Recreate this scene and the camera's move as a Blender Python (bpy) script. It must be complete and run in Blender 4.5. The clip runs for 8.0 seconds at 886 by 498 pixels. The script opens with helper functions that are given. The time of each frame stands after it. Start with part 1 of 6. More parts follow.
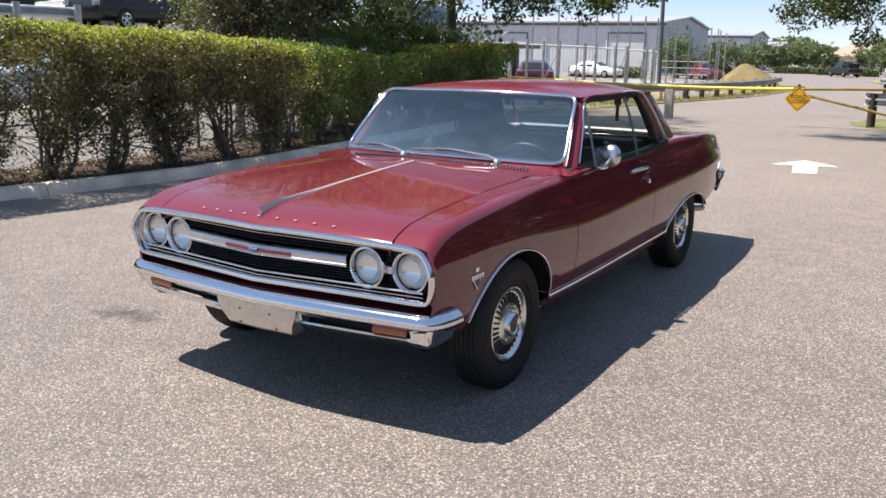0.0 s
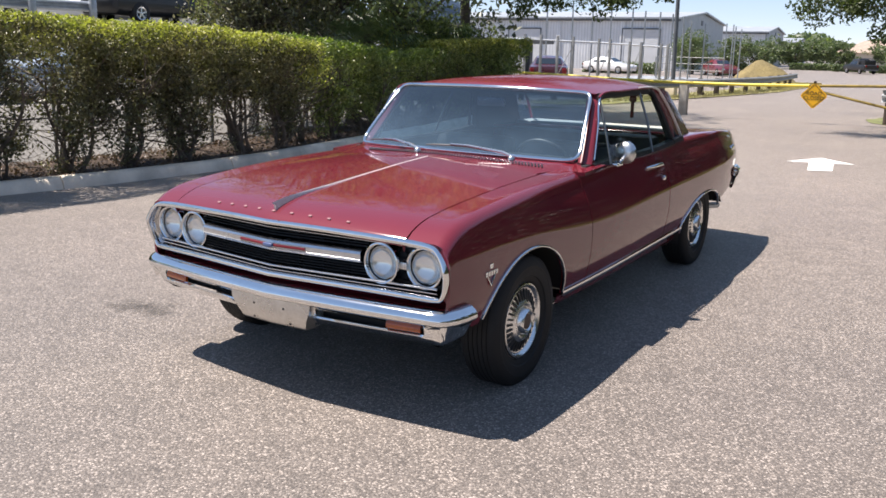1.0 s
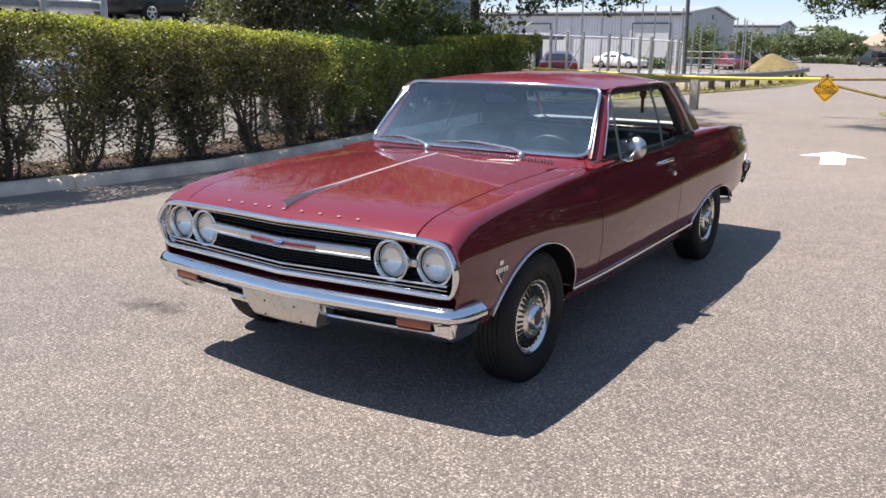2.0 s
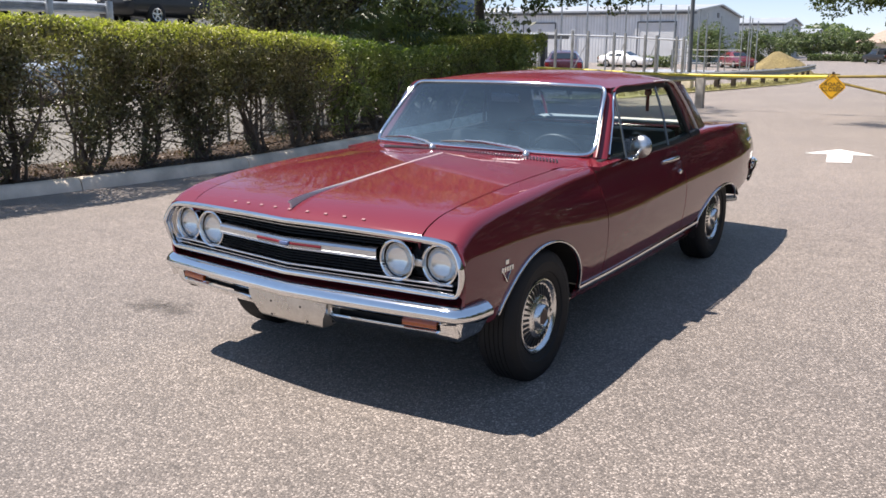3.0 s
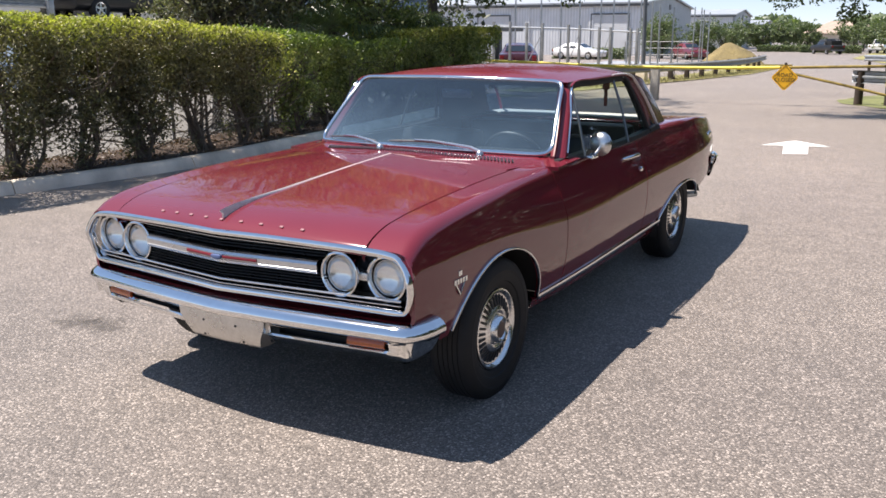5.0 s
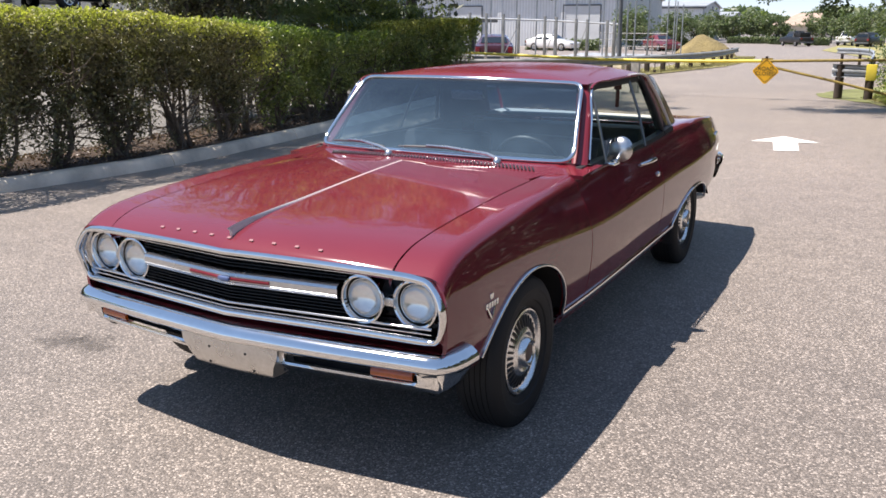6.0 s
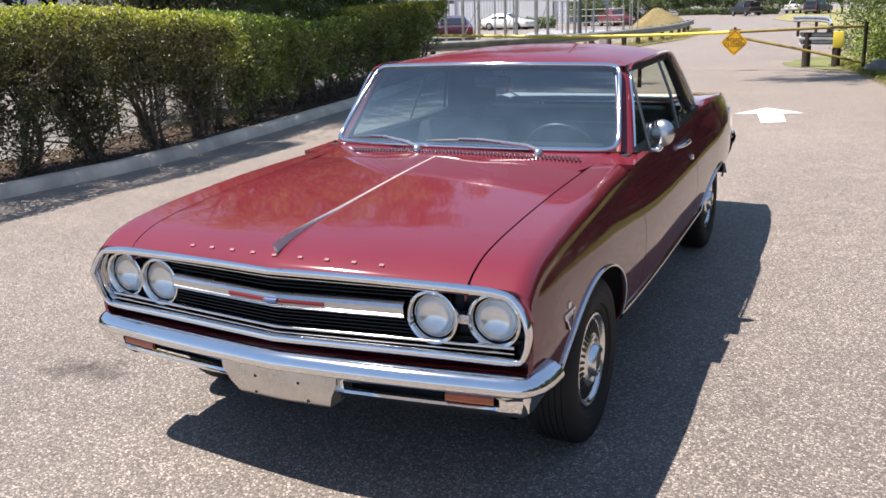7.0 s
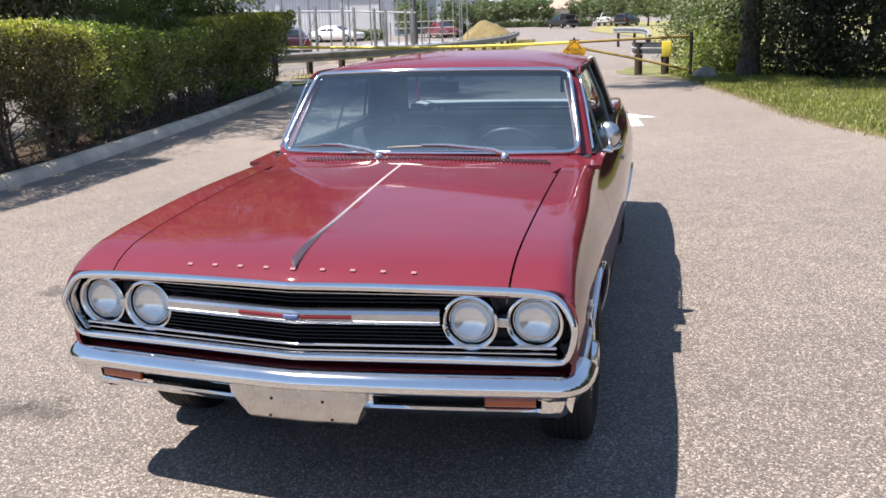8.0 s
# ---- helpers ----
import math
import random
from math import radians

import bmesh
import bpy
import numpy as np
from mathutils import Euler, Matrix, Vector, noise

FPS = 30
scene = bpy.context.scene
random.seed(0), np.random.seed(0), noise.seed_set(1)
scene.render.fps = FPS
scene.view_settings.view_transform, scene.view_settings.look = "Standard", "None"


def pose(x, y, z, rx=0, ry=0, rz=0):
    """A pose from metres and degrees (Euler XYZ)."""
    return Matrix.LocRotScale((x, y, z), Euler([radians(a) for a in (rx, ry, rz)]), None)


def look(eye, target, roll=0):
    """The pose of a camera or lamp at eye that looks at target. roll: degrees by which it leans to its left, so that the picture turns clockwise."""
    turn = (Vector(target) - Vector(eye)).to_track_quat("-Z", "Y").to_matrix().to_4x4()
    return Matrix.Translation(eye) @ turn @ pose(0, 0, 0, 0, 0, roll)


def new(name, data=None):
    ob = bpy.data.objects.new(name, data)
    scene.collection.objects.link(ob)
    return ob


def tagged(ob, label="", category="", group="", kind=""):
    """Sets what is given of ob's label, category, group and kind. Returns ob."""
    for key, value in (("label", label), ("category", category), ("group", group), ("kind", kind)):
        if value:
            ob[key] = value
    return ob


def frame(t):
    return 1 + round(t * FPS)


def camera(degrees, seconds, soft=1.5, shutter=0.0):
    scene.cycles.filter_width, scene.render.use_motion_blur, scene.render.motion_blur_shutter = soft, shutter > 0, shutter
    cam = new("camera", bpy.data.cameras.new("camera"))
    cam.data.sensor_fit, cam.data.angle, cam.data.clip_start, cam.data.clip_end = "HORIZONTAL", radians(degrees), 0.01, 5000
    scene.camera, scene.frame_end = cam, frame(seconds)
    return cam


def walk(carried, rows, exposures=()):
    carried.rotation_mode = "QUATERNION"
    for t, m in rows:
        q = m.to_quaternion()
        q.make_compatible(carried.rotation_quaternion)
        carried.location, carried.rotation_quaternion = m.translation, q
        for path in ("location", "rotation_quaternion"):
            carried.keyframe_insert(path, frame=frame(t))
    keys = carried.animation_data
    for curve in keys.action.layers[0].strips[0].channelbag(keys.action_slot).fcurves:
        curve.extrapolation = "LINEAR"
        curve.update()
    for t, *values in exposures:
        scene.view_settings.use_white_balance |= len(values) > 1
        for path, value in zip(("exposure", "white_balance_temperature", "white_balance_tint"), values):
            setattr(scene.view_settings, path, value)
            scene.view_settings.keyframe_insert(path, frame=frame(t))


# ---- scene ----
cam = camera(53.9, 8.0, soft=1.6)
PATH = [
    (0, (2.708, -3.613, 1.591), (1.692, -1.949, 1.148), 0.9),
    (0.5, (2.699, -3.616, 1.589), (1.672, -1.958, 1.145), 1.1),
    (1, (2.697, -3.615, 1.593), (1.659, -1.967, 1.139), 1.1),
    (1.5, (2.698, -3.61, 1.595), (1.65, -1.971, 1.134), 0.9),
    (3, (2.705, -3.615, 1.593), (1.635, -1.989, 1.131), 0.2),
    (3.5, (2.706, -3.609, 1.59), (1.645, -1.979, 1.123), 0.2),
    (4, (2.689, -3.57, 1.596), (1.643, -1.93, 1.131), -0.1),
    (4.5, (2.659, -3.455, 1.583), (1.643, -1.797, 1.115), -0.5),
    (6, (2.232, -3.18, 1.633), (1.305, -1.479, 1.136), 0.1),
    (6.5, (2.008, -3.166, 1.648), (1.121, -1.45, 1.128), -1.3),
    (7, (1.753, -3.062, 1.644), (0.909, -1.33, 1.109), -2.1),
    (7.5, (1.472, -3.072, 1.629), (0.769, -1.276, 1.098), -2.2),
    (8, (1.145, -3.236, 1.631), (0.657, -1.368, 1.109), -2.0),
]
walk(cam, [(t, look(eye, target, roll)) for t, eye, target, roll in PATH], exposures=[(0, 1.20), (4.5, 1.21), (6, 1.26), (8, 1.33)])

# ---- daylight ----
world = bpy.data.worlds.new("daylight")
scene.world = world
world.use_nodes = True
wn = world.node_tree.nodes
sky = wn.new("ShaderNodeTexSky")
sky.sky_type = "NISHITA"
sky.sun_disc = False
sky.sun_elevation = radians(65)
sky.sun_rotation = radians(247)
sky.altitude = 5000
sky.air_density, sky.dust_density, sky.ozone_density = 1.0, 0.0, 2.6
wn["Background"].inputs["Strength"].default_value = 0.195
tone = wn.new("ShaderNodeMix")
tone.data_type, tone.blend_type = "RGBA", "MULTIPLY"
tone.inputs["Factor"].default_value = 1.0
tone.inputs["B"].default_value = (1.02, 0.955, 0.985, 1)
pale = wn.new("ShaderNodeHueSaturation")
pale.inputs["Saturation"].default_value = 1.42
soften = wn.new("ShaderNodeGamma")
soften.inputs["Gamma"].default_value = 0.45
world.node_tree.links.new(sky.outputs["Color"], soften.inputs["Color"])
world.node_tree.links.new(soften.outputs["Color"], pale.inputs["Color"])
world.node_tree.links.new(pale.outputs["Color"], tone.inputs["A"])
world.node_tree.links.new(tone.outputs["Result"], wn["Background"].inputs["Color"])

sun_data = bpy.data.lights.new("sun", "SUN")
sun_data.energy = 4.55
sun_data.angle = radians(0.53)
sun_data.color = (1.0, 0.915, 0.845)
sun = new("sun", sun_data)
sun.matrix_world = look((-8.15, -3.55, 20), (0, 0, 0))

# ---- materials ----
def shader(name):
    m = bpy.data.materials.new(name)
    m.use_nodes = True
    t = m.node_tree
    return m, t, t.nodes["Principled BSDF"]


def tex_noise(t, scale, detail=4.0, rough=0.55, coords=None):
    if coords is None:
        coords = t.nodes.new("ShaderNodeTexCoord").outputs["Object"]
    n = t.nodes.new("ShaderNodeTexNoise")
    n.inputs["Scale"].default_value, n.inputs["Detail"].default_value = scale, detail
    n.inputs["Roughness"].default_value = rough
    t.links.new(coords, n.inputs["Vector"])
    return n.outputs["Fac"]


def ramp(t, fac, stops):
    r = t.nodes.new("ShaderNodeValToRGB")
    el = r.color_ramp.elements
    while len(el) < len(stops):
        el.new(0.5)
    for e, (p, c) in zip(el, stops):
        e.position, e.color = p, (*c, 1)
    t.links.new(fac, r.inputs["Fac"])
    return r.outputs["Color"]


def blend(t, kind, fac, a, b):
    n = t.nodes.new("ShaderNodeMix")
    n.data_type, n.blend_type = "RGBA", kind
    for sock, v in ((n.inputs["Factor"], fac), (n.inputs["A"], a), (n.inputs["B"], b)):
        if isinstance(v, bpy.types.NodeSocket):
            t.links.new(v, sock)
        elif isinstance(v, tuple):
            sock.default_value = (*v, 1)
        else:
            sock.default_value = v
    return n.outputs["Result"]


def relief(t, p, height, strength, distance):
    b = t.nodes.new("ShaderNodeBump")
    b.inputs["Strength"].default_value, b.inputs["Distance"].default_value = strength, distance
    t.links.new(height, b.inputs["Height"])
    t.links.new(b.outputs["Normal"], p.inputs["Normal"])


def plain(name, colour, rough=0.6, metal=0.0, vary=0.25, scale=3.0, fine=60.0, bump=0.15, depth=0.002, coat=0.0, wear=0.12):
    """A surface with broad stains, fine grain and a little relief."""
    m, t, p = shader(name)
    lo = tuple(c * (1 - vary) for c in colour)
    hi = tuple(min(1, c * (1 + vary * 0.8)) for c in colour)
    broad, grain = tex_noise(t, scale), tex_noise(t, fine, 3)
    c = ramp(t, broad, [(0.3, lo), (0.7, hi)])
    c = blend(t, "OVERLAY", 0.35, c, ramp(t, grain, [(0.3, (0.35,) * 3), (0.7, (0.65,) * 3)]))
    t.links.new(c, p.inputs["Base Color"])
    r = t.nodes.new("ShaderNodeMapRange")
    r.inputs["To Min"].default_value, r.inputs["To Max"].default_value = max(0.02, rough - wear), min(1, rough + wear)
    t.links.new(broad, r.inputs["Value"])
    t.links.new(r.outputs["Result"], p.inputs["Roughness"])
    p.inputs["Metallic"].default_value = metal
    p.inputs["Coat Weight"].default_value = coat
    p.inputs["Coat Roughness"].default_value = 0.05
    if bump:
        relief(t, p, grain, bump, depth)
    return m


def make_paint(name, colour, flake=0.25, rough=0.55, coat=1.0, haze=0.045):
    """Old metallic car paint under a polished clear coat."""
    m, t, p = shader(name)
    grain = tex_noise(t, 900, 2)
    broad = tex_noise(t, 1.3, 3)
    c = ramp(t, broad, [(0.3, tuple(v * 0.92 for v in colour)), (0.7, tuple(v * 1.08 for v in colour))])
    c = blend(t, "OVERLAY", flake, c, ramp(t, grain, [(0.3, (0.3,) * 3), (0.7, (0.7,) * 3)]))
    t.links.new(c, p.inputs["Base Color"])
    p.inputs["Metallic"].default_value = 0.04
    p.inputs["Roughness"].default_value = rough
    p.inputs["Specular IOR Level"].default_value = 0.05
    p.inputs["Coat Weight"].default_value = coat
    p.inputs["Coat Roughness"].default_value = haze
    p.inputs["Coat IOR"].default_value = 1.7
    b = t.nodes.new("ShaderNodeBump")
    b.inputs["Strength"].default_value, b.inputs["Distance"].default_value = 0.12, 0.004
    t.links.new(tex_noise(t, 4.0, 2), b.inputs["Height"])
    t.links.new(b.outputs["Normal"], p.inputs["Coat Normal"])
    return m


def make_glass(name, tint, haze=0.0, band=None, veil_colour=(0.6, 0.64, 0.68), mirror=0.11, power_of=4.0):
    """Thin sheet glass: a mirror by Fresnel over a tinted clear pane."""
    m, t, p = shader(name)
    t.nodes.remove(p)
    out = t.nodes["Material Output"]
    clear, gloss, mix, fr = (t.nodes.new("ShaderNode" + k) for k in ("BsdfTransparent", "BsdfGlossy", "MixShader", "LayerWeight"))
    clear.inputs["Color"].default_value = (*tint, 1)
    gloss.inputs["Roughness"].default_value = 0.01
    if band:
        xyz, up = t.nodes.new("ShaderNodeSeparateXYZ"), t.nodes.new("ShaderNodeMapRange")
        t.links.new(t.nodes.new("ShaderNodeTexCoord").outputs["Object"], xyz.inputs["Vector"])
        up.inputs["From Min"].default_value, up.inputs["From Max"].default_value = band
        t.links.new(xyz.outputs["Z"], up.inputs["Value"])
        t.links.new(blend(t, "MIX", up.outputs["Result"], tint, (0.06, 0.11, 0.20)), clear.inputs["Color"])
    fr.inputs["Blend"].default_value = 0.5
    power, gain = t.nodes.new("ShaderNodeMath"), t.nodes.new("ShaderNodeMath")
    power.operation, gain.operation = "POWER", "MULTIPLY_ADD"
    power.inputs[1].default_value = power_of
    gain.inputs[1].default_value, gain.inputs[2].default_value = 0.99 - mirror, mirror
    t.links.new(fr.outputs["Facing"], power.inputs[0])
    t.links.new(power.outputs[0], gain.inputs[0])
    t.links.new(gain.outputs[0], mix.inputs["Fac"])
    t.links.new(clear.outputs["BSDF"], mix.inputs[1])
    t.links.new(gloss.outputs["BSDF"], mix.inputs[2])
    last = mix.outputs["Shader"]
    # film of dust whose colour also stands in for light on the glass
    if haze:
        film, veil = t.nodes.new("ShaderNodeMixShader"), t.nodes.new("ShaderNodeBsdfDiffuse")
        veil.inputs["Color"].default_value = (*veil_colour, 1)
        r = t.nodes.new("ShaderNodeMapRange")
        r.inputs["To Min"].default_value, r.inputs["To Max"].default_value = haze * 0.4, haze * 1.6
        t.links.new(tex_noise(t, 5, 4), r.inputs["Value"])
        share_of = r.outputs["Result"]
        # thicker towards the foot, painting the pale reflected sky there
        if band:
            foot, thick = t.nodes.new("ShaderNodeMapRange"), t.nodes.new("ShaderNodeMath")
            foot.inputs["From Min"].default_value, foot.inputs["From Max"].default_value = 1.0, 1.26
            foot.inputs["To Min"].default_value, foot.inputs["To Max"].default_value = 2.6, 0.5
            t.links.new(xyz.outputs["Z"], foot.inputs["Value"])
            thick.operation = "MULTIPLY"
            t.links.new(share_of, thick.inputs[0])
            t.links.new(foot.outputs["Result"], thick.inputs[1])
            share_of = thick.outputs[0]
        t.links.new(share_of, film.inputs["Fac"])
        t.links.new(last, film.inputs[1])
        t.links.new(veil.outputs["BSDF"], film.inputs[2])
        last = film.outputs["Shader"]
    t.links.new(last, out.inputs["Surface"])
    return m


def make_asphalt():
    m, t, p = shader("asphalt")
    co = t.nodes.new("ShaderNodeTexCoord").outputs["Object"]
    v = t.nodes.new("ShaderNodeTexVoronoi")
    v.inputs["Scale"].default_value = 125
    t.links.new(co, v.inputs["Vector"])
    sep = t.nodes.new("ShaderNodeSeparateColor")
    t.links.new(v.outputs["Color"], sep.inputs["Color"])
    stones = ramp(t, sep.outputs["Red"], [(0.0, (0.094, 0.080, 0.071)), (0.45, (0.172, 0.148, 0.131)), (0.8, (0.250, 0.216, 0.192)), (1.0, (0.52, 0.46, 0.415))])
    gaps = ramp(t, v.outputs["Distance"], [(0.25, (1, 1, 1)), (0.75, (0.5, 0.48, 0.46))])
    c = blend(t, "MULTIPLY", 0.8, stones, gaps)
    broad = ramp(t, tex_noise(t, 0.35, 5, 0.6, co), [(0.3, (0.86, 0.85, 0.85)), (0.7, (1.1, 1.08, 1.05))])
    c = blend(t, "MULTIPLY", 1.0, c, broad)
    mid = ramp(t, tex_noise(t, 3.2, 6, 0.7, co), [(0.25, (0.8, 0.8, 0.8)), (0.6, (1.06, 1.06, 1.06))])
    c = blend(t, "MULTIPLY", 1.0, c, mid)
    # the drive's colour is darker at the near end and paler along its length
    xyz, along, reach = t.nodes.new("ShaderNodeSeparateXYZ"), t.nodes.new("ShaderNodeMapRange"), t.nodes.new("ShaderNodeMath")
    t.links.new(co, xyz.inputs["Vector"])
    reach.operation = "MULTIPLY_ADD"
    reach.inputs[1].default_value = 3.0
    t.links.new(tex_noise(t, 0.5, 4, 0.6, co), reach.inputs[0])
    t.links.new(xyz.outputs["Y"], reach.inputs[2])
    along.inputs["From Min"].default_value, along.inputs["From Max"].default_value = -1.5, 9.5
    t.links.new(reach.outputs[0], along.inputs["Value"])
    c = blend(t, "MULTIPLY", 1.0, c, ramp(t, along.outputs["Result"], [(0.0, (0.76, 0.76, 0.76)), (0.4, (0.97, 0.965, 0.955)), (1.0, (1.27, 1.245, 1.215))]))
    t.links.new(c, p.inputs["Base Color"])
    p.inputs["Roughness"].default_value = 0.72
    p.inputs["Specular IOR Level"].default_value = 0.6
    p.inputs["Sheen Weight"].default_value = 0.3
    p.inputs["Sheen Roughness"].default_value = 0.4
    p.inputs["Sheen Tint"].default_value = (1.0, 0.93, 0.86, 1)
    relief(t, p, v.outputs["Distance"], 0.5, -0.005)
    return m


def make_leaf(name, dark, light, gloss=0.45, back=0.3, clump=1.6):
    """Leaves that differ from leaf to leaf and from clump to clump."""
    m, t, p = shader(name)
    geo = t.nodes.new("ShaderNodeNewGeometry")
    c = ramp(t, geo.outputs["Random Per Island"], [(0.0, dark), (0.6, tuple((a + b) / 2 for a, b in zip(dark, light))), (1.0, light)])
    c = blend(t, "MULTIPLY", 1.0, c, ramp(t, tex_noise(t, clump, 3), [(0.3, (0.75, 0.8, 0.75)), (0.7, (1.2, 1.15, 1.1))]))
    t.links.new(c, p.inputs["Base Color"])
    p.inputs["Roughness"].default_value = gloss
    tr = t.nodes.new("ShaderNodeBsdfTranslucent")
    t.links.new(blend(t, "MULTIPLY", 1.0, c, (1.2, 1.5, 0.5)), tr.inputs["Color"])
    mix = t.nodes.new("ShaderNodeMixShader")
    mix.inputs["Fac"].default_value = back
    t.links.new(p.outputs["BSDF"], mix.inputs[1])
    t.links.new(tr.outputs["BSDF"], mix.inputs[2])
    t.links.new(mix.outputs["Shader"], t.nodes["Material Output"].inputs["Surface"])
    return m


def make_ribbed(name, colour, pitch, axis):
    """Profiled sheet metal, ribs upright."""
    m, t, p = shader(name)
    co = t.nodes.new("ShaderNodeTexCoord").outputs["Object"]
    w = t.nodes.new("ShaderNodeTexWave")
    w.bands_direction = axis
    w.inputs["Scale"].default_value = 0.314 / pitch
    t.links.new(co, w.inputs["Vector"])
    c = ramp(t, tex_noise(t, 0.5, 4, 0.6, co), [(0.3, tuple(v * 0.88 for v in colour)), (0.7, tuple(min(1, v * 1.06) for v in colour))])
    # grooves are darkened in the colour too, as shade between the ribs
    c = blend(t, "MULTIPLY", 0.5, c, ramp(t, w.outputs["Fac"], [(0.2, (0.72,) * 3), (0.6, (1,) * 3)]))
    t.links.new(c, p.inputs["Base Color"])
    p.inputs["Roughness"].default_value = 0.5
    relief(t, p, w.outputs["Fac"], 0.5, 0.04)
    return m


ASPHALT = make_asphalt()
PAINT = make_paint("burgundy_paint", (0.132, 0.0114, 0.0204))
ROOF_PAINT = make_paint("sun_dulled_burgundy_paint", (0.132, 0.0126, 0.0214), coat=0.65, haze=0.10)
CHROME = plain("chrome", (0.80, 0.80, 0.80), 0.07, 1.0, vary=0.06, fine=30, bump=0.02, depth=0.001, wear=0.04)
WHEEL_METAL = plain("wheel_cover_metal", (0.82, 0.82, 0.81), 0.24, 1.0, vary=0.06, scale=8, bump=0.03)
LETTER = plain("worn_letter_metal", (0.24, 0.11, 0.12), 0.7, 0.0, vary=0.1, bump=0)
SATIN = plain("satin_metal", (0.62, 0.62, 0.62), 0.28, 1.0, vary=0.1, bump=0.05)
TRIM_GREY = plain("dulled_window_trim", (0.20, 0.20, 0.19), 0.35, 0.8, vary=0.1, bump=0.03)
SPEAR_TRIM = plain("anodised_trim", (0.72, 0.68, 0.64), 0.36, 0.25, vary=0.12, bump=0.05)
PLATE_METAL = plain("dull_chrome", (0.64, 0.62, 0.59), 0.30, 0.9, vary=0.1, scale=14, bump=0.25, depth=0.002)
SILVER = plain("lamp_silver", (0.86, 0.86, 0.84), 0.20, 1.0, vary=0.05, scale=20, bump=0.15, depth=0.002)
BLACK = plain("black_paint", (0.012, 0.012, 0.013), 0.45, vary=0.3)
GRILLE_BLACK = plain("grille_black", (0.010, 0.010, 0.012), 0.35, vary=0.3)
UNDER = plain("underbody_dark", (0.014, 0.013, 0.012), 0.9, vary=0.4)
CAP_BROWN = plain("cap_centre", (0.075, 0.050, 0.045), 0.4, 0.3, vary=0.2, bump=0.05)
RUBBER = plain("tyre_rubber", (0.010, 0.010, 0.0105), 0.72, vary=0.25, scale=8, fine=140)
VINYL = plain("black_vinyl", (0.018, 0.018, 0.019), 0.5, vary=0.2, fine=220)
SHELF = plain("grey_shelf_cloth", (0.50, 0.50, 0.48), 0.9, vary=0.1, fine=200)
# the windscreen film's blue paints reflected sky over the dust
GLASS = make_glass("car_glass", (0.44, 0.57, 0.65), 0.036, band=(1.15, 1.32), veil_colour=(0.30, 0.46, 0.60), mirror=0.14)
SIDE_GLASS = make_glass("side_glass", (0.94, 0.985, 0.93), 0.012, veil_colour=(0.62, 0.72, 0.58), mirror=0.045, power_of=5.0)
BACK_GLASS = make_glass("back_glass", (0.94, 0.985, 0.92), 0.035, veil_colour=(0.66, 0.76, 0.60), mirror=0.03, power_of=9.0)
AMBER = plain("amber_lens", (0.40, 0.085, 0.016), 0.2, vary=0.15, bump=0.2, coat=0.6)
RED = plain("red_insert", (0.19, 0.012, 0.02), 0.35, vary=0.1, bump=0)
BLUE = plain("blue_insert", (0.10, 0.14, 0.28), 0.35, vary=0.1, bump=0)
TAIL_RED = plain("tail_lens", (0.25, 0.01, 0.01), 0.2, vary=0.1, coat=0.6)
DECK_GREY = plain("deck_concrete", (0.17, 0.165, 0.155), 0.9, vary=0.25, scale=1.2, fine=40, bump=0.3, depth=0.004)
CONCRETE = plain("kerb_concrete", (0.76, 0.66, 0.53), 0.9, vary=0.28, scale=2.2, fine=90, bump=0.4, depth=0.004)
MULCH = plain("leaf_litter", (0.055, 0.034, 0.022), 0.95, vary=0.6, scale=14, fine=120, bump=0.9, depth=0.02)
WHITE_LINE = plain("road_paint", (0.74, 0.73, 0.70), 0.7, vary=0.12, scale=6, fine=110, bump=0.4, depth=0.003)
YELLOW = plain("yellow_paint", (0.80, 0.64, 0.07), 0.45, vary=0.14, scale=2.5)
YELLOW_OLD = plain("faded_yellow_paint", (0.24, 0.175, 0.035), 0.7, vary=0.3, scale=5)
SIGN_YELLOW = plain("sign_yellow", (0.80, 0.43, 0.01), 0.4, vary=0.08, scale=4, bump=0.02)
SIGN_BLACK = plain("sign_black", (0.05, 0.035, 0.01), 0.5, vary=0.1, bump=0)
GALV = plain("galvanised_steel", (0.42, 0.44, 0.46), 0.42, 0.7, vary=0.2, scale=4)
POST_GREY = plain("weathered_post", (0.40, 0.375, 0.34), 0.85, vary=0.3, scale=4)
POST_DARK = plain("creosoted_post", (0.045, 0.032, 0.024), 0.85, vary=0.4, scale=6)
BARK = plain("bark", (0.10, 0.085, 0.068), 0.95, vary=0.5, scale=9, fine=50, bump=0.9, depth=0.02)
TWIG = plain("hedge_bark", (0.13, 0.105, 0.08), 0.9, vary=0.4, scale=12, fine=70, bump=0.5, depth=0.006)
SAND = plain("fill_dirt", (0.20, 0.155, 0.065), 0.95, vary=0.3, scale=1.2, fine=9, bump=0.9, depth=0.12)
GRASS_SOIL = plain("turf", (0.155, 0.165, 0.062), 0.95, vary=0.45, scale=1.3, fine=35, bump=0.9, depth=0.03)
# HEDGE_TOP is the hedge leaf's paler copy, sunlight put into its yellow-green
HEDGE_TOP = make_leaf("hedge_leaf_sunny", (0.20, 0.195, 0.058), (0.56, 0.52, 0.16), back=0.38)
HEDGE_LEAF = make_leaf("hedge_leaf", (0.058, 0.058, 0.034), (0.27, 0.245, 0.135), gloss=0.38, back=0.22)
# DARK_LEAF is darker than real leaves: the wood's shade is in its colour
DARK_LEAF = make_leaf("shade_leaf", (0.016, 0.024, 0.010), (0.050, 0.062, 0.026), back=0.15)
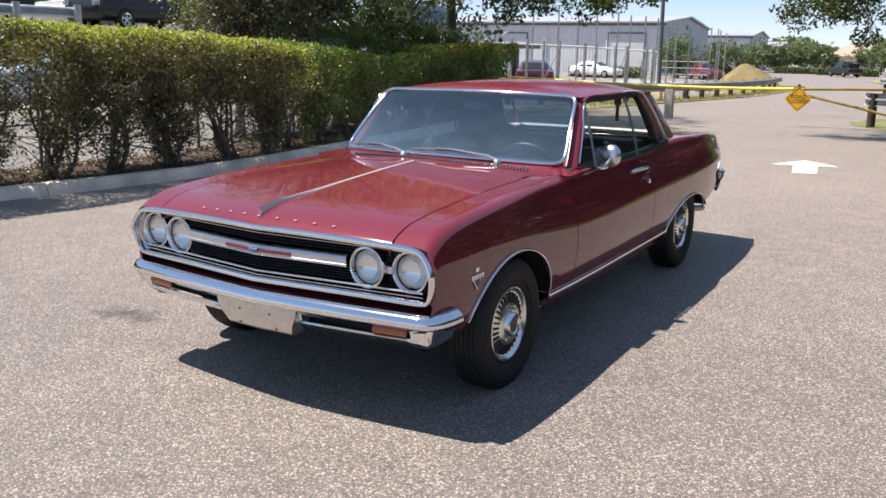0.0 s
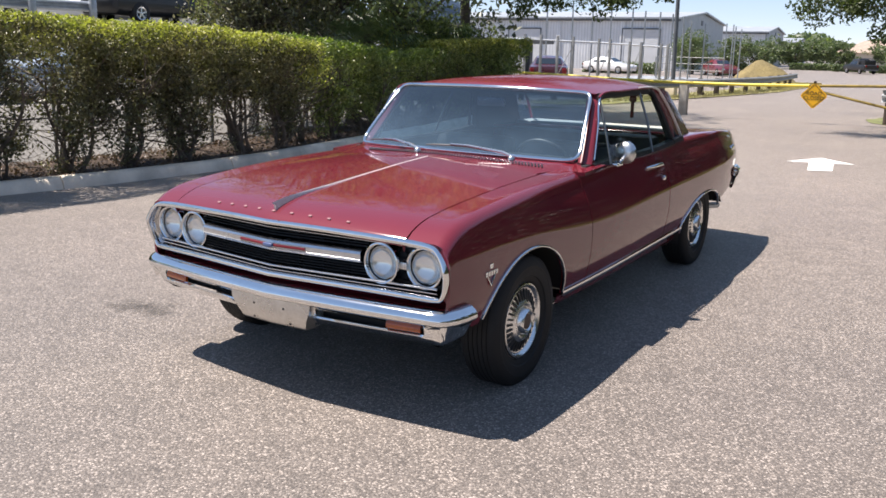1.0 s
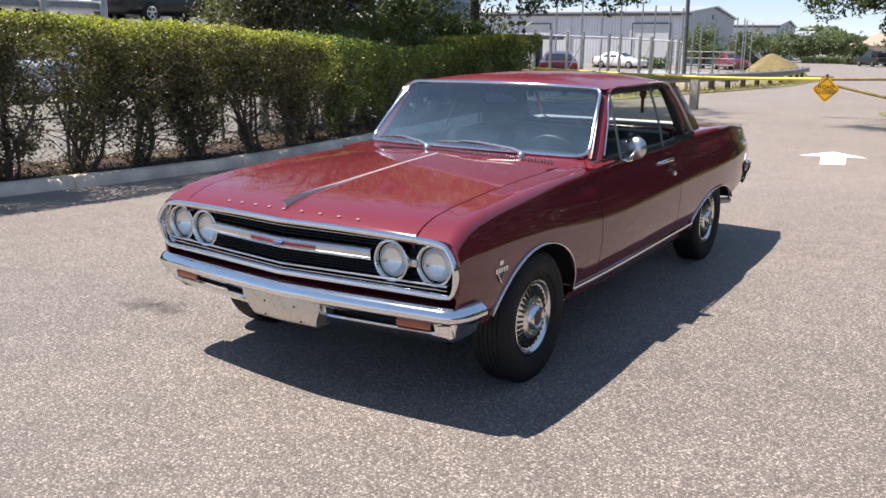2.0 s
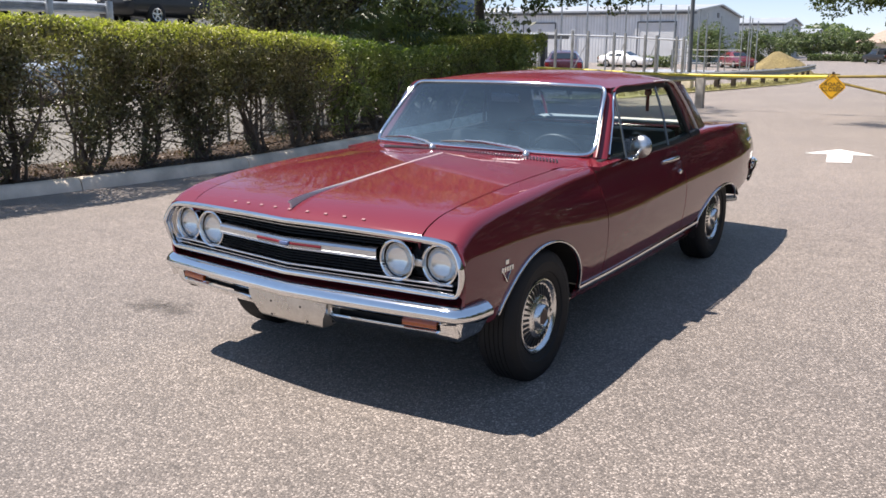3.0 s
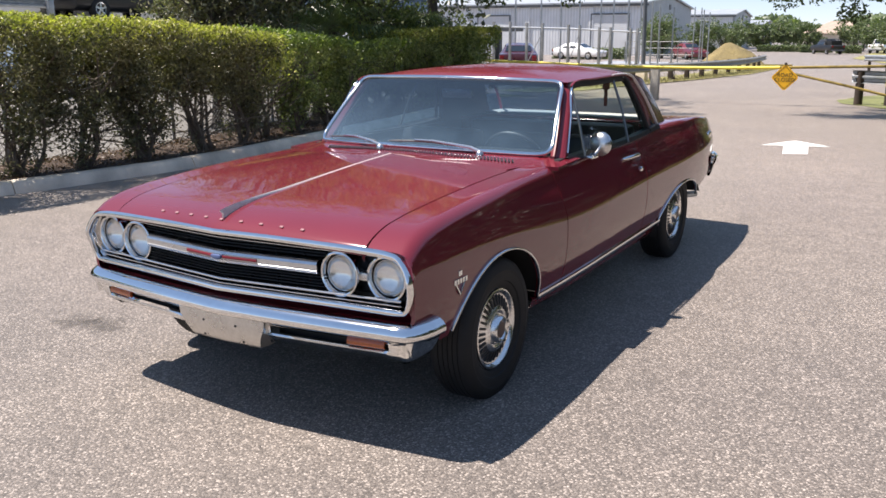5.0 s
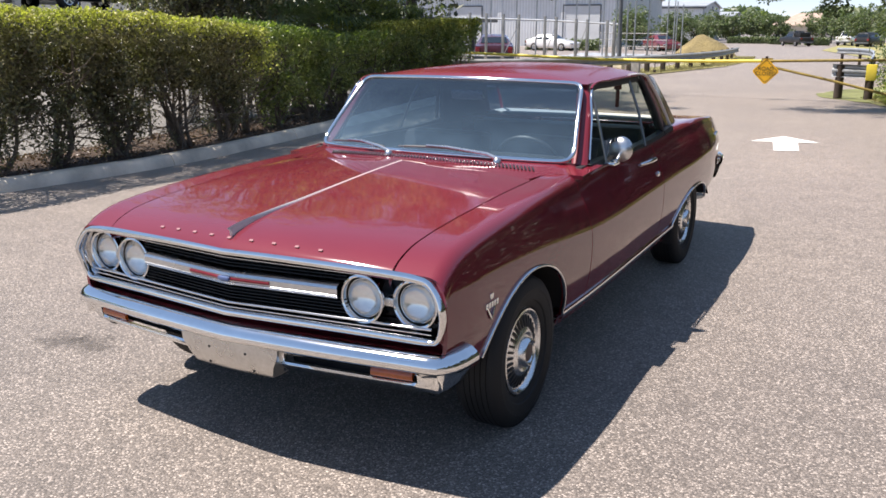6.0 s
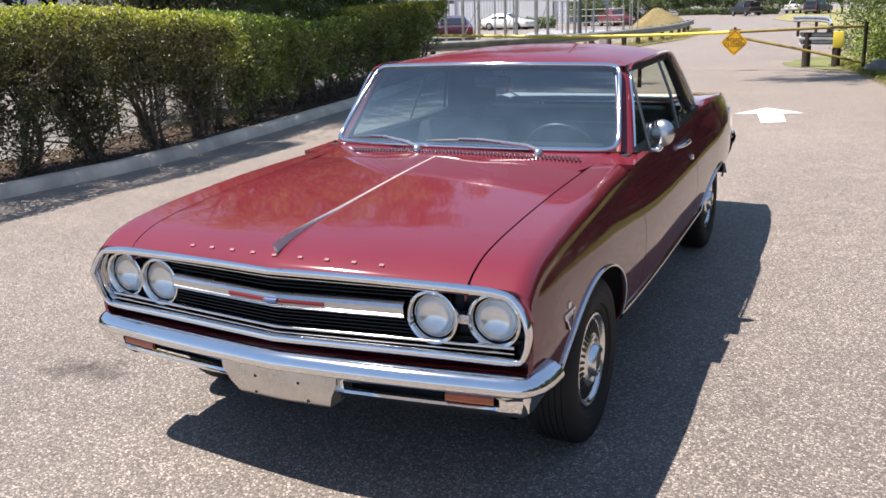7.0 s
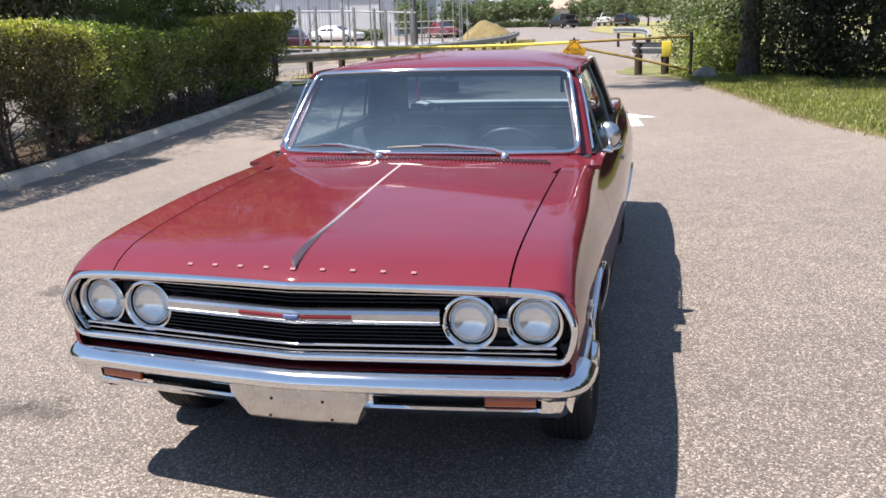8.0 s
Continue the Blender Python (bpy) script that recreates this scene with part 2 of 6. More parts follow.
SHADE_HEDGE = make_leaf("shaded_hedge_leaf", (0.125, 0.15, 0.062), (0.40, 0.42, 0.18), gloss=0.38, back=0.4)
BOUGH_LEAF = make_leaf("bough_leaf", (0.032, 0.052, 0.018), (0.10, 0.125, 0.042), back=0.3)
FRESH_LEAF = make_leaf("fresh_green_leaf", (0.09, 0.13, 0.035), (0.27, 0.31, 0.10), back=0.4)
OAK_LEAF = make_leaf("oak_leaf", (0.12, 0.145, 0.070), (0.33, 0.35, 0.17), back=0.42)
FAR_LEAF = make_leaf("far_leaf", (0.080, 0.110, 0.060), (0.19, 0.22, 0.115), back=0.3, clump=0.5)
PALM_LEAF = make_leaf("palmetto_leaf", (0.07, 0.10, 0.05), (0.20, 0.25, 0.13), back=0.25)
BLADE = make_leaf("grass_blade", (0.15, 0.175, 0.050), (0.35, 0.345, 0.12), back=0.3)
DRY_BLADE = make_leaf("dry_grass_blade", (0.22, 0.19, 0.10), (0.42, 0.36, 0.20), back=0.2)
LITTER = make_leaf("fallen_leaf", (0.06, 0.034, 0.019), (0.17, 0.105, 0.06), back=0.1)
GALV_OLD = plain("dull_galvanised_steel", (0.26, 0.26, 0.25), 0.55, 0.5, vary=0.3, scale=3)
DRY_TURF = plain("dry_turf", (0.24, 0.22, 0.09), 0.95, vary=0.4, scale=1.3, fine=35, bump=0.9, depth=0.03)
WALL_WHITE = make_ribbed("white_sheet_wall", (0.66, 0.68, 0.70), 0.35, "X")
WALL_GREY = make_ribbed("grey_sheet_wall", (0.36, 0.39, 0.42), 0.35, "Y")
ROOF_METAL = plain("roof_metal", (0.40, 0.42, 0.44), 0.45, 0.4, vary=0.15, scale=0.6)
TRIM_DARK = plain("dark_trim", (0.10, 0.11, 0.12), 0.6)
ROLL_DOOR = make_ribbed("roller_door", (0.60, 0.62, 0.64), 0.12, "Z")
TILE_ROOF = plain("shingle_roof", (0.34, 0.26, 0.21), 0.9, vary=0.2, scale=2)
STUCCO = plain("stucco", (0.62, 0.57, 0.48), 0.9, vary=0.12, scale=1.0)
CAR_BLACK = plain("black_car_paint", (0.008, 0.008, 0.009), 0.5, vary=0.2, coat=0.25)
CAR_WHITE = plain("white_car_paint", (0.74, 0.74, 0.74), 0.35, vary=0.05, coat=1.0)
CAR_RED = plain("red_car_paint", (0.13, 0.012, 0.02), 0.3, vary=0.1, coat=1.0)
CAR_MAROON = plain("maroon_car_paint", (0.06, 0.009, 0.013), 0.3, vary=0.1, coat=1.0)
CAR_BLUE = plain("pale_blue_car_paint", (0.30, 0.36, 0.44), 0.35, vary=0.06, coat=1.0)
CAR_GREY = plain("charcoal_car_paint", (0.035, 0.04, 0.048), 0.3, vary=0.1, coat=1.0)
DARK_GLASS = plain("dark_car_glass", (0.012, 0.016, 0.02), 0.06, vary=0.1, bump=0, coat=0.5, wear=0.03)

# ---- mesh helpers ----
def finish(name, bm, material, smooth=True, sharp=38.0, normals=True):
    if normals:
        bmesh.ops.recalc_face_normals(bm, faces=bm.faces)
    if smooth:
        for f in bm.faces:
            f.smooth = True
        for e in bm.edges:
            if len(e.link_faces) == 2 and e.calc_face_angle(0) > radians(sharp):
                e.smooth = False
    me = bpy.data.meshes.new(name)
    bm.to_mesh(me)
    bm.free()
    me.materials.append(material)
    return me


def part(name, bm, material, parent=None, label="", smooth=True, sharp=38.0, at=None):
    """Links a bmesh as one mesh object, under a thing or under a part."""
    ob = new(name, finish(name, bm, material, smooth, sharp))
    if parent:
        ob.parent = parent
    if at is not None:
        ob.matrix_basis = at if isinstance(at, Matrix) else Matrix.Translation(at)
    return tagged(ob, label)


def share(ob, m, parent=None):
    """A further piece on the same mesh."""
    o = new(ob.name.split(".")[0], ob.data)
    o.parent = parent or ob.parent
    o.matrix_basis = m
    return tagged(o, ob.get("label", ""))


def thing(name, label, category, group="", kind="", at=(0, 0, 0), turn=0.0):
    ob = new(name)
    ob.matrix_basis = pose(*at, 0, 0, turn)
    ob.empty_display_size = 0.2
    return tagged(ob, label, category, group, kind)


def add_box(bm, lo, hi, bevel=0.0, m=None):
    r = bmesh.ops.create_cube(bm, size=1)
    lo, hi = Vector(lo), Vector(hi)
    for v in r["verts"]:
        v.co = Vector((lo[i] + (v.co[i] + 0.5) * (hi[i] - lo[i]) for i in range(3)))
    if bevel:
        es = list({e for v in r["verts"] for e in v.link_edges})
        r2 = bmesh.ops.bevel(bm, geom=es, offset=bevel, segments=2, affect="EDGES", profile=0.6)
        vs = list({v for f in r2["faces"] for v in f.verts})
    else:
        vs = r["verts"]
    if m:
        for v in vs:
            v.co = m @ v.co
    return bm


def box(lo, hi, bevel=0.0):
    return add_box(bmesh.new(), lo, hi, bevel)


def loft(rows, closed=False, cap=False, skip=None):
    """A skin over rows of points, each row as long as the next."""
    bm = bmesh.new()
    vs = [[bm.verts.new(p) for p in r] for r in rows]
    n = len(rows[0])
    for i in range(len(rows) - 1):
        for j in range(n if closed else n - 1):
            if skip and skip(i, j):
                continue
            k = (j + 1) % n
            bm.faces.new((vs[i][j], vs[i][k], vs[i + 1][k], vs[i + 1][j]))
    if cap:
        bm.faces.new(vs[0][::-1])
        bm.faces.new(vs[-1])
    return bm


def join(*bms):
    out = bmesh.new()
    for b in bms:
        me = bpy.data.meshes.new("scratch")
        b.to_mesh(me)
        b.free()
        out.from_mesh(me)
        bpy.data.meshes.remove(me)
    return out


def mirrored(bm):
    """The same across the plane x = 0."""
    for v in bm.verts:
        v.co.x = -v.co.x
    bmesh.ops.reverse_faces(bm, faces=bm.faces)
    return bm


def tube(path, radius, n=8, cap=True):
    """A round bar along a path; radius is one number or one a point."""
    pts = [Vector(p) for p in path]
    rad = radius if isinstance(radius, (list, tuple)) else [radius] * len(pts)
    rows, side = [], None
    for i, p in enumerate(pts):
        d = (pts[min(i + 1, len(pts) - 1)] - pts[max(i - 1, 0)]).normalized()
        if side is None:
            side = d.cross(Vector((0, 0, 1)) if abs(d.z) < 0.9 else Vector((1, 0, 0))).normalized()
        side = (side - d * side.dot(d)).normalized()
        up = d.cross(side)
        rows.append([p + (side * math.cos(a) + up * math.sin(a)) * rad[i] for a in (2 * math.pi * k / n for k in range(n))])
    return loft(rows, closed=True, cap=cap)


def lathe(profile, n=32, axis="x", cap=False):
    """Turns (along, radius) pairs about an axis."""
    rows = []
    for k in range(n):
        a = 2 * math.pi * k / n
        c, s = math.cos(a), math.sin(a)
        rows.append([(u, r * c, r * s) if axis == "x" else (r * c, u, r * s) if axis == "y" else (r * c, r * s, u) for u, r in profile])
    rows.append(rows[0])
    bm = loft(rows)
    bmesh.ops.remove_doubles(bm, verts=bm.verts, dist=1e-5)
    return bm


def curve(points, n):
    """A smooth line through points, n points long (Catmull-Rom, even in the given steps)."""
    p = [Vector(q) for q in points]
    p = [p[0] * 2 - p[1], *p, p[-1] * 2 - p[-2]]
    out = []
    for k in range(n):
        u = k / (n - 1) * (len(p) - 3)
        i = min(int(u), len(p) - 4)
        f = u - i
        a, b, c, d = p[i:i + 4]
        out.append(0.5 * (2 * b + (c - a) * f + (2 * a - 5 * b + 4 * c - d) * f * f + (3 * b - a - 3 * c + d) * f ** 3))
    return out


def knots(pairs):
    """A smooth function of one number through (x, value) pairs."""
    xs, ys = np.array([p[0] for p in pairs], float), np.array([p[1] for p in pairs], float)
    d = np.gradient(ys, xs)

    def f(x):
        x = min(max(x, xs[0]), xs[-1])
        i = min(int(np.searchsorted(xs, x, "right")) - 1, len(xs) - 2)
        h = xs[i + 1] - xs[i]
        u = (x - xs[i]) / h
        return float((2 * u**3 - 3 * u**2 + 1) * ys[i] + (u**3 - 2 * u**2 + u) * h * d[i] + (3 * u**2 - 2 * u**3) * ys[i + 1] + (u**3 - u**2) * h * d[i + 1])
    return f


def raw_mesh(name, verts, faces, material, smooth=False):
    """Mesh from numpy arrays of triangles or quads."""
    me = bpy.data.meshes.new(name)
    me.vertices.add(len(verts))
    me.vertices.foreach_set("co", np.asarray(verts, np.float32).ravel())
    k = faces.shape[1]
    me.loops.add(faces.size)
    me.loops.foreach_set("vertex_index", faces.astype(np.int32).ravel())
    me.polygons.add(len(faces))
    me.polygons.foreach_set("loop_start", np.arange(0, faces.size, k, dtype=np.int32))
    me.polygons.foreach_set("loop_total", np.full(len(faces), k, dtype=np.int32))
    me.polygons.foreach_set("use_smooth", np.full(len(faces), smooth))
    me.update(calc_edges=True)
    me.materials.append(material)
    return me


def leaf_mesh(name, centres, size, rng, material, long=2.0, droop=0.2, spread=1.0):
    """Many small folded leaves, each four corners, at the given places."""
    c = np.asarray(centres, float)
    n = len(c)
    d = rng.normal(size=(n, 3)) * (1, 1, spread)
    d[:, 2] -= droop
    d /= np.linalg.norm(d, axis=1)[:, None]
    o = rng.normal(size=(n, 3))
    o = np.cross(d, o)
    o /= np.linalg.norm(o, axis=1)[:, None] + 1e-9
    up = np.cross(d, o)
    s = (size * rng.uniform(0.6, 1.35, n))[:, None]
    v = np.stack([c - d * s * 0.5, c + o * s / long * 0.5 + up * s * 0.08, c + d * s * 0.5, c - o * s / long * 0.5 + up * s * 0.08], 1).reshape(-1, 3)
    i = np.arange(n)[:, None] * 4
    f = np.concatenate([i + [0, 1, 2], i + [0, 2, 3]], 1).reshape(-1, 3)
    return raw_mesh(name, v, f, material)


def scatter(name, centres, size, rng, material, parent=None, kind="", label="", **kw):
    ob = new(name, leaf_mesh(name, centres, size, rng, material, **kw))
    if parent:
        ob.parent = parent
    return tagged(ob, label, kind=kind)


# ---- ground ----
def fall(y):
    """The ground's height: level at the car, then a gentle fall along the road."""
    return -0.0086 * min(max(0.0, y - 12.0), 98.0)


def sheet(name, rows, material, lift=0.0, label="", category="", columns=2, rough=0.0, ragged=0.0):
    """A strip of ground between two edges: rows of (x_left, y_left, x_right, y_right)."""
    pts = []
    if ragged:
        fine = [tuple(a + (b - a) * k / 14 for a, b in zip(p, q)) for p, q in zip(rows, rows[1:]) for k in range(14)] + [rows[-1]]
        rows = [(a + ragged * (noise.noise((b * 1.9, 4, 0)) + 0.6 * noise.noise((b * 6.3, 9, 0))), b, c, d) for a, b, c, d in fine]
    for xl, yl, xr, yr in rows:
        r = []
        for k in range(columns):
            f = k / (columns - 1)
            x, y = xl + (xr - xl) * f, yl + (yr - yl) * f
            r.append((x, y, fall(y) + lift + rough * noise.noise((x * 0.6, y * 0.6, 3))))
        pts.append(r)
    ob = part(name, loft(pts), material, smooth=True)
    return tagged(ob, label, category, kind="structure")


gy = [-800, -60, -20, -8, 0, 6, 12, 14, 20, 30, 45, 60, 80, 110, 200, 500, 2500]
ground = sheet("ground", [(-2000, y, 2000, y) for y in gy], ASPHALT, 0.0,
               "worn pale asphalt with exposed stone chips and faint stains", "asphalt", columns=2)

# kerb line along the hedge bed
KERB = [(-6.9, -5.0, 0), (-6.45, -1.5, 0), (-5.98, 1.0, 0), (-5.68, 2.7, 0), (-5.55, 4.5, 0), (-5.78, 6.6, 0), (-6.12, 8.8, 0), (-6.52, 11.2, 0), (-7.15, 14.0, 0), (-7.75, 16.4, 0), (-8.2, 17.8, 0)]
kerb_line = curve(KERB, 161)


def kerb_section(p, d):
    """Rolled concrete kerb: p on the foot, d along it; the bed lies to the left."""
    side = Vector((-d.y, d.x, 0)).normalized()
    prof = [(-0.005, -0.05), (-0.005, 0.0), (0.025, 0.085), (0.05, 0.118), (0.085, 0.130), (0.19, 0.126), (0.215, 0.11), (0.22, -0.05)]
    return [p + side * a + Vector((0, 0, b + fall(p.y))) for a, b in prof]


kerb = thing("kerb", "weathered rolled concrete kerb along the hedge bed", "kerb", kind="structure")
step = 21
for i in range(0, 160, step):
    seg = kerb_line[i:min(i + step + 1, 161)]
    rows = []
    for k, p in enumerate(seg):
        d = (seg[min(k + 1, len(seg) - 1)] - seg[max(k - 1, 0)]).normalized()
        q = p.copy()
        if k == 0:
            q = p + d * 0.006
        if k == len(seg) - 1:
            q = p - d * 0.006
        q += Vector((noise.noise(p * 2.3) * 0.006, 0, noise.noise(p * 1.7 + Vector((9, 0, 0))) * 0.006))
        rows.append(kerb_section(q, d))
    part("kerb_stone", loft(rows, cap=True), CONCRETE, kerb, sharp=55)

# planted bed behind the kerb
bed_rows = []
for p in kerb_line[::4]:
    bed_rows.append((p.x - 2.15, p.y + 0.25, p.x - 0.2, p.y))
pts = []
for xl, yl, xr, yr in bed_rows:
    pts.append([(xl + (xr - xl) * f, yl + (yr - yl) * f, fall(yl) + 0.02 + 0.085 * min(1, f * 2.2) + 0.03 * noise.noise((xl + f * 6, yl * 1.7, 0))) for f in [k / 10 for k in range(11)]])
bed = tagged(part("planting_bed", loft(pts), MULCH), "brown mulch bed strewn with fallen leaves under the hedge", "mulch bed", kind="structure")

rng = np.random.default_rng(5)
n = 9000
ki = rng.integers(0, 160, n)
kx = np.array([p.x for p in kerb_line])[ki]
ky = np.array([p.y for p in kerb_line])[ki]
off = rng.uniform(0.2, 2.0, n)
lit = np.stack([kx - off + rng.normal(0, 0.03, n), ky + rng.uniform(-0.1, 0.1, n), np.array([fall(y) for y in ky]) + 0.125 - np.clip(off - 1.2, 0, 1) * 0.08 + rng.uniform(0, 0.02, n)], 1)
tagged(scatter("leaf_litter", lit, 0.045, rng, LITTER, spread=0.25), "dry brown leaf litter on the mulch bed", "leaf litter", kind="stuff")

# darker asphalt of the parking lot behind the hedge
LOT = plain("lot_asphalt", (0.135, 0.125, 0.112), 0.9, vary=0.22, scale=0.8, fine=70, bump=0.5, depth=0.004)
sheet("parking_lot", [(-60, -12, -9.4, -12), (-60, -5, -8.9, -5), (-60, 0, -8.1, 0), (-60, 6, -7.6, 6), (-60, 12, -8.8, 12), (-60, 18, -10.4, 18), (-60, 46, -14.0, 46)], LOT, 0.006,
      "greyish worn asphalt of the parking lot", "asphalt", columns=3)

# painted arrow on the road: head towards the gate
bm = bmesh.new()
arrow = [(0.53, 9.28), (0.835, 9.42), (0.71, 10.33), (1.0, 10.41), (0.43, 10.98), (0.07, 10.16), (0.38, 10.25)]
top = [bm.verts.new((x, y, 0.005)) for x, y in arrow]
bm.faces.new(top)
tagged(part("painted_arrow", bm, WHITE_LINE, smooth=False), "worn white direction arrow painted on the asphalt", "road marking", kind="structure")

# oil stains
STAIN, st_t, st_p = shader("oil_stain")
st_p.inputs["Base Color"].default_value = (0.05, 0.045, 0.042, 1)
st_p.inputs["Roughness"].default_value = 0.7
st_mix, st_clear = st_t.nodes.new("ShaderNodeMixShader"), st_t.nodes.new("ShaderNodeBsdfTransparent")
st_geo = st_t.nodes.new("ShaderNodeTexCoord")
st_len = st_t.nodes.new("ShaderNodeVectorMath")
st_len.operation = "LENGTH"
st_t.links.new(st_geo.outputs["Object"], st_len.inputs[0])
st_sub = st_t.nodes.new("ShaderNodeMath")
st_sub.operation = "MULTIPLY_ADD"
st_t.links.new(tex_noise(st_t, 7, 5, 0.7), st_sub.inputs[0])
st_t.links.new(st_len.outputs["Value"], st_sub.inputs[2])
st_sub.inputs[1].default_value = -0.62
st_add = st_t.nodes.new("ShaderNodeMath")
st_add.operation = "ADD"
st_add.inputs[1].default_value = 0.27
st_t.links.new(st_sub.outputs[0], st_add.inputs[0])
st_t.links.new(ramp(st_t, st_add.outputs[0], [(0.0, (0.68,) * 3), (0.12, (1.0,) * 3)]), st_mix.inputs["Fac"])
st_t.links.new(st_p.outputs["BSDF"], st_mix.inputs[1])
st_t.links.new(st_clear.outputs["BSDF"], st_mix.inputs[2])
st_t.links.new(st_mix.outputs["Shader"], st_t.nodes["Material Output"].inputs["Surface"])
for sx, sy, w, d, a in ((-1.46, -0.25, 0.17, 0.17, 15), (-1.66, -0.30, 0.15, 0.15, 60), (-2.6, 1.3, 0.13, 0.13, -20)):
    bm = bmesh.new()
    bm.faces.new([bm.verts.new((w * math.cos(k * math.pi / 10), d * math.sin(k * math.pi / 10), 0)) for k in range(20)])
    tagged(part("oil_stain", bm, STAIN, smooth=False, at=pose(sx, sy, 0.003, 0, 0, a)), "dark oil stain soaked into the asphalt", "stain", kind="structure")

# grass verges
sheet("verge_east", [(1.0, 26, 60, 26), (0.1, 23.6, 60, 23.6), (-0.25, 21.6, 60, 21.6), (0.0, 20.3, 60, 20.3), (0.85, 19.3, 60, 19.3), (1.75, 17.7, 60, 17.7), (2.15, 15.2, 60, 15.2), (2.6, 13.0, 60, 13), (2.95, 10.6, 60, 10.6), (3.35, 9.2, 60, 9.2), (4.1, 7.4, 60, 7.4), (5.6, 5.6, 60, 5.6), (8.5, 3.5, 60, 3.5), (14, 1.5, 60, 1.5), (30, 0, 60, 0)][::-1],
      GRASS_SOIL, 0.012, "green mown grass verge beside the road", "grass", columns=40, rough=0.008, ragged=0.10)
sheet("verge_far", [(1.0, 26.0, 60, 26.0), (1.3, 30, 60, 30), (0.9, 42, 60, 42), (-0.6, 58, 60, 58), (-4.5, 78, 60, 78), (-7.0, 90, 60, 92), (-7.5, 100, 60, 110), (-9.0, 150, 60, 150)], DRY_TURF, 0.03, "dry yellowish grass along the far road", "grass", columns=24, rough=0.02)
sheet("verge_west", [(-9.6, 20.6, -8.4, 20.4), (-9.3, 22.5, -7.6, 22.4), (-9.2, 26, -7.3, 26), (-8.8, 32, -6.7, 32), (-8.7, 40, -6.2, 40), (-9.6, 50, -6.7, 50), (-11, 60, -8.0, 59), (-15, 64, -10.5, 63)], DRY_TURF, 0.03,
      "dry grass strip under the guard rail", "grass", columns=12, rough=0.02)
sheet("verge_hedge_end", [(-9.2, 16.2, -7.9, 16.2), (-9.3, 17.4, -8.3, 17.6), (-9.5, 19.4, -7.6, 19.2)], GRASS_SOIL, 0.03, "patch of grass past the hedge's end", "grass", columns=8, rough=0.02)


def grass(name, n, pick, size, label, blade=None):
    pts = []
    while len(pts) < n:
        q = pick()
        if q:
            pts.append(q)
    tagged(scatter(name, np.array(pts), size, rng, blade or BLADE, long=7.0, droop=-2.2, spread=0.4), label, "grass", kind="stuff")


def pick_east():
    y = rng.uniform(7.0, 21.5)
    edge = np.interp(y, [3.5, 5.6, 7.4, 9.2, 10.6, 13, 15.2, 17.7, 19.9, 23], [8.5, 5.6, 4.1, 3.35, 2.95, 2.6, 2.15, 1.75, 1.25, 1.15])
    x = edge + abs(rng.normal(0, 2.5)) - 0.04 + 0.12 * noise.noise((y * 2.0, 1, 1))
    return (x, y, fall(y) + 0.055)


def pick_west():
    y = rng.uniform(20.5, 58)
    x = np.interp(y, [20, 26, 32, 40, 50, 60], [-8.4, -7.3, -6.7, -6.2, -6.7, -8.0]) - abs(rng.normal(0, 1.0))
    return (x, y, fall(y) + 0.06)


def pick_fringe():
    q = pick_east()
    edge = np.interp(q[1], [3.5, 5.6, 7.4, 9.2, 10.6, 13, 15.2, 17.7, 19.9, 23], [8.5, 5.6, 4.1, 3.35, 2.95, 2.6, 2.15, 1.75, 1.25, 1.15])
    x = edge + rng.normal(0, 0.10)
    return (x, q[1], fall(q[1]) + 0.022)


grass("verge_grass_blades", 26000, pick_east, 0.10, "short green grass blades on the verge")
grass("verge_fringe_blades", 7000, pick_fringe, 0.05, "dry grass fringe along the asphalt edge", DRY_BLADE)
grass("rail_grass_blades", 5000, pick_west, 0.15, "tufts of dry grass along the guard rail", DRY_BLADE)

# ---- the red coupe ----
# The front axle stands at y = 0, the nose points to -y, the driver's side is +x.
WHEELBASE = 2.921
half_width = knots([(-0.72, 0.900), (-0.55, 0.912), (-0.3, 0.917), (0.0, 0.922), (0.7, 0.928), (1.6, 0.930), (2.4, 0.928), (3.2, 0.914), (3.6, 0.889), (3.9, 0.853), (4.1, 0.818), (4.18, 0.798)])
fender_top = knots([(-0.72, 0.778), (-0.695, 0.808), (-0.66, 0.833), (-0.6, 0.859), (-0.45, 0.888), (-0.3, 0.903), (0.0, 0.924), (0.4, 0.941), (0.7, 0.947), (1.2, 0.954), (1.9, 0.956), (2.15, 0.965), (2.4, 0.985), (2.8, 0.992), (3.3, 0.980), (3.8, 0.952), (4.05, 0.930), (4.13, 0.915), (4.2, 0.880)])
centre_top = knots([(-0.72, 0.804), (-0.695, 0.835), (-0.66, 0.859), (-0.6, 0.882), (-0.5, 0.903), (-0.3, 0.926), (0.0, 0.954), (0.2, 0.970), (0.4, 0.982), (0.5, 0.987), (0.64, 0.990), (1.0, 0.985), (2.9, 0.985), (3.2, 0.975), (3.8, 0.945), (4.2, 0.89)])


crease = knots([(-0.72, 0.735), (-0.2, 0.740), (0.1, 0.730), (0.4, 0.705), (0.7, 0.685), (1.1, 0.682), (1.5, 0.697), (2.1, 0.72), (2.9, 0.735), (4.2, 0.74)])


def vee(x, y):
    """The nose runs forward to a point in plan."""
    f = min(max((0.3 - y) / 1.0, 0), 1.02) ** 1.4
    return y - 0.108 * (1 - min(abs(x) / 0.92, 1)) * f


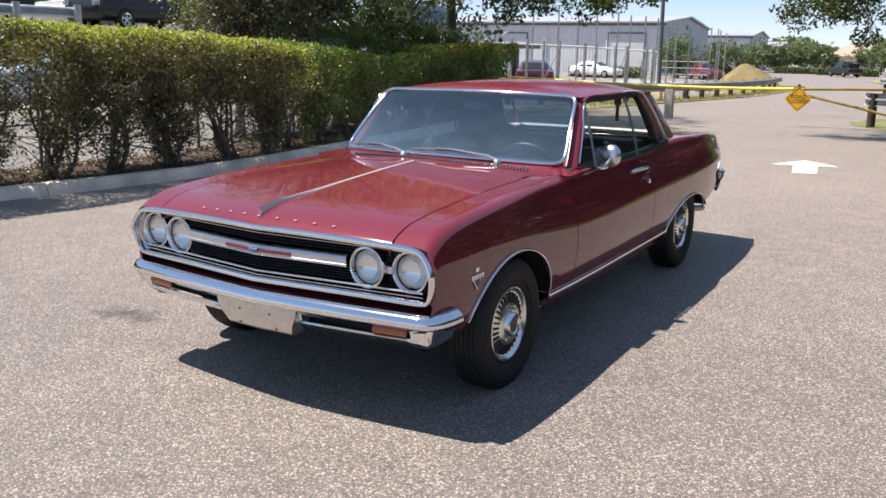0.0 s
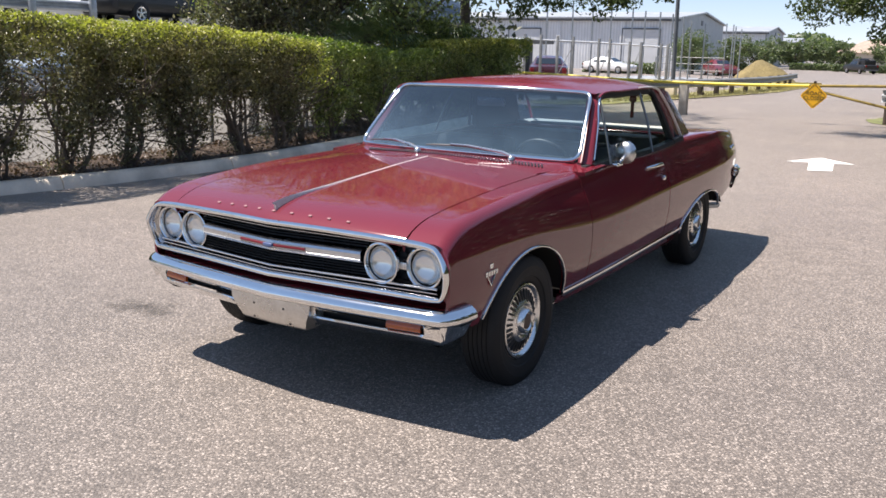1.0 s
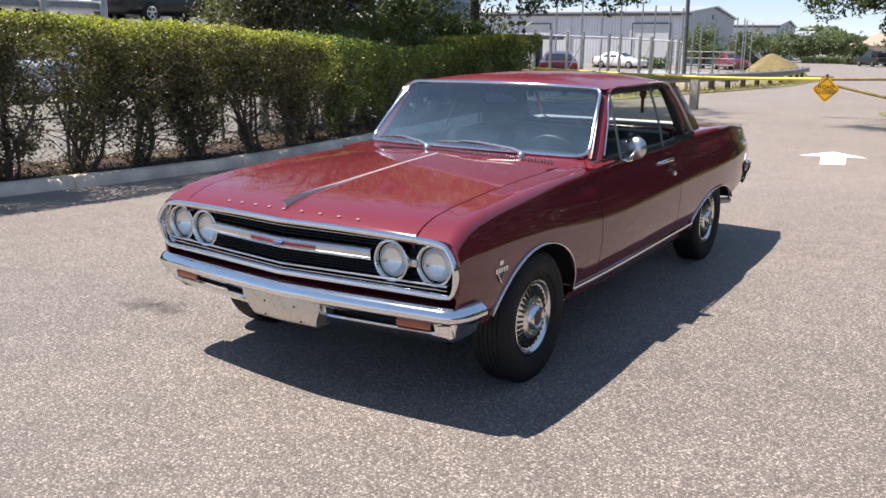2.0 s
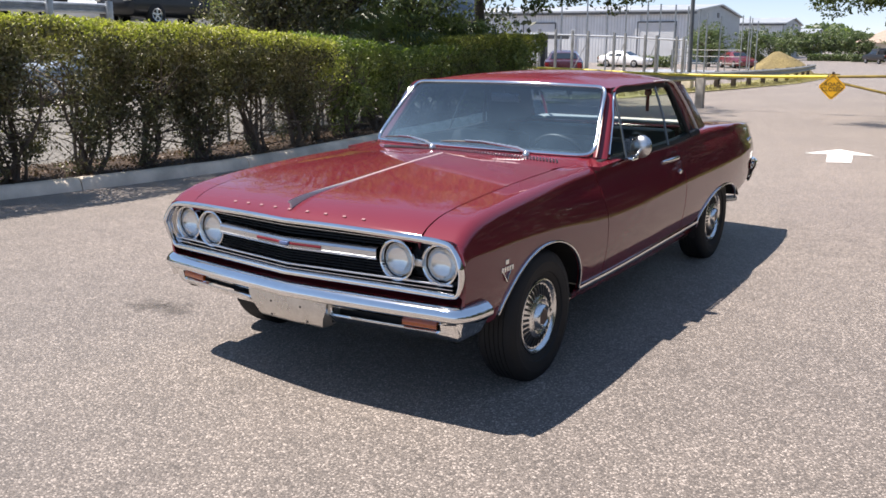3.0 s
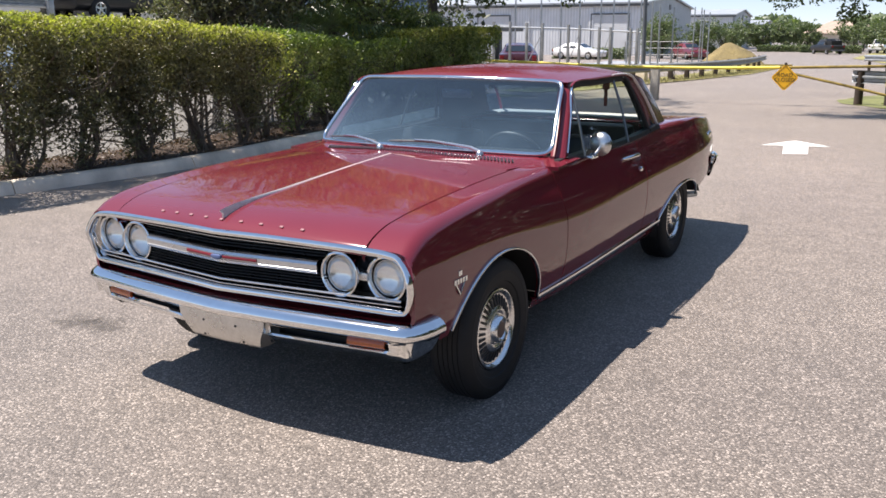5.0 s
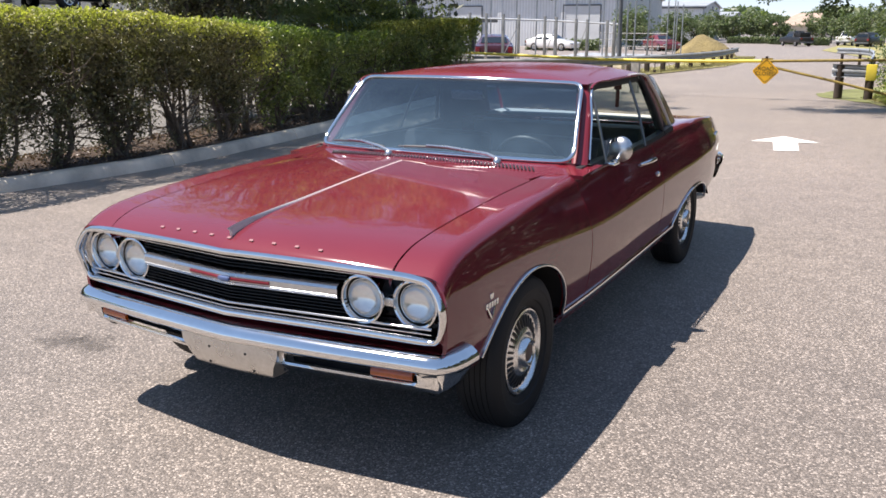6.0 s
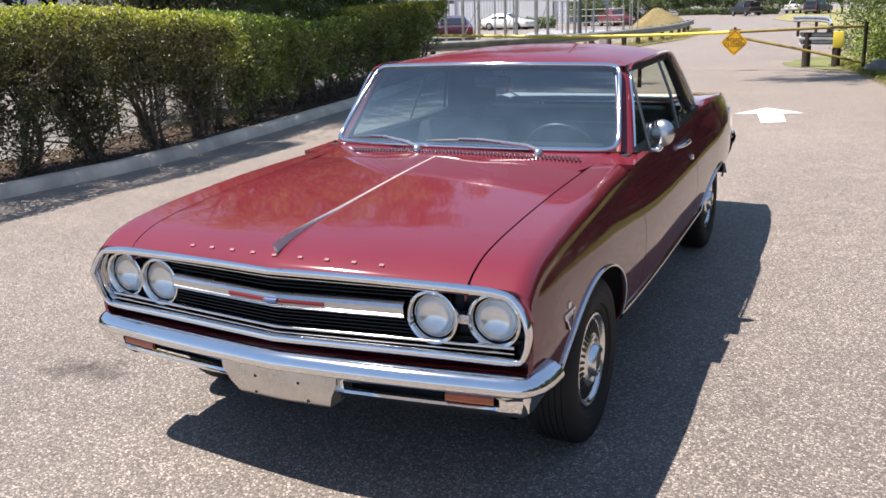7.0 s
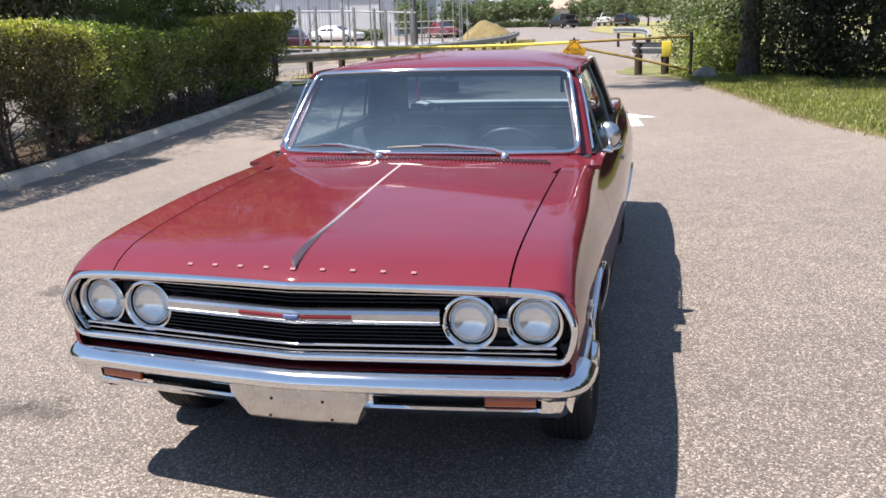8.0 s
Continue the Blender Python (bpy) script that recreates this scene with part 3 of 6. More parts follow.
# lean of the body side against its height over the crease, summed to an inset
LEAN = [(-0.50, -0.37), (-0.34, -0.29), (-0.22, -0.165), (-0.13, -0.045), (-0.04, 0.035), (-0.012, 0.07), (0.012, 0.21), (0.035, 0.29), (0.09, 0.39), (0.16, 0.52), (0.30, 0.58)]
lean_u = np.linspace(-0.5, 0.32, 165)
lean_s = np.interp(lean_u, [a for a, b in LEAN], [b for a, b in LEAN])
lean_d = np.cumsum(lean_s) * (lean_u[1] - lean_u[0])
lean_d -= lean_d.min()


def side_x(y, z):
    return half_width(y) - float(np.interp(z - crease(y), lean_u, lean_d))


def hood_z(y, x):
    ft, ct = fender_top(y), centre_top(y)
    u = min(abs(x) / 0.70, 1)
    z = ct + (ft - ct) * (0.35 * u + 0.65 * u * u)
    return z


def arch_z(y, floor_z, yc, a, b, zc=0.30):
    d = (y - yc) / a
    return max(floor_z, zc + b * math.sqrt(1 - d * d)) if abs(d) < 1 else floor_z


def section(y, zb, x_in, r=0.036, nz=24, nt=5):
    """One cut through a side panel, from its foot over the shoulder to x_in."""
    x1 = side_x(y, fender_top(y) - r)
    xt = x1 - r
    zt = hood_z(y, xt)
    z1 = zt - r
    pts = [(side_x(y, zb) - 0.012, zb + 0.001), (side_x(y, zb), zb + 0.004)]
    pts += [(side_x(y, zb + (z1 - zb) * k / nz), zb + (z1 - zb) * k / nz) for k in range(1, nz + 1)]
    pts += [(xt + r * math.cos(a), z1 + r * math.sin(a)) for a in (math.pi / 2 * k / 6 for k in range(1, 7))]
    pts += [(xt + (x_in - xt) * k / nt, hood_z(y, xt + (x_in - xt) * k / nt)) for k in range(1, nt + 1)]
    pts.append((x_in, hood_z(y, x_in) - 0.02))
    return [Vector((x, vee(x, y), z)) for x, z in pts]


def lipped(rows, d=0.014):
    """Turns the first and last cut inwards, so that the joints between panels read as gaps."""
    def inner(r):
        return [p + Vector((-d, 0, -d if p.x < 0.87 else 0)) for p in r]
    return [inner(rows[0]), *rows, inner(rows[-1])]


def steps(a, b, n):
    return [a + (b - a) * k / n for k in range(n + 1)]


def arch_steps(a, b, yc, ra, n=26):
    """Stations along a panel, close together where the wheel arch turns steeply."""
    mid = [yc - ra * math.cos(math.pi * k / n) for k in range(n + 1)]
    ys = [y for y in steps(a, yc - ra - 0.004, 6)] + mid + [y for y in steps(yc + ra + 0.004, b, 6)]
    return sorted(y for y in ys if a <= y <= b)


car = thing("coupe", "polished burgundy two-door hardtop coupe from the sixties with chrome trim", "car")
FA, RA = (0.0, 0.432, 0.372), (2.905, 0.540, 0.268)


def fender_rows():
    out = []
    for y in arch_steps(-0.70, 0.700, FA[0], FA[1]):
        foot = 0.40 + 0.13 * min(1, max(0, (-y - 0.50) / 0.12)) if y < 0 else 0.345
        out.append(section(y, arch_z(y, foot, *FA), 0.697, 0.062))
    return lipped(out)


def door_rows():
    return lipped([section(y, 0.345, 0.80, 0.062 - 0.022 * min(1, (y - 0.70) / 0.5), nt=3) for y in steps(0.707, 1.985, 26)])


def quarter_rows():
    out = []
    for y in arch_steps(1.992, 4.16, RA[0], RA[1]):
        foot = 0.345 if y < 2.9 else 0.41 + 0.15 * max(0, (y - 3.33))
        out.append(section(y, arch_z(y, foot, *RA), 0.80 - 0.175 * min(1, max(0, (y - 2.55) / 0.06)), (0.05 - 0.028 * min(1, max(0, (y - 3.0) / 0.6))) if y > 2.3 else 0.040 + 0.010 * max(0, (y - 2.0) / 0.3), nt=6))
    return lipped(out)


for flip in (False, True):
    for name, rows, label in (("front_fender", fender_rows(), ""), ("door", door_rows(), ""), ("quarter_panel", quarter_rows(), "")):
        bm = loft(rows)
        if flip:
            bm = mirrored(bm)
        ob = part(name, bm, PAINT, car, sharp=50)
        if name == "door":
            s = -1 if flip else 1
            h = join(lathe([(-0.006, 0.0), (-0.004, 0.016), (0.004, 0.017), (0.010, 0.012), (0.012, 0.0)], 16),)
            for v in h.verts:
                v.co += Vector((side_x(1.905, 0.785), 1.905, 0.785))
            part("door_lock", mirrored(h) if flip else h, CHROME, ob)
            pts = curve([(0.918, 1.690, 0.868), (0.942, 1.715, 0.874), (0.952, 1.78, 0.877), (0.950, 1.86, 0.876), (0.938, 1.915, 0.872), (0.918, 1.93, 0.87)], 16)
            pts = [p + Vector((side_x(1.8, 0.87) - 0.924, 0, 0)) for p in pts]
            hb = tube(pts, [0.006, 0.008, 0.009, 0.010, 0.011, 0.011, 0.012, 0.012, 0.013, 0.014, 0.015, 0.015, 0.014, 0.012, 0.010, 0.007], 10)
            part("door_handle", mirrored(hb) if flip else hb, CHROME, ob, "chrome pull handle")

# rocker panels and their bright strips
for flip in (False, True):
    rows = [[Vector((side_x(y, z) + o, y, z)) for z, o in ((0.342, -0.02), (0.340, -0.004), (0.31, -0.004), (0.285, -0.008), (0.262, -0.03), (0.25, -0.07))] for y in steps(0.40, 2.50, 12)]
    bm = loft(rows)
    part("rocker_panel", mirrored(bm) if flip else bm, PAINT, car)
    rows = [[Vector((side_x(y, 0.340 + 0.010 * (y - 0.4) + z) + o, y, 0.340 + 0.010 * (y - 0.4) + z)) for z, o in ((0.017, 0.0), (0.017, 0.010), (0.009, 0.014), (-0.009, 0.013), (-0.016, 0.008), (-0.016, 0.0))] for y in steps(0.425, 2.40, 12)]
    bm = loft(rows)
    part("rocker_moulding", mirrored(bm) if flip else bm, CHROME, car, "bright rocker strip")

# hood with its rolled front edge
rows = []
for y in [-0.705, -0.70, -0.69, -0.675, -0.655, -0.63, *steps(-0.6, 0.498, 34)]:
    rows.append([Vector((x, vee(x, y), hood_z(y, x))) for x in steps(-0.69, 0.69, 40)])
rows = [[p + Vector((0, 0.012, -0.02)) for p in rows[0]], *rows, [p + Vector((0, -0.01, -0.02)) for p in rows[-1]]]
rows = [[r[0] + Vector((0.006, 0, -0.025)), *r, r[-1] + Vector((-0.006, 0, -0.025))] for r in rows]
hood = part("hood", loft(rows), PAINT, car, sharp=50)


def moulding(path, outs, w, h, loop=False):
    """A bright strip along a path: outs say which way its face looks."""
    pts = [Vector(p) for p in path]
    rows, n = [], len(path)
    for i, p in enumerate(pts):
        a, b = (pts[(i - 1) % n], pts[(i + 1) % n]) if loop else (pts[max(i - 1, 0)], pts[min(i + 1, n - 1)])
        d = (b - a).normalized()
        o = Vector(outs[i] if isinstance(outs, list) else outs)
        o = (o - d * o.dot(d)).normalized()
        c = d.cross(o)
        wi = w[i] if isinstance(w, list) else w
        rows.append([p + c * (wi * u) + o * (h * v) for u, v in ((-0.5, -0.6), (-0.5, 0.35), (-0.38, 0.8), (-0.15, 1.0), (0.15, 1.0), (0.38, 0.8), (0.5, 0.35), (0.5, -0.6))])
    if loop:
        rows.append(rows[0])
    return loft(rows, closed=True, cap=not loop)


# ridge trim down the middle of the hood
rows = []
for k, y in enumerate(steps(-0.655, 0.485, 30)):
    f = k / 30
    hgt, wd = 0.0045 + 0.005 * (1 - f) ** 2 + 0.026 * (1 - f) ** 7, 0.0066 - 0.0012 * f
    z = hood_z(y, 0) - 0.002
    yy = vee(0, y)
    rows.append([Vector((x, yy + dy, z + dz)) for x, dy, dz in ((-wd, 0, 0), (-wd * 0.7, 0, hgt * 0.6), (0, -0.02 * (1 - f) ** 6, hgt), (wd * 0.7, 0, hgt * 0.6), (wd, 0, 0))])
part("hood_spear", loft(rows, cap=True), SPEAR_TRIM, hood, "thin bright ridge trim")

# small bright letters across the hood's lip, as plain bars
for k in range(9):
    x = -0.388 + 0.0975 * k
    y = -0.664
    bm = box((-0.0085, -0.001, -0.005), (0.0085, 0.001, 0.005), 0.0006)
    ob = part("hood_letter", bm, LETTER, hood, "small bright letter shape")
    ob.matrix_basis = Matrix.Translation((x, vee(x, y) - 0.002, hood_z(y, x) + 0.003)) @ pose(0, 0, 0, -58, 0, 0)


# cowl between hood and windscreen, with its slots
def screen_foot(x):
    u = min(abs(x) / 0.777, 1.0)
    return Vector((x, 0.675 + 0.20 * u ** 2.2, 1.002 - 0.024 * u * u))


rows = []
for x in steps(-0.865, 0.865, 44):
    y0 = 0.507 if abs(x) < 0.693 else 0.703
    f = screen_foot(max(-0.777, min(0.777, x)))
    y1, z1 = (f.y + 0.02, f.z - 0.006) if abs(x) < 0.785 else (1.0, 0.958)
    z0 = hood_z(y0, x) - (0.002 if abs(x) < 0.693 else 0.0)
    rows.append([(x, y0 + 0.002, z0 - 0.02), (x, y0, z0), *[(x, y0 + (y1 - y0) * f2, z0 + (z1 - z0) * f2) for f2 in (0.3, 0.65, 1.0)]])
cowl = part("cowl_panel", loft(rows), PAINT, car, sharp=50)
first = None
for k in range(64):
    x = -0.52 + 1.15 * k / 63
    f = screen_foot(x)
    z0, z1 = hood_z(0.507, x), f.z - 0.006
    m = Matrix.Translation((x, f.y * 0.5 + 0.258, (z0 + z1) / 2 + 0.0035)) @ pose(0, 0, 0, math.degrees(math.atan2(z1 - z0, f.y - 0.49)), 0, 28)
    if first is None:
        first = part("cowl_slot", box((-0.0038, -0.032, -0.003), (0.0038, 0.032, 0.0012)), BLACK, cowl, "dark air slot", smooth=False)
        first.matrix_basis = m
    else:
        share(first, m)

# windscreen, back glass and their bright frames
def screen_head(x):
    u = min(abs(x) / 0.683, 1.0)
    return Vector((x, 1.135 + 0.075 * u ** 2.2, 1.352 - 0.014 * u * u))


def pane(foot, head, wf, wh, n=24, m=10, bulge=0.008, turned=0.0):
    rows = []
    for i in range(m + 1):
        f = i / m
        r = []
        for k in range(n + 1):
            s = -1 + 2 * k / n
            s *= 1 - turned * (max(0, 1 - f / 0.16) ** 2 + 0.5 * max(0, (f - 0.9) / 0.1) ** 2)
            a, b = foot(wf * s), head(wh * s)
            r.append(a.lerp(b, f) + Vector((0, -bulge * math.sin(math.pi * f), bulge * 0.4 * math.sin(math.pi * f))))
        rows.append(r)
    return rows


screen_rows = pane(screen_foot, screen_head, 0.758, 0.667, 56, 30, turned=0.035)
screen = part("windscreen", loft(screen_rows), GLASS, car, "tinted curved windscreen")
screen.visible_shadow = False


def border(rows, lift):
    """The edge of a pane as a closed line, with the corners rounded."""
    e = rows[0] + [r[-1] for r in rows[1:-1]] + rows[-1][::-1] + [r[0] for r in rows[-2:0:-1]]
    return [p + lift for p in e]


edge = border(screen_rows, Vector((0, -0.004, 0.003)))
n_edge = len(edge)
soft = edge
for _ in range(3):
    soft = [(soft[i - 1] + soft[i] * 2 + soft[(i + 1) % n_edge]) / 4 for i in range(n_edge)]
part("windscreen_frame", moulding(soft, Vector((0, -0.75, 0.65)), 0.021, 0.009, loop=True), CHROME, car, "bright windscreen surround")


def back_foot(x):
    u = min(abs(x) / 0.66, 1.0)
    return Vector((x, 3.22 - 0.12 * u ** 2, 0.985))


def back_head(x):
    u = min(abs(x) / 0.57, 1.0)
    return Vector((x, 2.80 - 0.06 * u ** 2, 1.318 - 0.028 * u * u))


back_rows = pane(back_foot, back_head, 0.66, 0.575, bulge=-0.02)
back = part("back_glass", loft(back_rows), BACK_GLASS, car, "tinted back window")
back.visible_shadow = False
part("back_glass_frame", moulding(border(back_rows, Vector((0, 0.004, 0.003))), Vector((0, 0.6, 0.8)), 0.022, 0.008, loop=True), CHROME, car, "bright back window surround")

# roof
roof_edge_z = knots([(1.20, 1.338), (1.5, 1.346), (2.0, 1.350), (2.35, 1.338), (2.6, 1.310), (2.75, 1.284)])
roof_edge_x = knots([(1.20, 0.690), (1.6, 0.694), (2.0, 0.688), (2.35, 0.662), (2.6, 0.618), (2.75, 0.588)])
roof_mid_z = knots([(1.20, 1.345), (1.25, 1.368), (1.33, 1.386), (1.45, 1.397), (1.65, 1.403), (1.9, 1.406), (2.3, 1.398), (2.6, 1.365), (2.75, 1.332)])
rows = []
for y in [*steps(1.205, 1.40, 10), *steps(1.45, 2.745, 22)]:
    r = []
    for s in steps(-1, 1, 28):
        xe, ze, zm = roof_edge_x(y), roof_edge_z(y), roof_mid_z(y)
        z = ze + (zm - ze) * (1 - abs(s) ** 2.6)
        bow = -0.07 * (1 - s * s) * max(0, (1.75 - y) / 0.55) ** 1.5 + 0.055 * (1 - s * s) * max(0, (y - 2.4) / 0.35)
        r.append(Vector((xe * s, y + bow, z)))
    rows.append([r[0] + Vector((0, 0, -0.028)), *r, r[-1] + Vector((0, 0, -0.028))])
rows = [[p + Vector((0, 0.02, -0.02)) for p in rows[0]], *rows]
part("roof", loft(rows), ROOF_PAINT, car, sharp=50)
rows = [[Vector((roof_edge_x(y) * s * 0.97, y, roof_edge_z(y) + (roof_mid_z(y) - roof_edge_z(y)) * (1 - abs(s) ** 2.6) - 0.03)) for s in steps(-1, 1, 12)] for y in steps(1.2, 2.74, 12)]
part("headliner", loft(rows), VINYL, car, "dark cloth headliner")

# pillars, drip rails, side glass
for flip in (False, True):
    def put(name, bm, material, label="", sharp=45):
        return part(name, mirrored(bm) if flip else bm, material, car, label, sharp=sharp)

    # front pillar
    rows = []
    for f in steps(0, 1, 8):
        a = Vector((0.778, 0.908, 0.960)).lerp(Vector((0.673, 1.230, 1.328)), f)
        o = Vector((0.006 * math.sin(math.pi * f), 0, 0.004))
        w = 0.052 - 0.014 * f
        rows.append([a + o + Vector(q) for q in ((-0.046, -0.004, 0), (-0.020, -0.008, 0.002), (0.012, 0.004, 0.0), (0.029, 0.020, -0.002), (0.030, w, -0.006), (-0.006, w + 0.006, -0.010), (-0.034, w * 0.6, -0.012))])
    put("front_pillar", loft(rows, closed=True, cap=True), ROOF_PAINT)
    # rear pillar
    rows = []
    for f in steps(0, 1, 12):
        a = Vector((0.674, 2.165, 1.338)).lerp(Vector((0.806, 2.350, 0.962)), f)
        b = Vector((0.622, 2.655, 1.300)).lerp(Vector((0.735, 2.965, 0.968)), f)
        out = 0.014 * math.sin(math.pi * min(f * 0.8 + 0.1, 1))
        r = []
        for g in steps(0, 1, 8):
            p = a.lerp(b, g)
            r.append(p + Vector((out * math.sin(math.pi * (0.2 + 0.6 * g)) + 0.018 * (1 - f), 0, 0.012 * math.sin(math.pi * g) * (1 - f))))
        rows.append([r[0] + Vector((-0.03, 0.004, 0)), *r, r[-1] + Vector((-0.03, -0.01, 0))])
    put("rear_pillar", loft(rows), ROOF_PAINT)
    put("pillar_trim", loft([[r[1] + Vector((-0.004, -0.008, 0)), r[0] + Vector((-0.006, -0.012, 0)), *[p + Vector((-0.038, 0, -0.004)) for p in r[1:-1]], r[-1] + Vector((-0.012, 0.012, 0))] for r in rows]), VINYL, "dark inner pillar trim")
    # dark window channel and bright drip rail
    drip = curve([(0.806, 0.945, 0.985), (0.762, 1.08, 1.16), (0.713, 1.225, 1.328), (0.712, 1.60, 1.343), (0.706, 2.05, 1.345), (0.695, 2.24, 1.330), (0.722, 2.37, 1.22), (0.775, 2.50, 1.08), (0.815, 2.585, 0.975)], 60)
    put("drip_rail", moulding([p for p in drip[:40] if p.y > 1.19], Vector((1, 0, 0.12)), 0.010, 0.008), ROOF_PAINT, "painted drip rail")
    put("vent_moulding", moulding([p + Vector((0.002, 0.010, 0)) for p in drip if p.y < 1.22], Vector((1, -0.3, 0.12)), 0.007, 0.006), CHROME, "thin bright strip beside the vent window")
    put("pillar_moulding", moulding(curve([(0.700, 1.90, 1.352), (0.702, 2.10, 1.350), (0.704, 2.22, 1.338), (0.712, 2.30, 1.300), (0.752, 2.435, 1.165), (0.806, 2.545, 0.985)], 30), Vector((1, 0, 0.12)), 0.012, 0.010), SPEAR_TRIM, "bright strip running down the rear pillar")
    inner = [p + Vector((-0.012, 0.018 if p.y < 1.2 else (-0.08 if p.y > 2.2 else 0), -0.020)) for p in drip]
    put("window_seal", moulding([p for p in inner if p.y > 1.22], Vector((1, 0, 0.1)), 0.040, 0.006), RUBBER, "black rubber window channel")
    put("quarter_seal", moulding([Vector((0.700, 2.10, 1.334)), Vector((0.708, 2.150, 1.310)), Vector((0.764, 2.235, 1.150)), Vector((0.822, 2.322, 0.968))], Vector((1, 0, 0.12)), 0.024, 0.010), RUBBER, "black seal behind the quarter glass")
    belt = [Vector((side_x(y, fender_top(y) - 0.03) - 0.045, y, fender_top(y) + 0.006)) for y in steps(0.95, 2.50, 20)]
    put("belt_moulding", moulding(belt, Vector((0.3, 0, 1)), 0.014, 0.007), CHROME, "thin bright belt strip")

    sill = loft([[Vector((x, y, fender_top(y) + dz)) for x, dz in ((0.775, -0.01), (0.780, 0.016), (0.822, 0.015), (0.830, -0.01))] for y in steps(0.93, 2.52, 18)])
    put("window_sill", sill, VINYL, "black padded window sill")

    def quad_pane(a, b, c, d, n=8):
        rows = []
        for i in range(n + 1):
            p, q = Vector(a).lerp(Vector(d), i / n), Vector(b).lerp(Vector(c), i / n)
            rows.append([p.lerp(q, k / n) + Vector((0.016 * math.sin(math.pi * i / n), 0, 0)) for k in range(n + 1)])
        return loft(rows)

    for name, q in (("vent_window", ((0.812, 0.99, 0.955), (0.832, 1.125, 0.955), (0.694, 1.225, 1.325), (0.690, 1.215, 1.325))),
                    ("door_window", ((0.832, 1.135, 0.955), (0.832, 1.842, 0.955), (0.680, 1.915, 1.330), (0.692, 1.235, 1.325))),
                    ("quarter_window", ((0.826, 1.852, 0.955), (0.812, 2.300, 0.972), (0.676, 2.150, 1.325), (0.678, 1.927, 1.330)))):
        g = put(name, quad_pane(*q), SIDE_GLASS, "clear side glass")
        g.visible_shadow = False
    put("vent_post", tube([(0.840, 1.128, 0.955), (0.772, 1.178, 1.15), (0.700, 1.230, 1.325)], 0.008, 8), TRIM_GREY, "bright vent window post")
    put("window_post", tube([(0.838, 1.846, 0.955), (0.775, 1.880, 1.15), (0.690, 1.920, 1.335)], 0.008, 8), TRIM_GREY, "bright edge of the door glass")
    # arch strips
    for yc, a, b in (FA, RA):
        pts = []
        for ang in steps(19 if yc < 1 else 8, 172 if yc < 1 else 160, 40):
            yy = yc - a * math.cos(radians(ang))
            zz = 0.30 + b * math.sin(radians(ang))
            pts.append(Vector((side_x(yy, zz) + 0.002, vee(0.9, yy), zz + 0.002)))
        put("arch_moulding", moulding(pts, Vector((1, 0, 0)), 0.012, 0.009), CHROME, "bright wheel arch strip")
        # dark inner arch
        rows = []
        for ang in steps(26 if yc < 1 else -8, 170 if yc < 1 else 156, 20):
            yy, zz = yc - (a + 0.02) * math.cos(radians(ang)), 0.30 + (b + 0.02) * math.sin(radians(ang))
            rows.append([(0.898, yy, zz), (0.70, yy, zz), (0.50, yy, zz), (0.48, yc + (yy - yc) * 0.6, 0.3 + (zz - 0.3) * 0.6), (0.48, yc, 0.3)])
        put("wheel_well", loft(rows), UNDER, "dark wheel well")

# trunk lid, tail and floor
rows = []
for y in [*steps(3.235, 4.05, 14), 4.10, 4.14, 4.165]:
    rows.append([Vector((x, y, hood_z(y, x) - (0.0 if y < 4.12 else (y - 4.12) * 0.5))) for x in steps(-0.615, 0.615, 20)])
rows = [[p + Vector((0, 0.01, -0.02)) for p in rows[0]], *rows]
part("trunk_lid", loft(rows), PAINT, car, sharp=50)
rows = [[Vector((x, y, 0.968)) for x in steps(-0.66, 0.66, 8)] for y in (2.95, 3.1, 3.232)]
part("deck_panel", loft(rows), PAINT, car)
rows = []
for f in steps(0, 1, 8):
    z = 0.882 - f * 0.31
    rows.append([Vector((x, 4.165 - 0.03 * math.sin(math.pi * f) - 0.02 * (x / 0.85) ** 2, z)) for x in steps(-0.735 - 0.04 * f, 0.735 + 0.04 * f, 16)])
tail = part("tail_panel", loft(rows), PAINT, car)
for s in (1, -1):
    part("tail_lamp", box((s * 0.64 - 0.10, 4.13, 0.70), (s * 0.64 + 0.10, 4.185, 0.78), 0.015), TAIL_RED, car, "red tail lamp")
    for k in range(4):
        part("tail_emblem", box((s * side_x(3.82 + 0.042 * k, 0.81) - 0.007, 3.80 + 0.042 * k, 0.775), (s * side_x(3.82 + 0.042 * k, 0.81) + 0.007, 3.83 + 0.042 * k, 0.832 - 0.012 * (k % 2)), 0.003), CHROME, car, "bright letter shape")
part("floor_pan", join(box((-0.74, -0.30, 0.25), (0.74, 3.40, 0.32), 0.02), box((-0.850, 0.55, 0.275), (0.850, 2.45, 0.31), 0.01), box((-0.84, 3.30, 0.50), (0.84, 4.06, 0.55), 0.01), box((-0.74, -0.68, 0.44), (0.74, -0.28, 0.48), 0.01), box((-0.875, -0.66, 0.47), (-0.70, -0.40, 0.50), 0.01), box((0.70, -0.66, 0.47), (0.875, -0.40, 0.50), 0.01)), UNDER, car, "dark underbody")
part("firewall", box((-0.76, 0.76, 0.30), (0.76, 0.84, 0.935), 0.01), VINYL, car)
part("radiator_support", box((-0.70, -0.62, 0.40), (0.70, -0.56, 0.77), 0.01), UNDER, car)

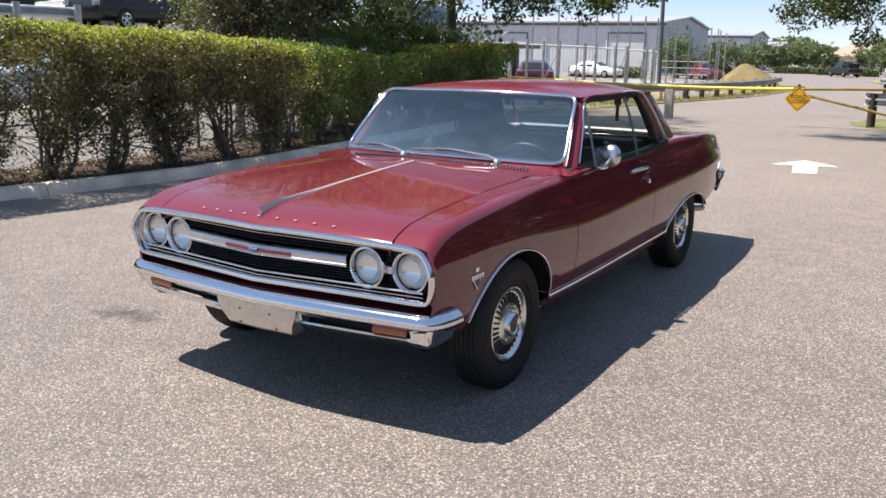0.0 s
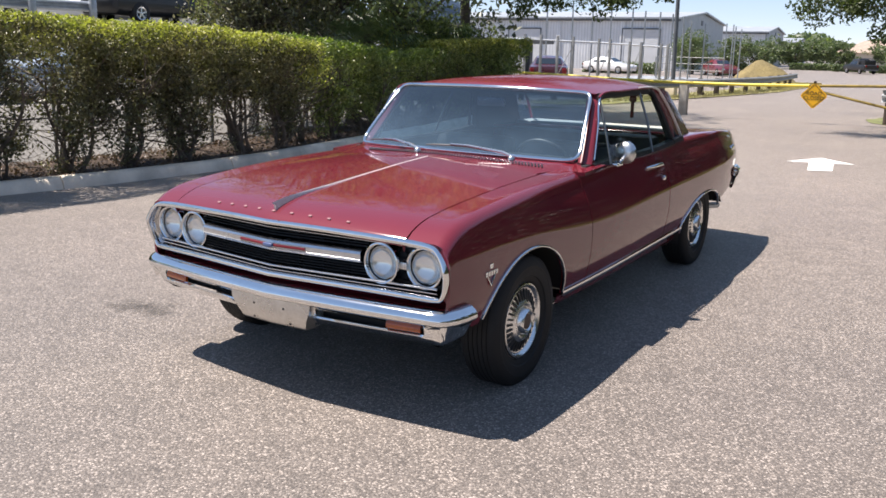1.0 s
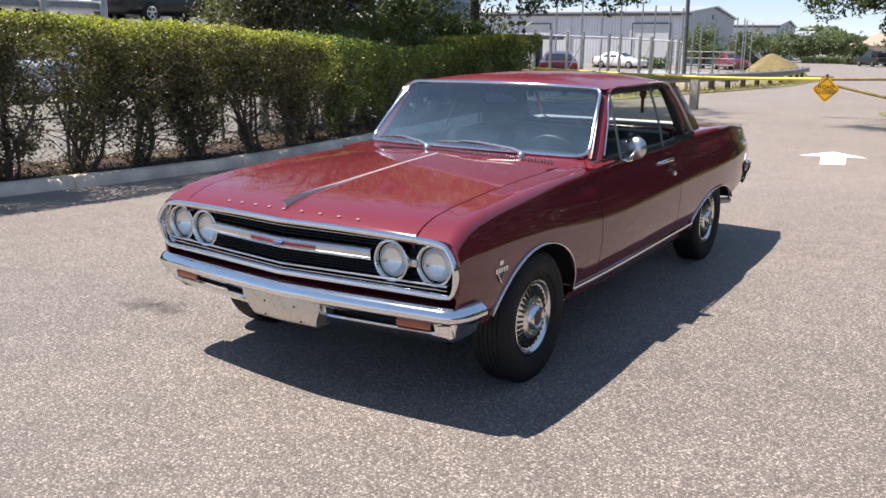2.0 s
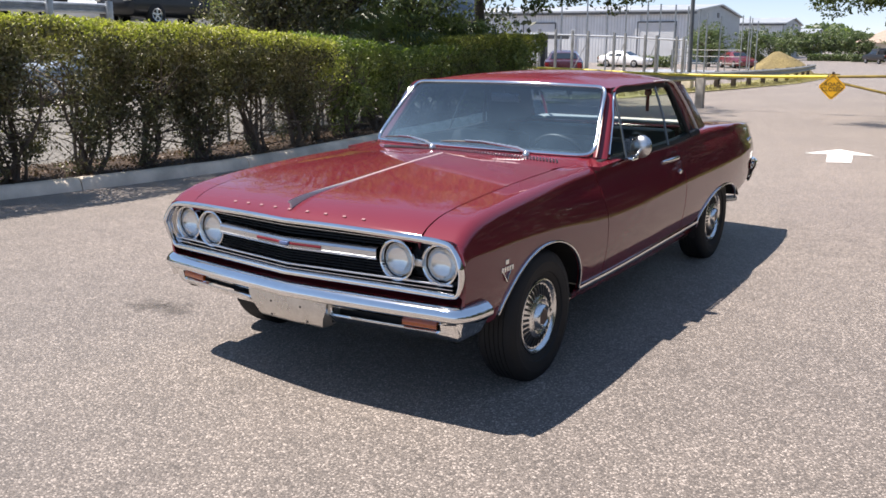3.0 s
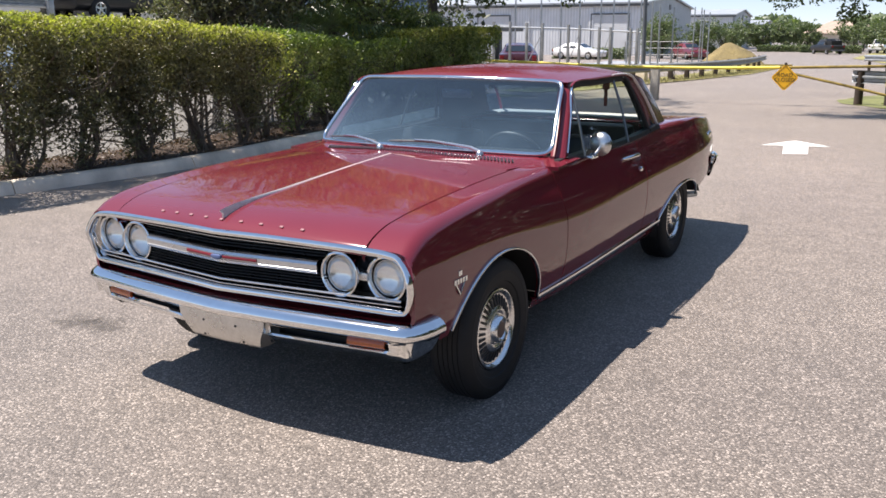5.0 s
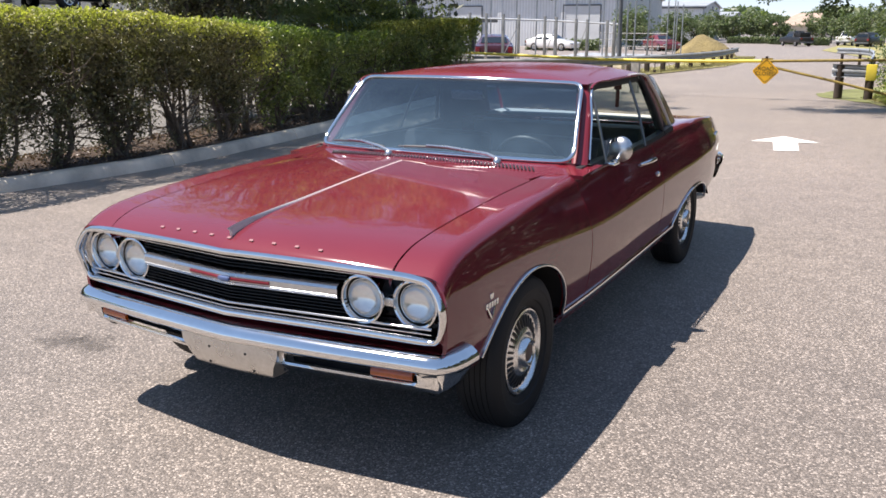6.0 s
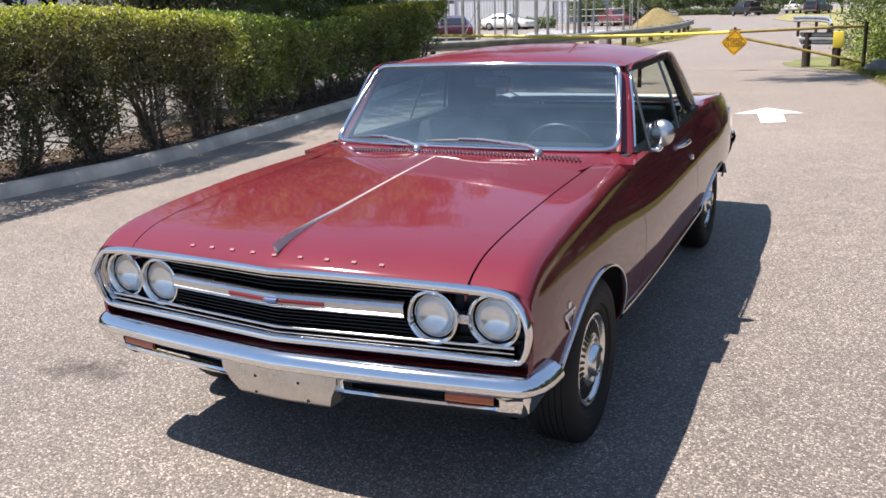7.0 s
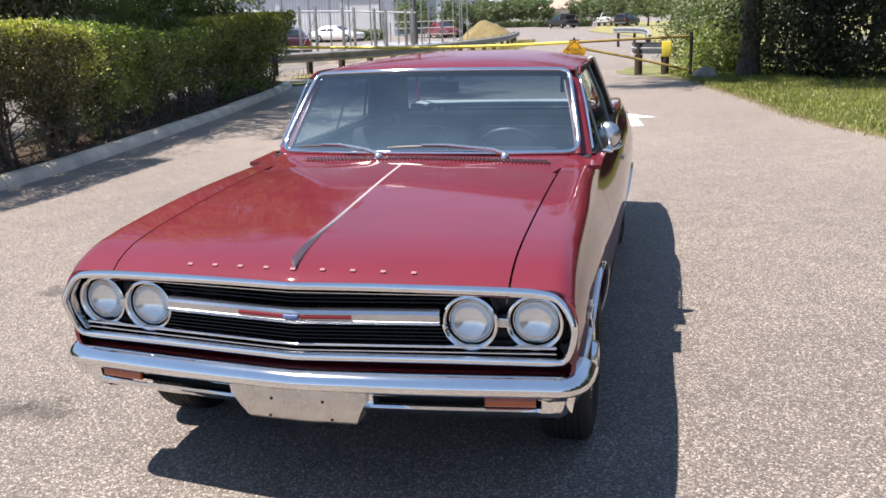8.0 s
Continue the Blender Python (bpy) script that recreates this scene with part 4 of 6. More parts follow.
# inside
part("dashboard", join(box((-0.74, 0.90, 0.72), (0.74, 1.12, 0.945), 0.03), box((0.16, 1.08, 0.80), (0.62, 1.17, 0.965), 0.03)), VINYL, car, "black padded dashboard")
wheel_ring = lathe([(0.012 * math.sin(a), 0.195 + 0.012 * math.cos(a)) for a in (2 * math.pi * k / 8 for k in range(9))], 40, "y")
steer = part("steering_wheel", join(wheel_ring, box((-0.19, -0.008, -0.012), (0.19, 0.008, 0.012), 0.004), lathe([(-0.03, 0.0), (-0.03, 0.04), (0.01, 0.05), (0.02, 0.0)], 20, "y")), VINYL, car, "black two-spoke steering wheel")
steer.matrix_basis = pose(0.36, 1.25, 0.87, 25, 0, 0)


def seat(x, y, w, back):
    base = join(box((x - w, y - 0.48, 0.32), (x + w, y + 0.06, 0.52), 0.05), box((x - w, y - 0.03, 0.46), (x + w, y + 0.14, back), 0.05))
    for v in base.verts:
        if v.co.z > 0.5:
            v.co.y += (v.co.z - 0.5) * 0.22
    part("seat", base, VINYL, car, "black vinyl seat")


seat(0.37, 1.50, 0.28, 1.0)
seat(-0.37, 1.50, 0.28, 1.0)
seat(0.0, 2.42, 0.62, 0.985)
part("rear_shelf", box((-0.62, 2.74, 0.998), (0.62, 3.03, 1.018), 0.006), SHELF, car, "pale sunlit rear shelf")
belt = part("seat_belt", join(box((-0.012, -0.004, -0.09), (0.012, 0.004, 0.03), 0.002), box((-0.024, -0.010, 0.02), (0.024, 0.010, 0.08), 0.006)), RED, car, "red belt buckle hung from the roof side")
belt.matrix_basis = pose(0.50, 2.34, 1.215, 0, 0, 35)
for s in (1, -1):
    part("door_card", box((s * 0.785 - 0.02, 0.86, 0.30), (s * 0.785 + 0.02, 2.62, 0.962), 0.01), VINYL, car, "black door trim")
im = part("inside_mirror", join(box((-0.10, -0.012, -0.028), (0.10, 0.012, 0.028), 0.010), tube([(0, 0, 0.02), (0, -0.03, 0.07)], 0.006, 8)), SATIN, car, "inside rear-view mirror")
im.matrix_basis = pose(0.0, 1.20, 1.262, 8, 0, 0)


# nose: grille opening, frame, bars
def nose(x):
    return -0.690 - 0.104 * (1 - min(abs(x) / 0.92, 1))


def walk_along(pts, g):
    """The point a share g of the way along a line of points."""
    d = np.concatenate([[0.0], np.cumsum([(b - a).length for a, b in zip(pts, pts[1:])])])
    u = g * d[-1]
    k = min(int(np.searchsorted(d, u, "right")) - 1, len(pts) - 2)
    return pts[k].lerp(pts[k + 1], (u - d[k]) / max(d[k + 1] - d[k], 1e-9))


def face(x, z):
    """The bezel's front edge: drawn back at its corners, thrust forward at lamp height."""
    u = min(max((abs(x) - 0.50) / 0.36, 0.0), 1.0)
    return nose(x) - 0.034 * u * u * max(0.0, 1 - abs(z - 0.700) / 0.125) + 0.10 * max(0.0, abs(x) - 0.86)


half = [(0.0, 0.815), (0.25, 0.812), (0.5, 0.806), (0.697, 0.800), (0.79, 0.794), (0.836, 0.784), (0.866, 0.755), (0.888, 0.715), (0.894, 0.685), (0.888, 0.640), (0.876, 0.600), (0.862, 0.578), (0.835, 0.571), (0.697, 0.572), (0.5, 0.574), (0.25, 0.575), (0.0, 0.576)]
right = curve([(x, 0, z) for x, z in half], 96)
loop_pts = right + [Vector((-p.x, 0, p.z)) for p in right[-2:0:-1]]
loop3 = [Vector((p.x, face(p.x, p.z) - 0.010, p.z)) for p in loop_pts]
frame_part = part("grille_frame", moulding(loop3, Vector((0, -1, 0)), [0.025 - 0.004 * min(1, max(0, (abs(p.x) - 0.80) / 0.05)) for p in loop3], 0.015, loop=True), CHROME, car, "bright grille surround")
# deep bright reveal inside the frame, beside the lamps
for s in (1, -1):
    rows = []
    for p in right[30:80]:
        q = Vector((p.x - 0.010, 0, 0.692 + (p.z - 0.692) * 0.93))
        rows.append([Vector((s * (p.x - 0.004), face(p.x, p.z) - 0.008, p.z)), Vector((s * q.x, face(p.x, p.z) + 0.006, q.z)), Vector((s * (q.x - 0.010), nose(p.x) + 0.028, q.z)), Vector((s * (q.x - 0.022), nose(p.x) + 0.055, 0.692 + (q.z - 0.692) * 0.97))])
    part("bezel_reveal", loft(rows), CHROME, frame_part, "deep bright inner wall of the lamp bezel", sharp=60)
for z, w in ((0.612, 0.011), (0.594, 0.006), (0.790, 0.006)):
    part("grille_trim", moulding([Vector((x, nose(x) + 0.006, z - (0.0 if z < 0.7 else 0.012 * abs(x)))) for x in steps(-0.835, 0.835, 24)], Vector((0, -1, 0)), w, 0.010), CHROME, car, "thin bright inner strip")
grille = part("grille_backing", loft([[Vector((x, nose(x) + 0.118, z)) for x in steps(-0.86, 0.86, 24)] for z in (0.560, 0.70, 0.82)]), GRILLE_BLACK, car, "black grille backing")
for k in range(16):
    z = 0.600 + k * 0.0125
    if 0.676 < z < 0.740:
        continue
    part("grille_bar", moulding([Vector((x, nose(x) + 0.030, z)) for x in (-0.50, -0.25, 0, 0.25, 0.50)], Vector((0, -1, 0.25)), 0.0055, 0.018), GRILLE_BLACK, grille)
for s in (1, -1):
    for x in (0.12, 0.25, 0.38):
        part("grille_upright", box((s * x - 0.0025, nose(x) + 0.040, 0.585), (s * x + 0.0025, nose(x) + 0.060, 0.800)), GRILLE_BLACK, grille, smooth=False)
    part("lamp_panel", loft([[Vector((s * x, nose(x) + 0.088 + (0.02 if i in (0, 3) else 0), z)) for x in (0.47, 0.6, 0.72, 0.87)] for i, z in enumerate((0.580, 0.584, 0.798, 0.802))]), GRILLE_BLACK, car, "black lamp panel")
    for k in range(3):
        part("panel_rib", moulding([Vector((s * x, nose(x) + 0.080, 0.610 + 0.082 * k)) for x in (0.50, 0.66, 0.84)], Vector((0, -1, 0)), 0.006, 0.008), GRILLE_BLACK, car, smooth=False)
bar_line = [-0.476, -0.25, -0.02, 0, 0.02, 0.25, 0.476]
bar_rows = []
for x in bar_line:
    y = nose(x)
    bar_rows.append([Vector((x, y + dy, 0.709 + dz)) for dy, dz in ((0.030, 0.030), (0.004, 0.0275), (-0.006, 0.022), (-0.012, 0.012), (-0.009, 0.010), (-0.009, -0.010), (-0.012, -0.012), (-0.004, -0.0245), (0.006, -0.028), (0.030, -0.030))])
bar = part("grille_centre_bar", loft(bar_rows), SATIN, car, "brushed bright centre bar", sharp=20)
for s in (1, -1):
    part("red_stripe", moulding([Vector((s * x, nose(x) - 0.0105, 0.709)) for x in (0.028, 0.195)], Vector((0, -1, 0)), 0.013, 0.003), RED, bar, "red stripe")
part("centre_emblem", join(box((-0.026, nose(0) - 0.022, 0.702), (0.026, nose(0) - 0.008, 0.718), 0.004)), BLUE, bar, "small blue and bright emblem shape")

# lamps
# whitish film stands in for sunlight scattered by the lens flutes
LENS = make_glass("lamp_lens", (0.97, 0.97, 0.96), 0.028, veil_colour=(0.92, 0.91, 0.86))

for x in (0.768, 0.568, -0.568, -0.768):
    yb = -0.690 if abs(x) > 0.7 else -0.720
    ring = lathe([(0.075, 0.084), (0.012, 0.0920), (-0.002, 0.0920), (-0.010, 0.0895), (-0.012, 0.085), (-0.009, 0.0800), (0.000, 0.0780), (0.012, 0.0770)], 48, "y")
    lamp = part("headlamp", ring, CHROME, car, "round headlamp in a bright bezel")
    lamp.matrix_basis = Matrix.Translation((x, yb, 0.692))
    bowl = lathe([(0.016, 0.0680), (0.024, 0.0640), (0.032, 0.0560), (0.039, 0.0450), (0.045, 0.0320), (0.049, 0.0180), (0.0505, 0.006), (0.0505, 0.0)], 48, "y")
    part("reflector", bowl, SILVER, lamp, "silvered bowl")
    dome = lathe([(0.026, 0.0690), (0.015, 0.067), (0.004, 0.060), (-0.005, 0.044), (-0.011, 0.024), (-0.013, 0.0)], 40, "y")
    lens = part("lens", dome, LENS, lamp, "fluted clear glass lens")
    lens.visible_shadow = False
    part("seal", lathe([(0.008, 0.0780), (0.024, 0.0765), (0.028, 0.070), (0.060, 0.069)], 40, "y"), BLACK, lamp, "dark recess round the lens")
    part("retaining_ring", lathe([(0.030, 0.0735), (0.016, 0.0735), (0.012, 0.0715), (0.012, 0.0695), (0.018, 0.0685), (0.030, 0.0685)], 40, "y"), CHROME, lamp, "thin bright ring")
for s in (1, -1):
    part("lamp_bridge", box((s * 0.668 - 0.022, -0.712, 0.676), (s * 0.668 + 0.022, -0.670, 0.708), 0.006), SATIN, car, "bright bridge between the lamps")
    # painted cap between the bezel and the fender's end
    outer = section(-0.70, 0.548, 0.697, 0.062)[1:-1][::-1]
    inner = [p for p in right if p.x > 0.69][:-8]
    rows = []
    for k in range(45):
        g = k / 44
        a, b = walk_along(inner, g), walk_along(outer, g)
        a = Vector((a.x, face(a.x, a.z) + 0.002, a.z)) + Vector((0.008 if a.x > 0.84 else 0.0, 0, 0.010 if a.z > 0.77 else 0.0))
        m = a.lerp(b, 0.5) + Vector((0.004, -0.004, 0.004))
        rows.append([Vector((s * p.x, p.y, p.z)) for p in (a, m, b)])
    part("fender_cap", loft(rows), PAINT, car, sharp=60)


def wrap(x):
    return nose(x) + 0.30 * max(0, abs(x) - 0.82) ** 1.3


# painted panel under the grille, and the dark gap behind the bumper
rows = [[Vector((x, wrap(x) + dy, z)) for x in steps(-0.885, 0.885, 28)] for z, dy in ((0.576, 0.020), (0.562, 0.040), (0.535, 0.055), (0.505, 0.070), (0.46, 0.10))]
part("front_valance", loft(rows), PAINT, car)


# bumpers
def bumper(plan, profile, plain_from=9.0):
    """Sweeps a profile along a plan; past plain_from the ledge under the slots fades into a smooth face."""
    rows = []
    for i, p in enumerate(plan):
        d = (plan[min(i + 1, len(plan) - 1)] - plan[max(i - 1, 0)]).normalized()
        o = Vector((d.y, -d.x, 0))
        f = min(max((abs(p.x) - plain_from) / 0.03, 0), 1)
        r = []
        for j, (a, z) in enumerate(profile):
            if f and 8 < j < 14:
                (a0, z0), (a1, z1), g = profile[8], profile[14], (j - 8) / 6
                a, z = a + (a0 + (a1 - a0) * g - a) * f, z + (z0 + (z1 - z0) * g - z) * f
            r.append(p + o * a + Vector((0, 0, z)))
        rows.append(r)
    return rows


half_plan = [(0, -0.826), (0.10, -0.820), (0.19, -0.813), (0.225, -0.811), (0.255, -0.809), (0.40, -0.796), (0.55, -0.780), (0.615, -0.772), (0.70, -0.761), (0.775, -0.751), (0.795, -0.749), (0.84, -0.744), (0.872, -0.736), (0.897, -0.718), (0.914, -0.690), (0.927, -0.640), (0.933, -0.565)]
plan = [Vector((-x, y, 0)) for x, y in half_plan[:0:-1]] + [Vector((x, y, 0)) for x, y in half_plan]
profile = [(-0.085, 0.514), (-0.062, 0.530), (-0.034, 0.535), (-0.008, 0.529), (0.011, 0.516), (0.022, 0.500), (0.023, 0.484), (0.013, 0.470), (-0.004, 0.461), (-0.014, 0.456), (-0.020, 0.449), (-0.026, 0.414), (-0.018, 0.407), (-0.025, 0.399), (-0.052, 0.378), (-0.080, 0.358), (-0.104, 0.345), (-0.16, 0.340)]
rows = bumper(plan, profile, 0.79)


def slot_hole(i, j):
    x = (rows[i][j].x + rows[i + 1][j].x) / 2
    return j == 10 and 0.25 < abs(x) < 0.785


front_bumper = part("front_bumper", loft(rows, skip=slot_hole), CHROME, car, "chrome front bumper with a shallow V", sharp=60)
for s in (1, -1):
    part("bumper_slot", loft([[Vector((s * x, y + 0.075, z)) for x, y in half_plan[4:11]] for z in (0.465, 0.400)]), BLACK, front_bumper, "dark slot")
    pts = [Vector((s * x, y + 0.024, 0.435)) for x, y in half_plan[7:10]]
    part("turn_lamp", moulding(pts, Vector((0.15 * s, -1, 0)), 0.027, 0.008), AMBER, front_bumper, "amber turn lamp")
    # pointed sliver added in the shape of the highlight down the bumper's corner
    rows2 = []
    for f, w in ((0.0, 0.036), (0.3, 0.024), (0.65, 0.014), (1.0, 0.003)):
        c = Vector((s * (0.893 - 0.010 * f), -0.722 + 0.012 * f, 0.468 - 0.062 * f))
        t = Vector((s * 0.55, 0.60, 0)).normalized()
        o = Vector((s * 0.62, -0.62, -0.25)).normalized()
        rows2.append([c - t * w - o * 0.020, c - t * w * 0.4, c + o * 0.006, c + t * w * 0.4, c + t * w - o * 0.020])
    part("corner_glint", loft(rows2), CHROME, front_bumper, "pointed chrome sliver shaped as the highlight on the bumper corner", sharp=60)
bm = loft([[Vector((p.x * 0.97, p.y + dy, z)) for p in plan[2:-2]] for dy, z in ((0.06, 0.495), (0.10, 0.478), (0.24, 0.466))])
part("splash_pan", bm, UNDER, front_bumper, "dark pan behind the bumper")
# bare plate mount in the bumper's middle, with a flared wing at each end
mount_z = [(0.462, 0.004, 0.040), (0.43, 0.004, 0.036), (0.385, 0.012, 0.012), (0.345, 0.030, -0.006), (0.334, 0.038, -0.010), (0.330, 0.09, -0.010)]
rows2 = []
for z, dy, w in mount_z:
    r = [Vector((x, -0.826 + 0.055 * abs(x) + dy, z)) for x in steps(-0.200 - w, 0.200 + w, 14)]
    rows2.append([r[0] + Vector((-0.012, 0.05, 0.012)), *r, r[-1] + Vector((0.012, 0.05, 0.012))])
mount = part("plate_bracket", loft(rows2), PLATE_METAL, front_bumper, "bare bright plate mount", sharp=50)
for x, z in ((-0.09, 0.425), (0.09, 0.425), (-0.11, 0.352), (0.11, 0.352)):
    part("bolt_hole", lathe([(0.0, 0.0), (0.0, 0.005), (0.004, 0.006)], 10, "y"), BLACK, mount).matrix_basis = Matrix.Translation((x, -0.826 + 0.055 * abs(x) + (0.002 if z > 0.4 else 0.024), z))
rear_half = [(0, 4.255), (0.4, 4.25), (0.7, 4.222), (0.80, 4.190), (0.845, 4.14), (0.865, 4.07), (0.872, 3.98)]
rear_plan = [Vector((x, y, 0)) for x, y in rear_half[:0:-1]] + [Vector((-x, y, 0)) for x, y in rear_half]
rows = bumper(rear_plan, [(-0.06, 0.632), (-0.02, 0.638), (0.0, 0.622), (0.008, 0.598), (0.0, 0.568), (-0.014, 0.545), (-0.024, 0.500), (-0.040, 0.455), (-0.07, 0.440)])
part("rear_bumper", loft(rows), CHROME, car, "chrome rear bumper", sharp=60)


for s in (1, -1):
    part("tail_pipe", tube([(s * 0.70, 3.45, 0.33), (s * 0.71, 3.70, 0.325), (s * 0.74, 3.90, 0.305)], 0.026, 12), GALV, car, "dull steel tail pipe")


# wheels
def wheel(x, y, r):
    """r: the axle's height, a little less than the tyre's free radius."""
    side = 0.0 if x > 0 else 180
    drum = lathe([(-0.14, 0.0), (-0.14, 0.17), (-0.02, 0.183), (0.0, 0.187), (0.004, 0.184), (0.0, 0.178), (-0.012, 0.172)], 48, "x")
    w = part("wheel", drum, SATIN, car, "steel rim with bright cover")
    w.matrix_basis = pose(x, y, r, 0, 0, side)
    prof = [(-0.150, 0.185), (-0.160, 0.21), (-0.166, 0.268), (-0.158, 0.303), (-0.146, 0.317), (-0.130, 0.323)]
    for k in range(5):
        a = -0.128 + k * 0.024
        prof += [(a, 0.325), (a + 0.019, 0.325), (a + 0.0202, 0.320), (a + 0.0228, 0.320)]
    prof += [(-0.008, 0.324), (0.010, 0.318), (0.024, 0.302), (0.031, 0.268), (0.029, 0.264), (0.031, 0.254), (0.023, 0.222), (0.016, 0.218), (0.012, 0.198), (0.002, 0.188), (-0.02, 0.183)]
    part("tyre", lathe(prof, 64, "x"), RUBBER, w, "black tyre with plain sidewall")
    cover = lathe([(0.000, 0.186), (0.010, 0.183), (0.012, 0.176), (0.006, 0.168), (-0.004, 0.162), (-0.008, 0.150), (0.004, 0.108), (0.012, 0.098), (0.016, 0.085), (0.010, 0.072), (0.012, 0.066), (0.034, 0.060), (0.040, 0.052), (0.036, 0.044), (0.030, 0.040), (0.030, 0.0)], 72, "x")
    c = part("wheel_cover", cover, WHEEL_METAL, w, "bright full wheel cover with black vents")
    v = part("cover_vent", box((-0.004, -0.0050, -0.026), (0.0025, 0.0050, 0.026), 0.002), BLACK, w, "black vent")
    for k in range(30):
        m = pose(0, 0, 0, k * 12 + 3, 0, 0) @ pose(0.0015, 0, 0.131, 0, -16, 0)
        if k == 0:
            v.matrix_basis = m
        else:
            share(v, m, w)
    part("cap_disc", lathe([(0.030, 0.038), (0.0345, 0.036), (0.0355, 0.024), (0.036, 0.0)], 32, "x"), CAP_BROWN, w, "dark brown centre disc")


wheel(0.876, 0.0, 0.308)
wheel(-0.876, 0.0, 0.308)
wheel(0.838, WHEELBASE, 0.318)
wheel(-0.838, WHEELBASE, 0.318)

# badges on the front fenders: a bright V under a small flag shape
for s in (1, -1):
    x = s * (half_width(-0.39) + 0.002)
    b = join(tube([(x, -0.432, 0.632), (x, -0.392, 0.578), (x, -0.352, 0.634)], 0.005, 6), box((x - 0.003, -0.405, 0.654), (x + 0.003, -0.378, 0.676), 0.002), *[box((x - 0.003, -0.440 + 0.022 * k, 0.622), (x + 0.003, -0.424 + 0.022 * k, 0.644), 0.001) for k in range(5)])
    part("fender_badge", b, CHROME, car, "bright V-shaped badge")

# round door mirror
mh = lathe([(-0.032, 0.0), (-0.031, 0.015), (-0.026, 0.035), (-0.014, 0.054), (0.0, 0.061), (0.006, 0.062), (0.010, 0.058), (0.008, 0.0)], 40, "y")
mirror = part("door_mirror", mh, SATIN, car, "round chrome door mirror")
mirror.matrix_basis = pose(0.850, 1.325, 0.998, -4, 0, -6) @ Matrix.Scale(1.10, 4)
stem = tube(curve([(0.868, 1.170, 0.948), (0.872, 1.205, 0.958), (0.864, 1.265, 0.974), (0.856, 1.330, 0.992)], 10), [0.020, 0.016, 0.012, 0.011, 0.011, 0.010, 0.010, 0.010, 0.011, 0.012], 10)
part("mirror_stem", join(stem, box((0.835, 1.10, 0.940), (0.892, 1.19, 0.956), 0.006)), CHROME, car, "chrome mirror stem")

# wipers parked along the foot of the screen
for px, py, pz, tip, bx in ((0.43, 0.700, 0.996, -0.13, 0.46), (-0.16, 0.640, 1.002, -0.64, 0.42)):
    lo, hi = tip, tip + bx
    blade = []
    for k in range(9):
        x = lo + (hi - lo) * k / 8
        f = screen_foot(x)
        blade.append(Vector((x, f.y - 0.010, f.z + 0.022 + 0.008 * math.sin(math.pi * k / 8) - 0.006 * max(0, k - 5) / 3)))
    arm = [Vector((px + 0.01, py - 0.02, pz)), Vector((px - 0.06, py - 0.012, pz + 0.022)), blade[5] + Vector((0, -0.010, 0.012)), blade[3] + Vector((0, -0.008, 0.012))]
    w = join(tube(arm, [0.010, 0.009, 0.006, 0.005], 8), lathe([(0.0, 0.020), (0.014, 0.018), (0.022, 0.010), (0.024, 0.0)], 16, "z"))
    for v in w.verts:
        if v.co.length < 0.06:
            v.co += Vector((px, py - 0.02, pz - 0.014))
    wiper = part("wiper", w, SATIN, car, "bright wiper arm")
    part("wiper_blade", tube([p + Vector((0, -0.004, 0.005)) for p in blade], [0.003] + [0.006] * 7 + [0.003], 6), TRIM_GREY, wiper, "dark metal-backed wiper blade")

# ---- gate across the road ----
gate = thing("road_gate", "long yellow steel swing gate closed across the road", "gate", at=(0, 19, 0))
bar_left = curve([(-10.4, 0, 0.93), (-7.3, 0, 0.85), (-5.4, -0.05, 0.80), (-3.0, -0.1, 0.795), (-1.25, -0.1, 0.83)], 24)
bar_right = [(-1.30, -0.06, 0.825), (0.1, 0, 0.865), (1.62, 0.05, 0.905)]
part("bar", tube(bar_left, 0.038, 10), YELLOW, gate, "bright yellow steel pipe")
part("bar", tube(bar_right, 0.034, 10), YELLOW_OLD, gate, "faded yellow steel pipe")
part("brace", tube([(-1.02, -0.04, 0.70), (0.3, 0, 0.42), (1.66, 0.05, 0.10)], 0.030, 8), YELLOW_OLD, gate, "faded yellow diagonal brace")
part("hinge_post", tube([(1.66, 0.05, -0.12), (1.66, 0.05, 1.00)], 0.040, 12), POST_DARK, gate, "dark hinge post")
part("hinge_post", tube([(-10.4, 0, -0.12), (-10.4, 0, 1.04)], 0.055, 12), YELLOW, gate, "yellow hinge post")
part("sign_bracket", box((-1.25, -0.04, 0.79), (-1.0, 0.04, 0.90), 0.01), YELLOW_OLD, gate)

# diamond sign hung on the gate, its words on two lines
sign = thing("road_closed_sign", "yellow diamond warning sign with dark lettering hung on the gate", "sign", at=(-1.12, 18.86, 0.60))
bm = bmesh.new()
add_box(bm, (-0.225, -0.004, -0.225), (0.225, 0.004, 0.225), 0.0)
bmesh.ops.bevel(bm, geom=[e for e in bm.edges if abs(e.verts[0].co.y - e.verts[1].co.y) > 0.005], offset=0.03, segments=3, affect="EDGES")
plate = part("sign_plate", bm, SIGN_YELLOW, sign, "yellow metal plate", smooth=False)
plate.matrix_basis = pose(0, 0, 0, 0, 45, 0)
inner = [Vector((0.265 * math.cos(a), -0.0065, 0.265 * math.sin(a))) for a in (0, math.pi / 2, math.pi, 1.5 * math.pi)]
border_pts = []
for i in range(4):
    border_pts += [inner[i].lerp(inner[(i + 1) % 4], f) for f in (0.06, 0.35, 0.65, 0.94)]
part("sign_border", moulding(border_pts, Vector((0, -1, 0)), 0.010, 0.002, loop=True), SIGN_BLACK, sign, "thin dark border", smooth=False)
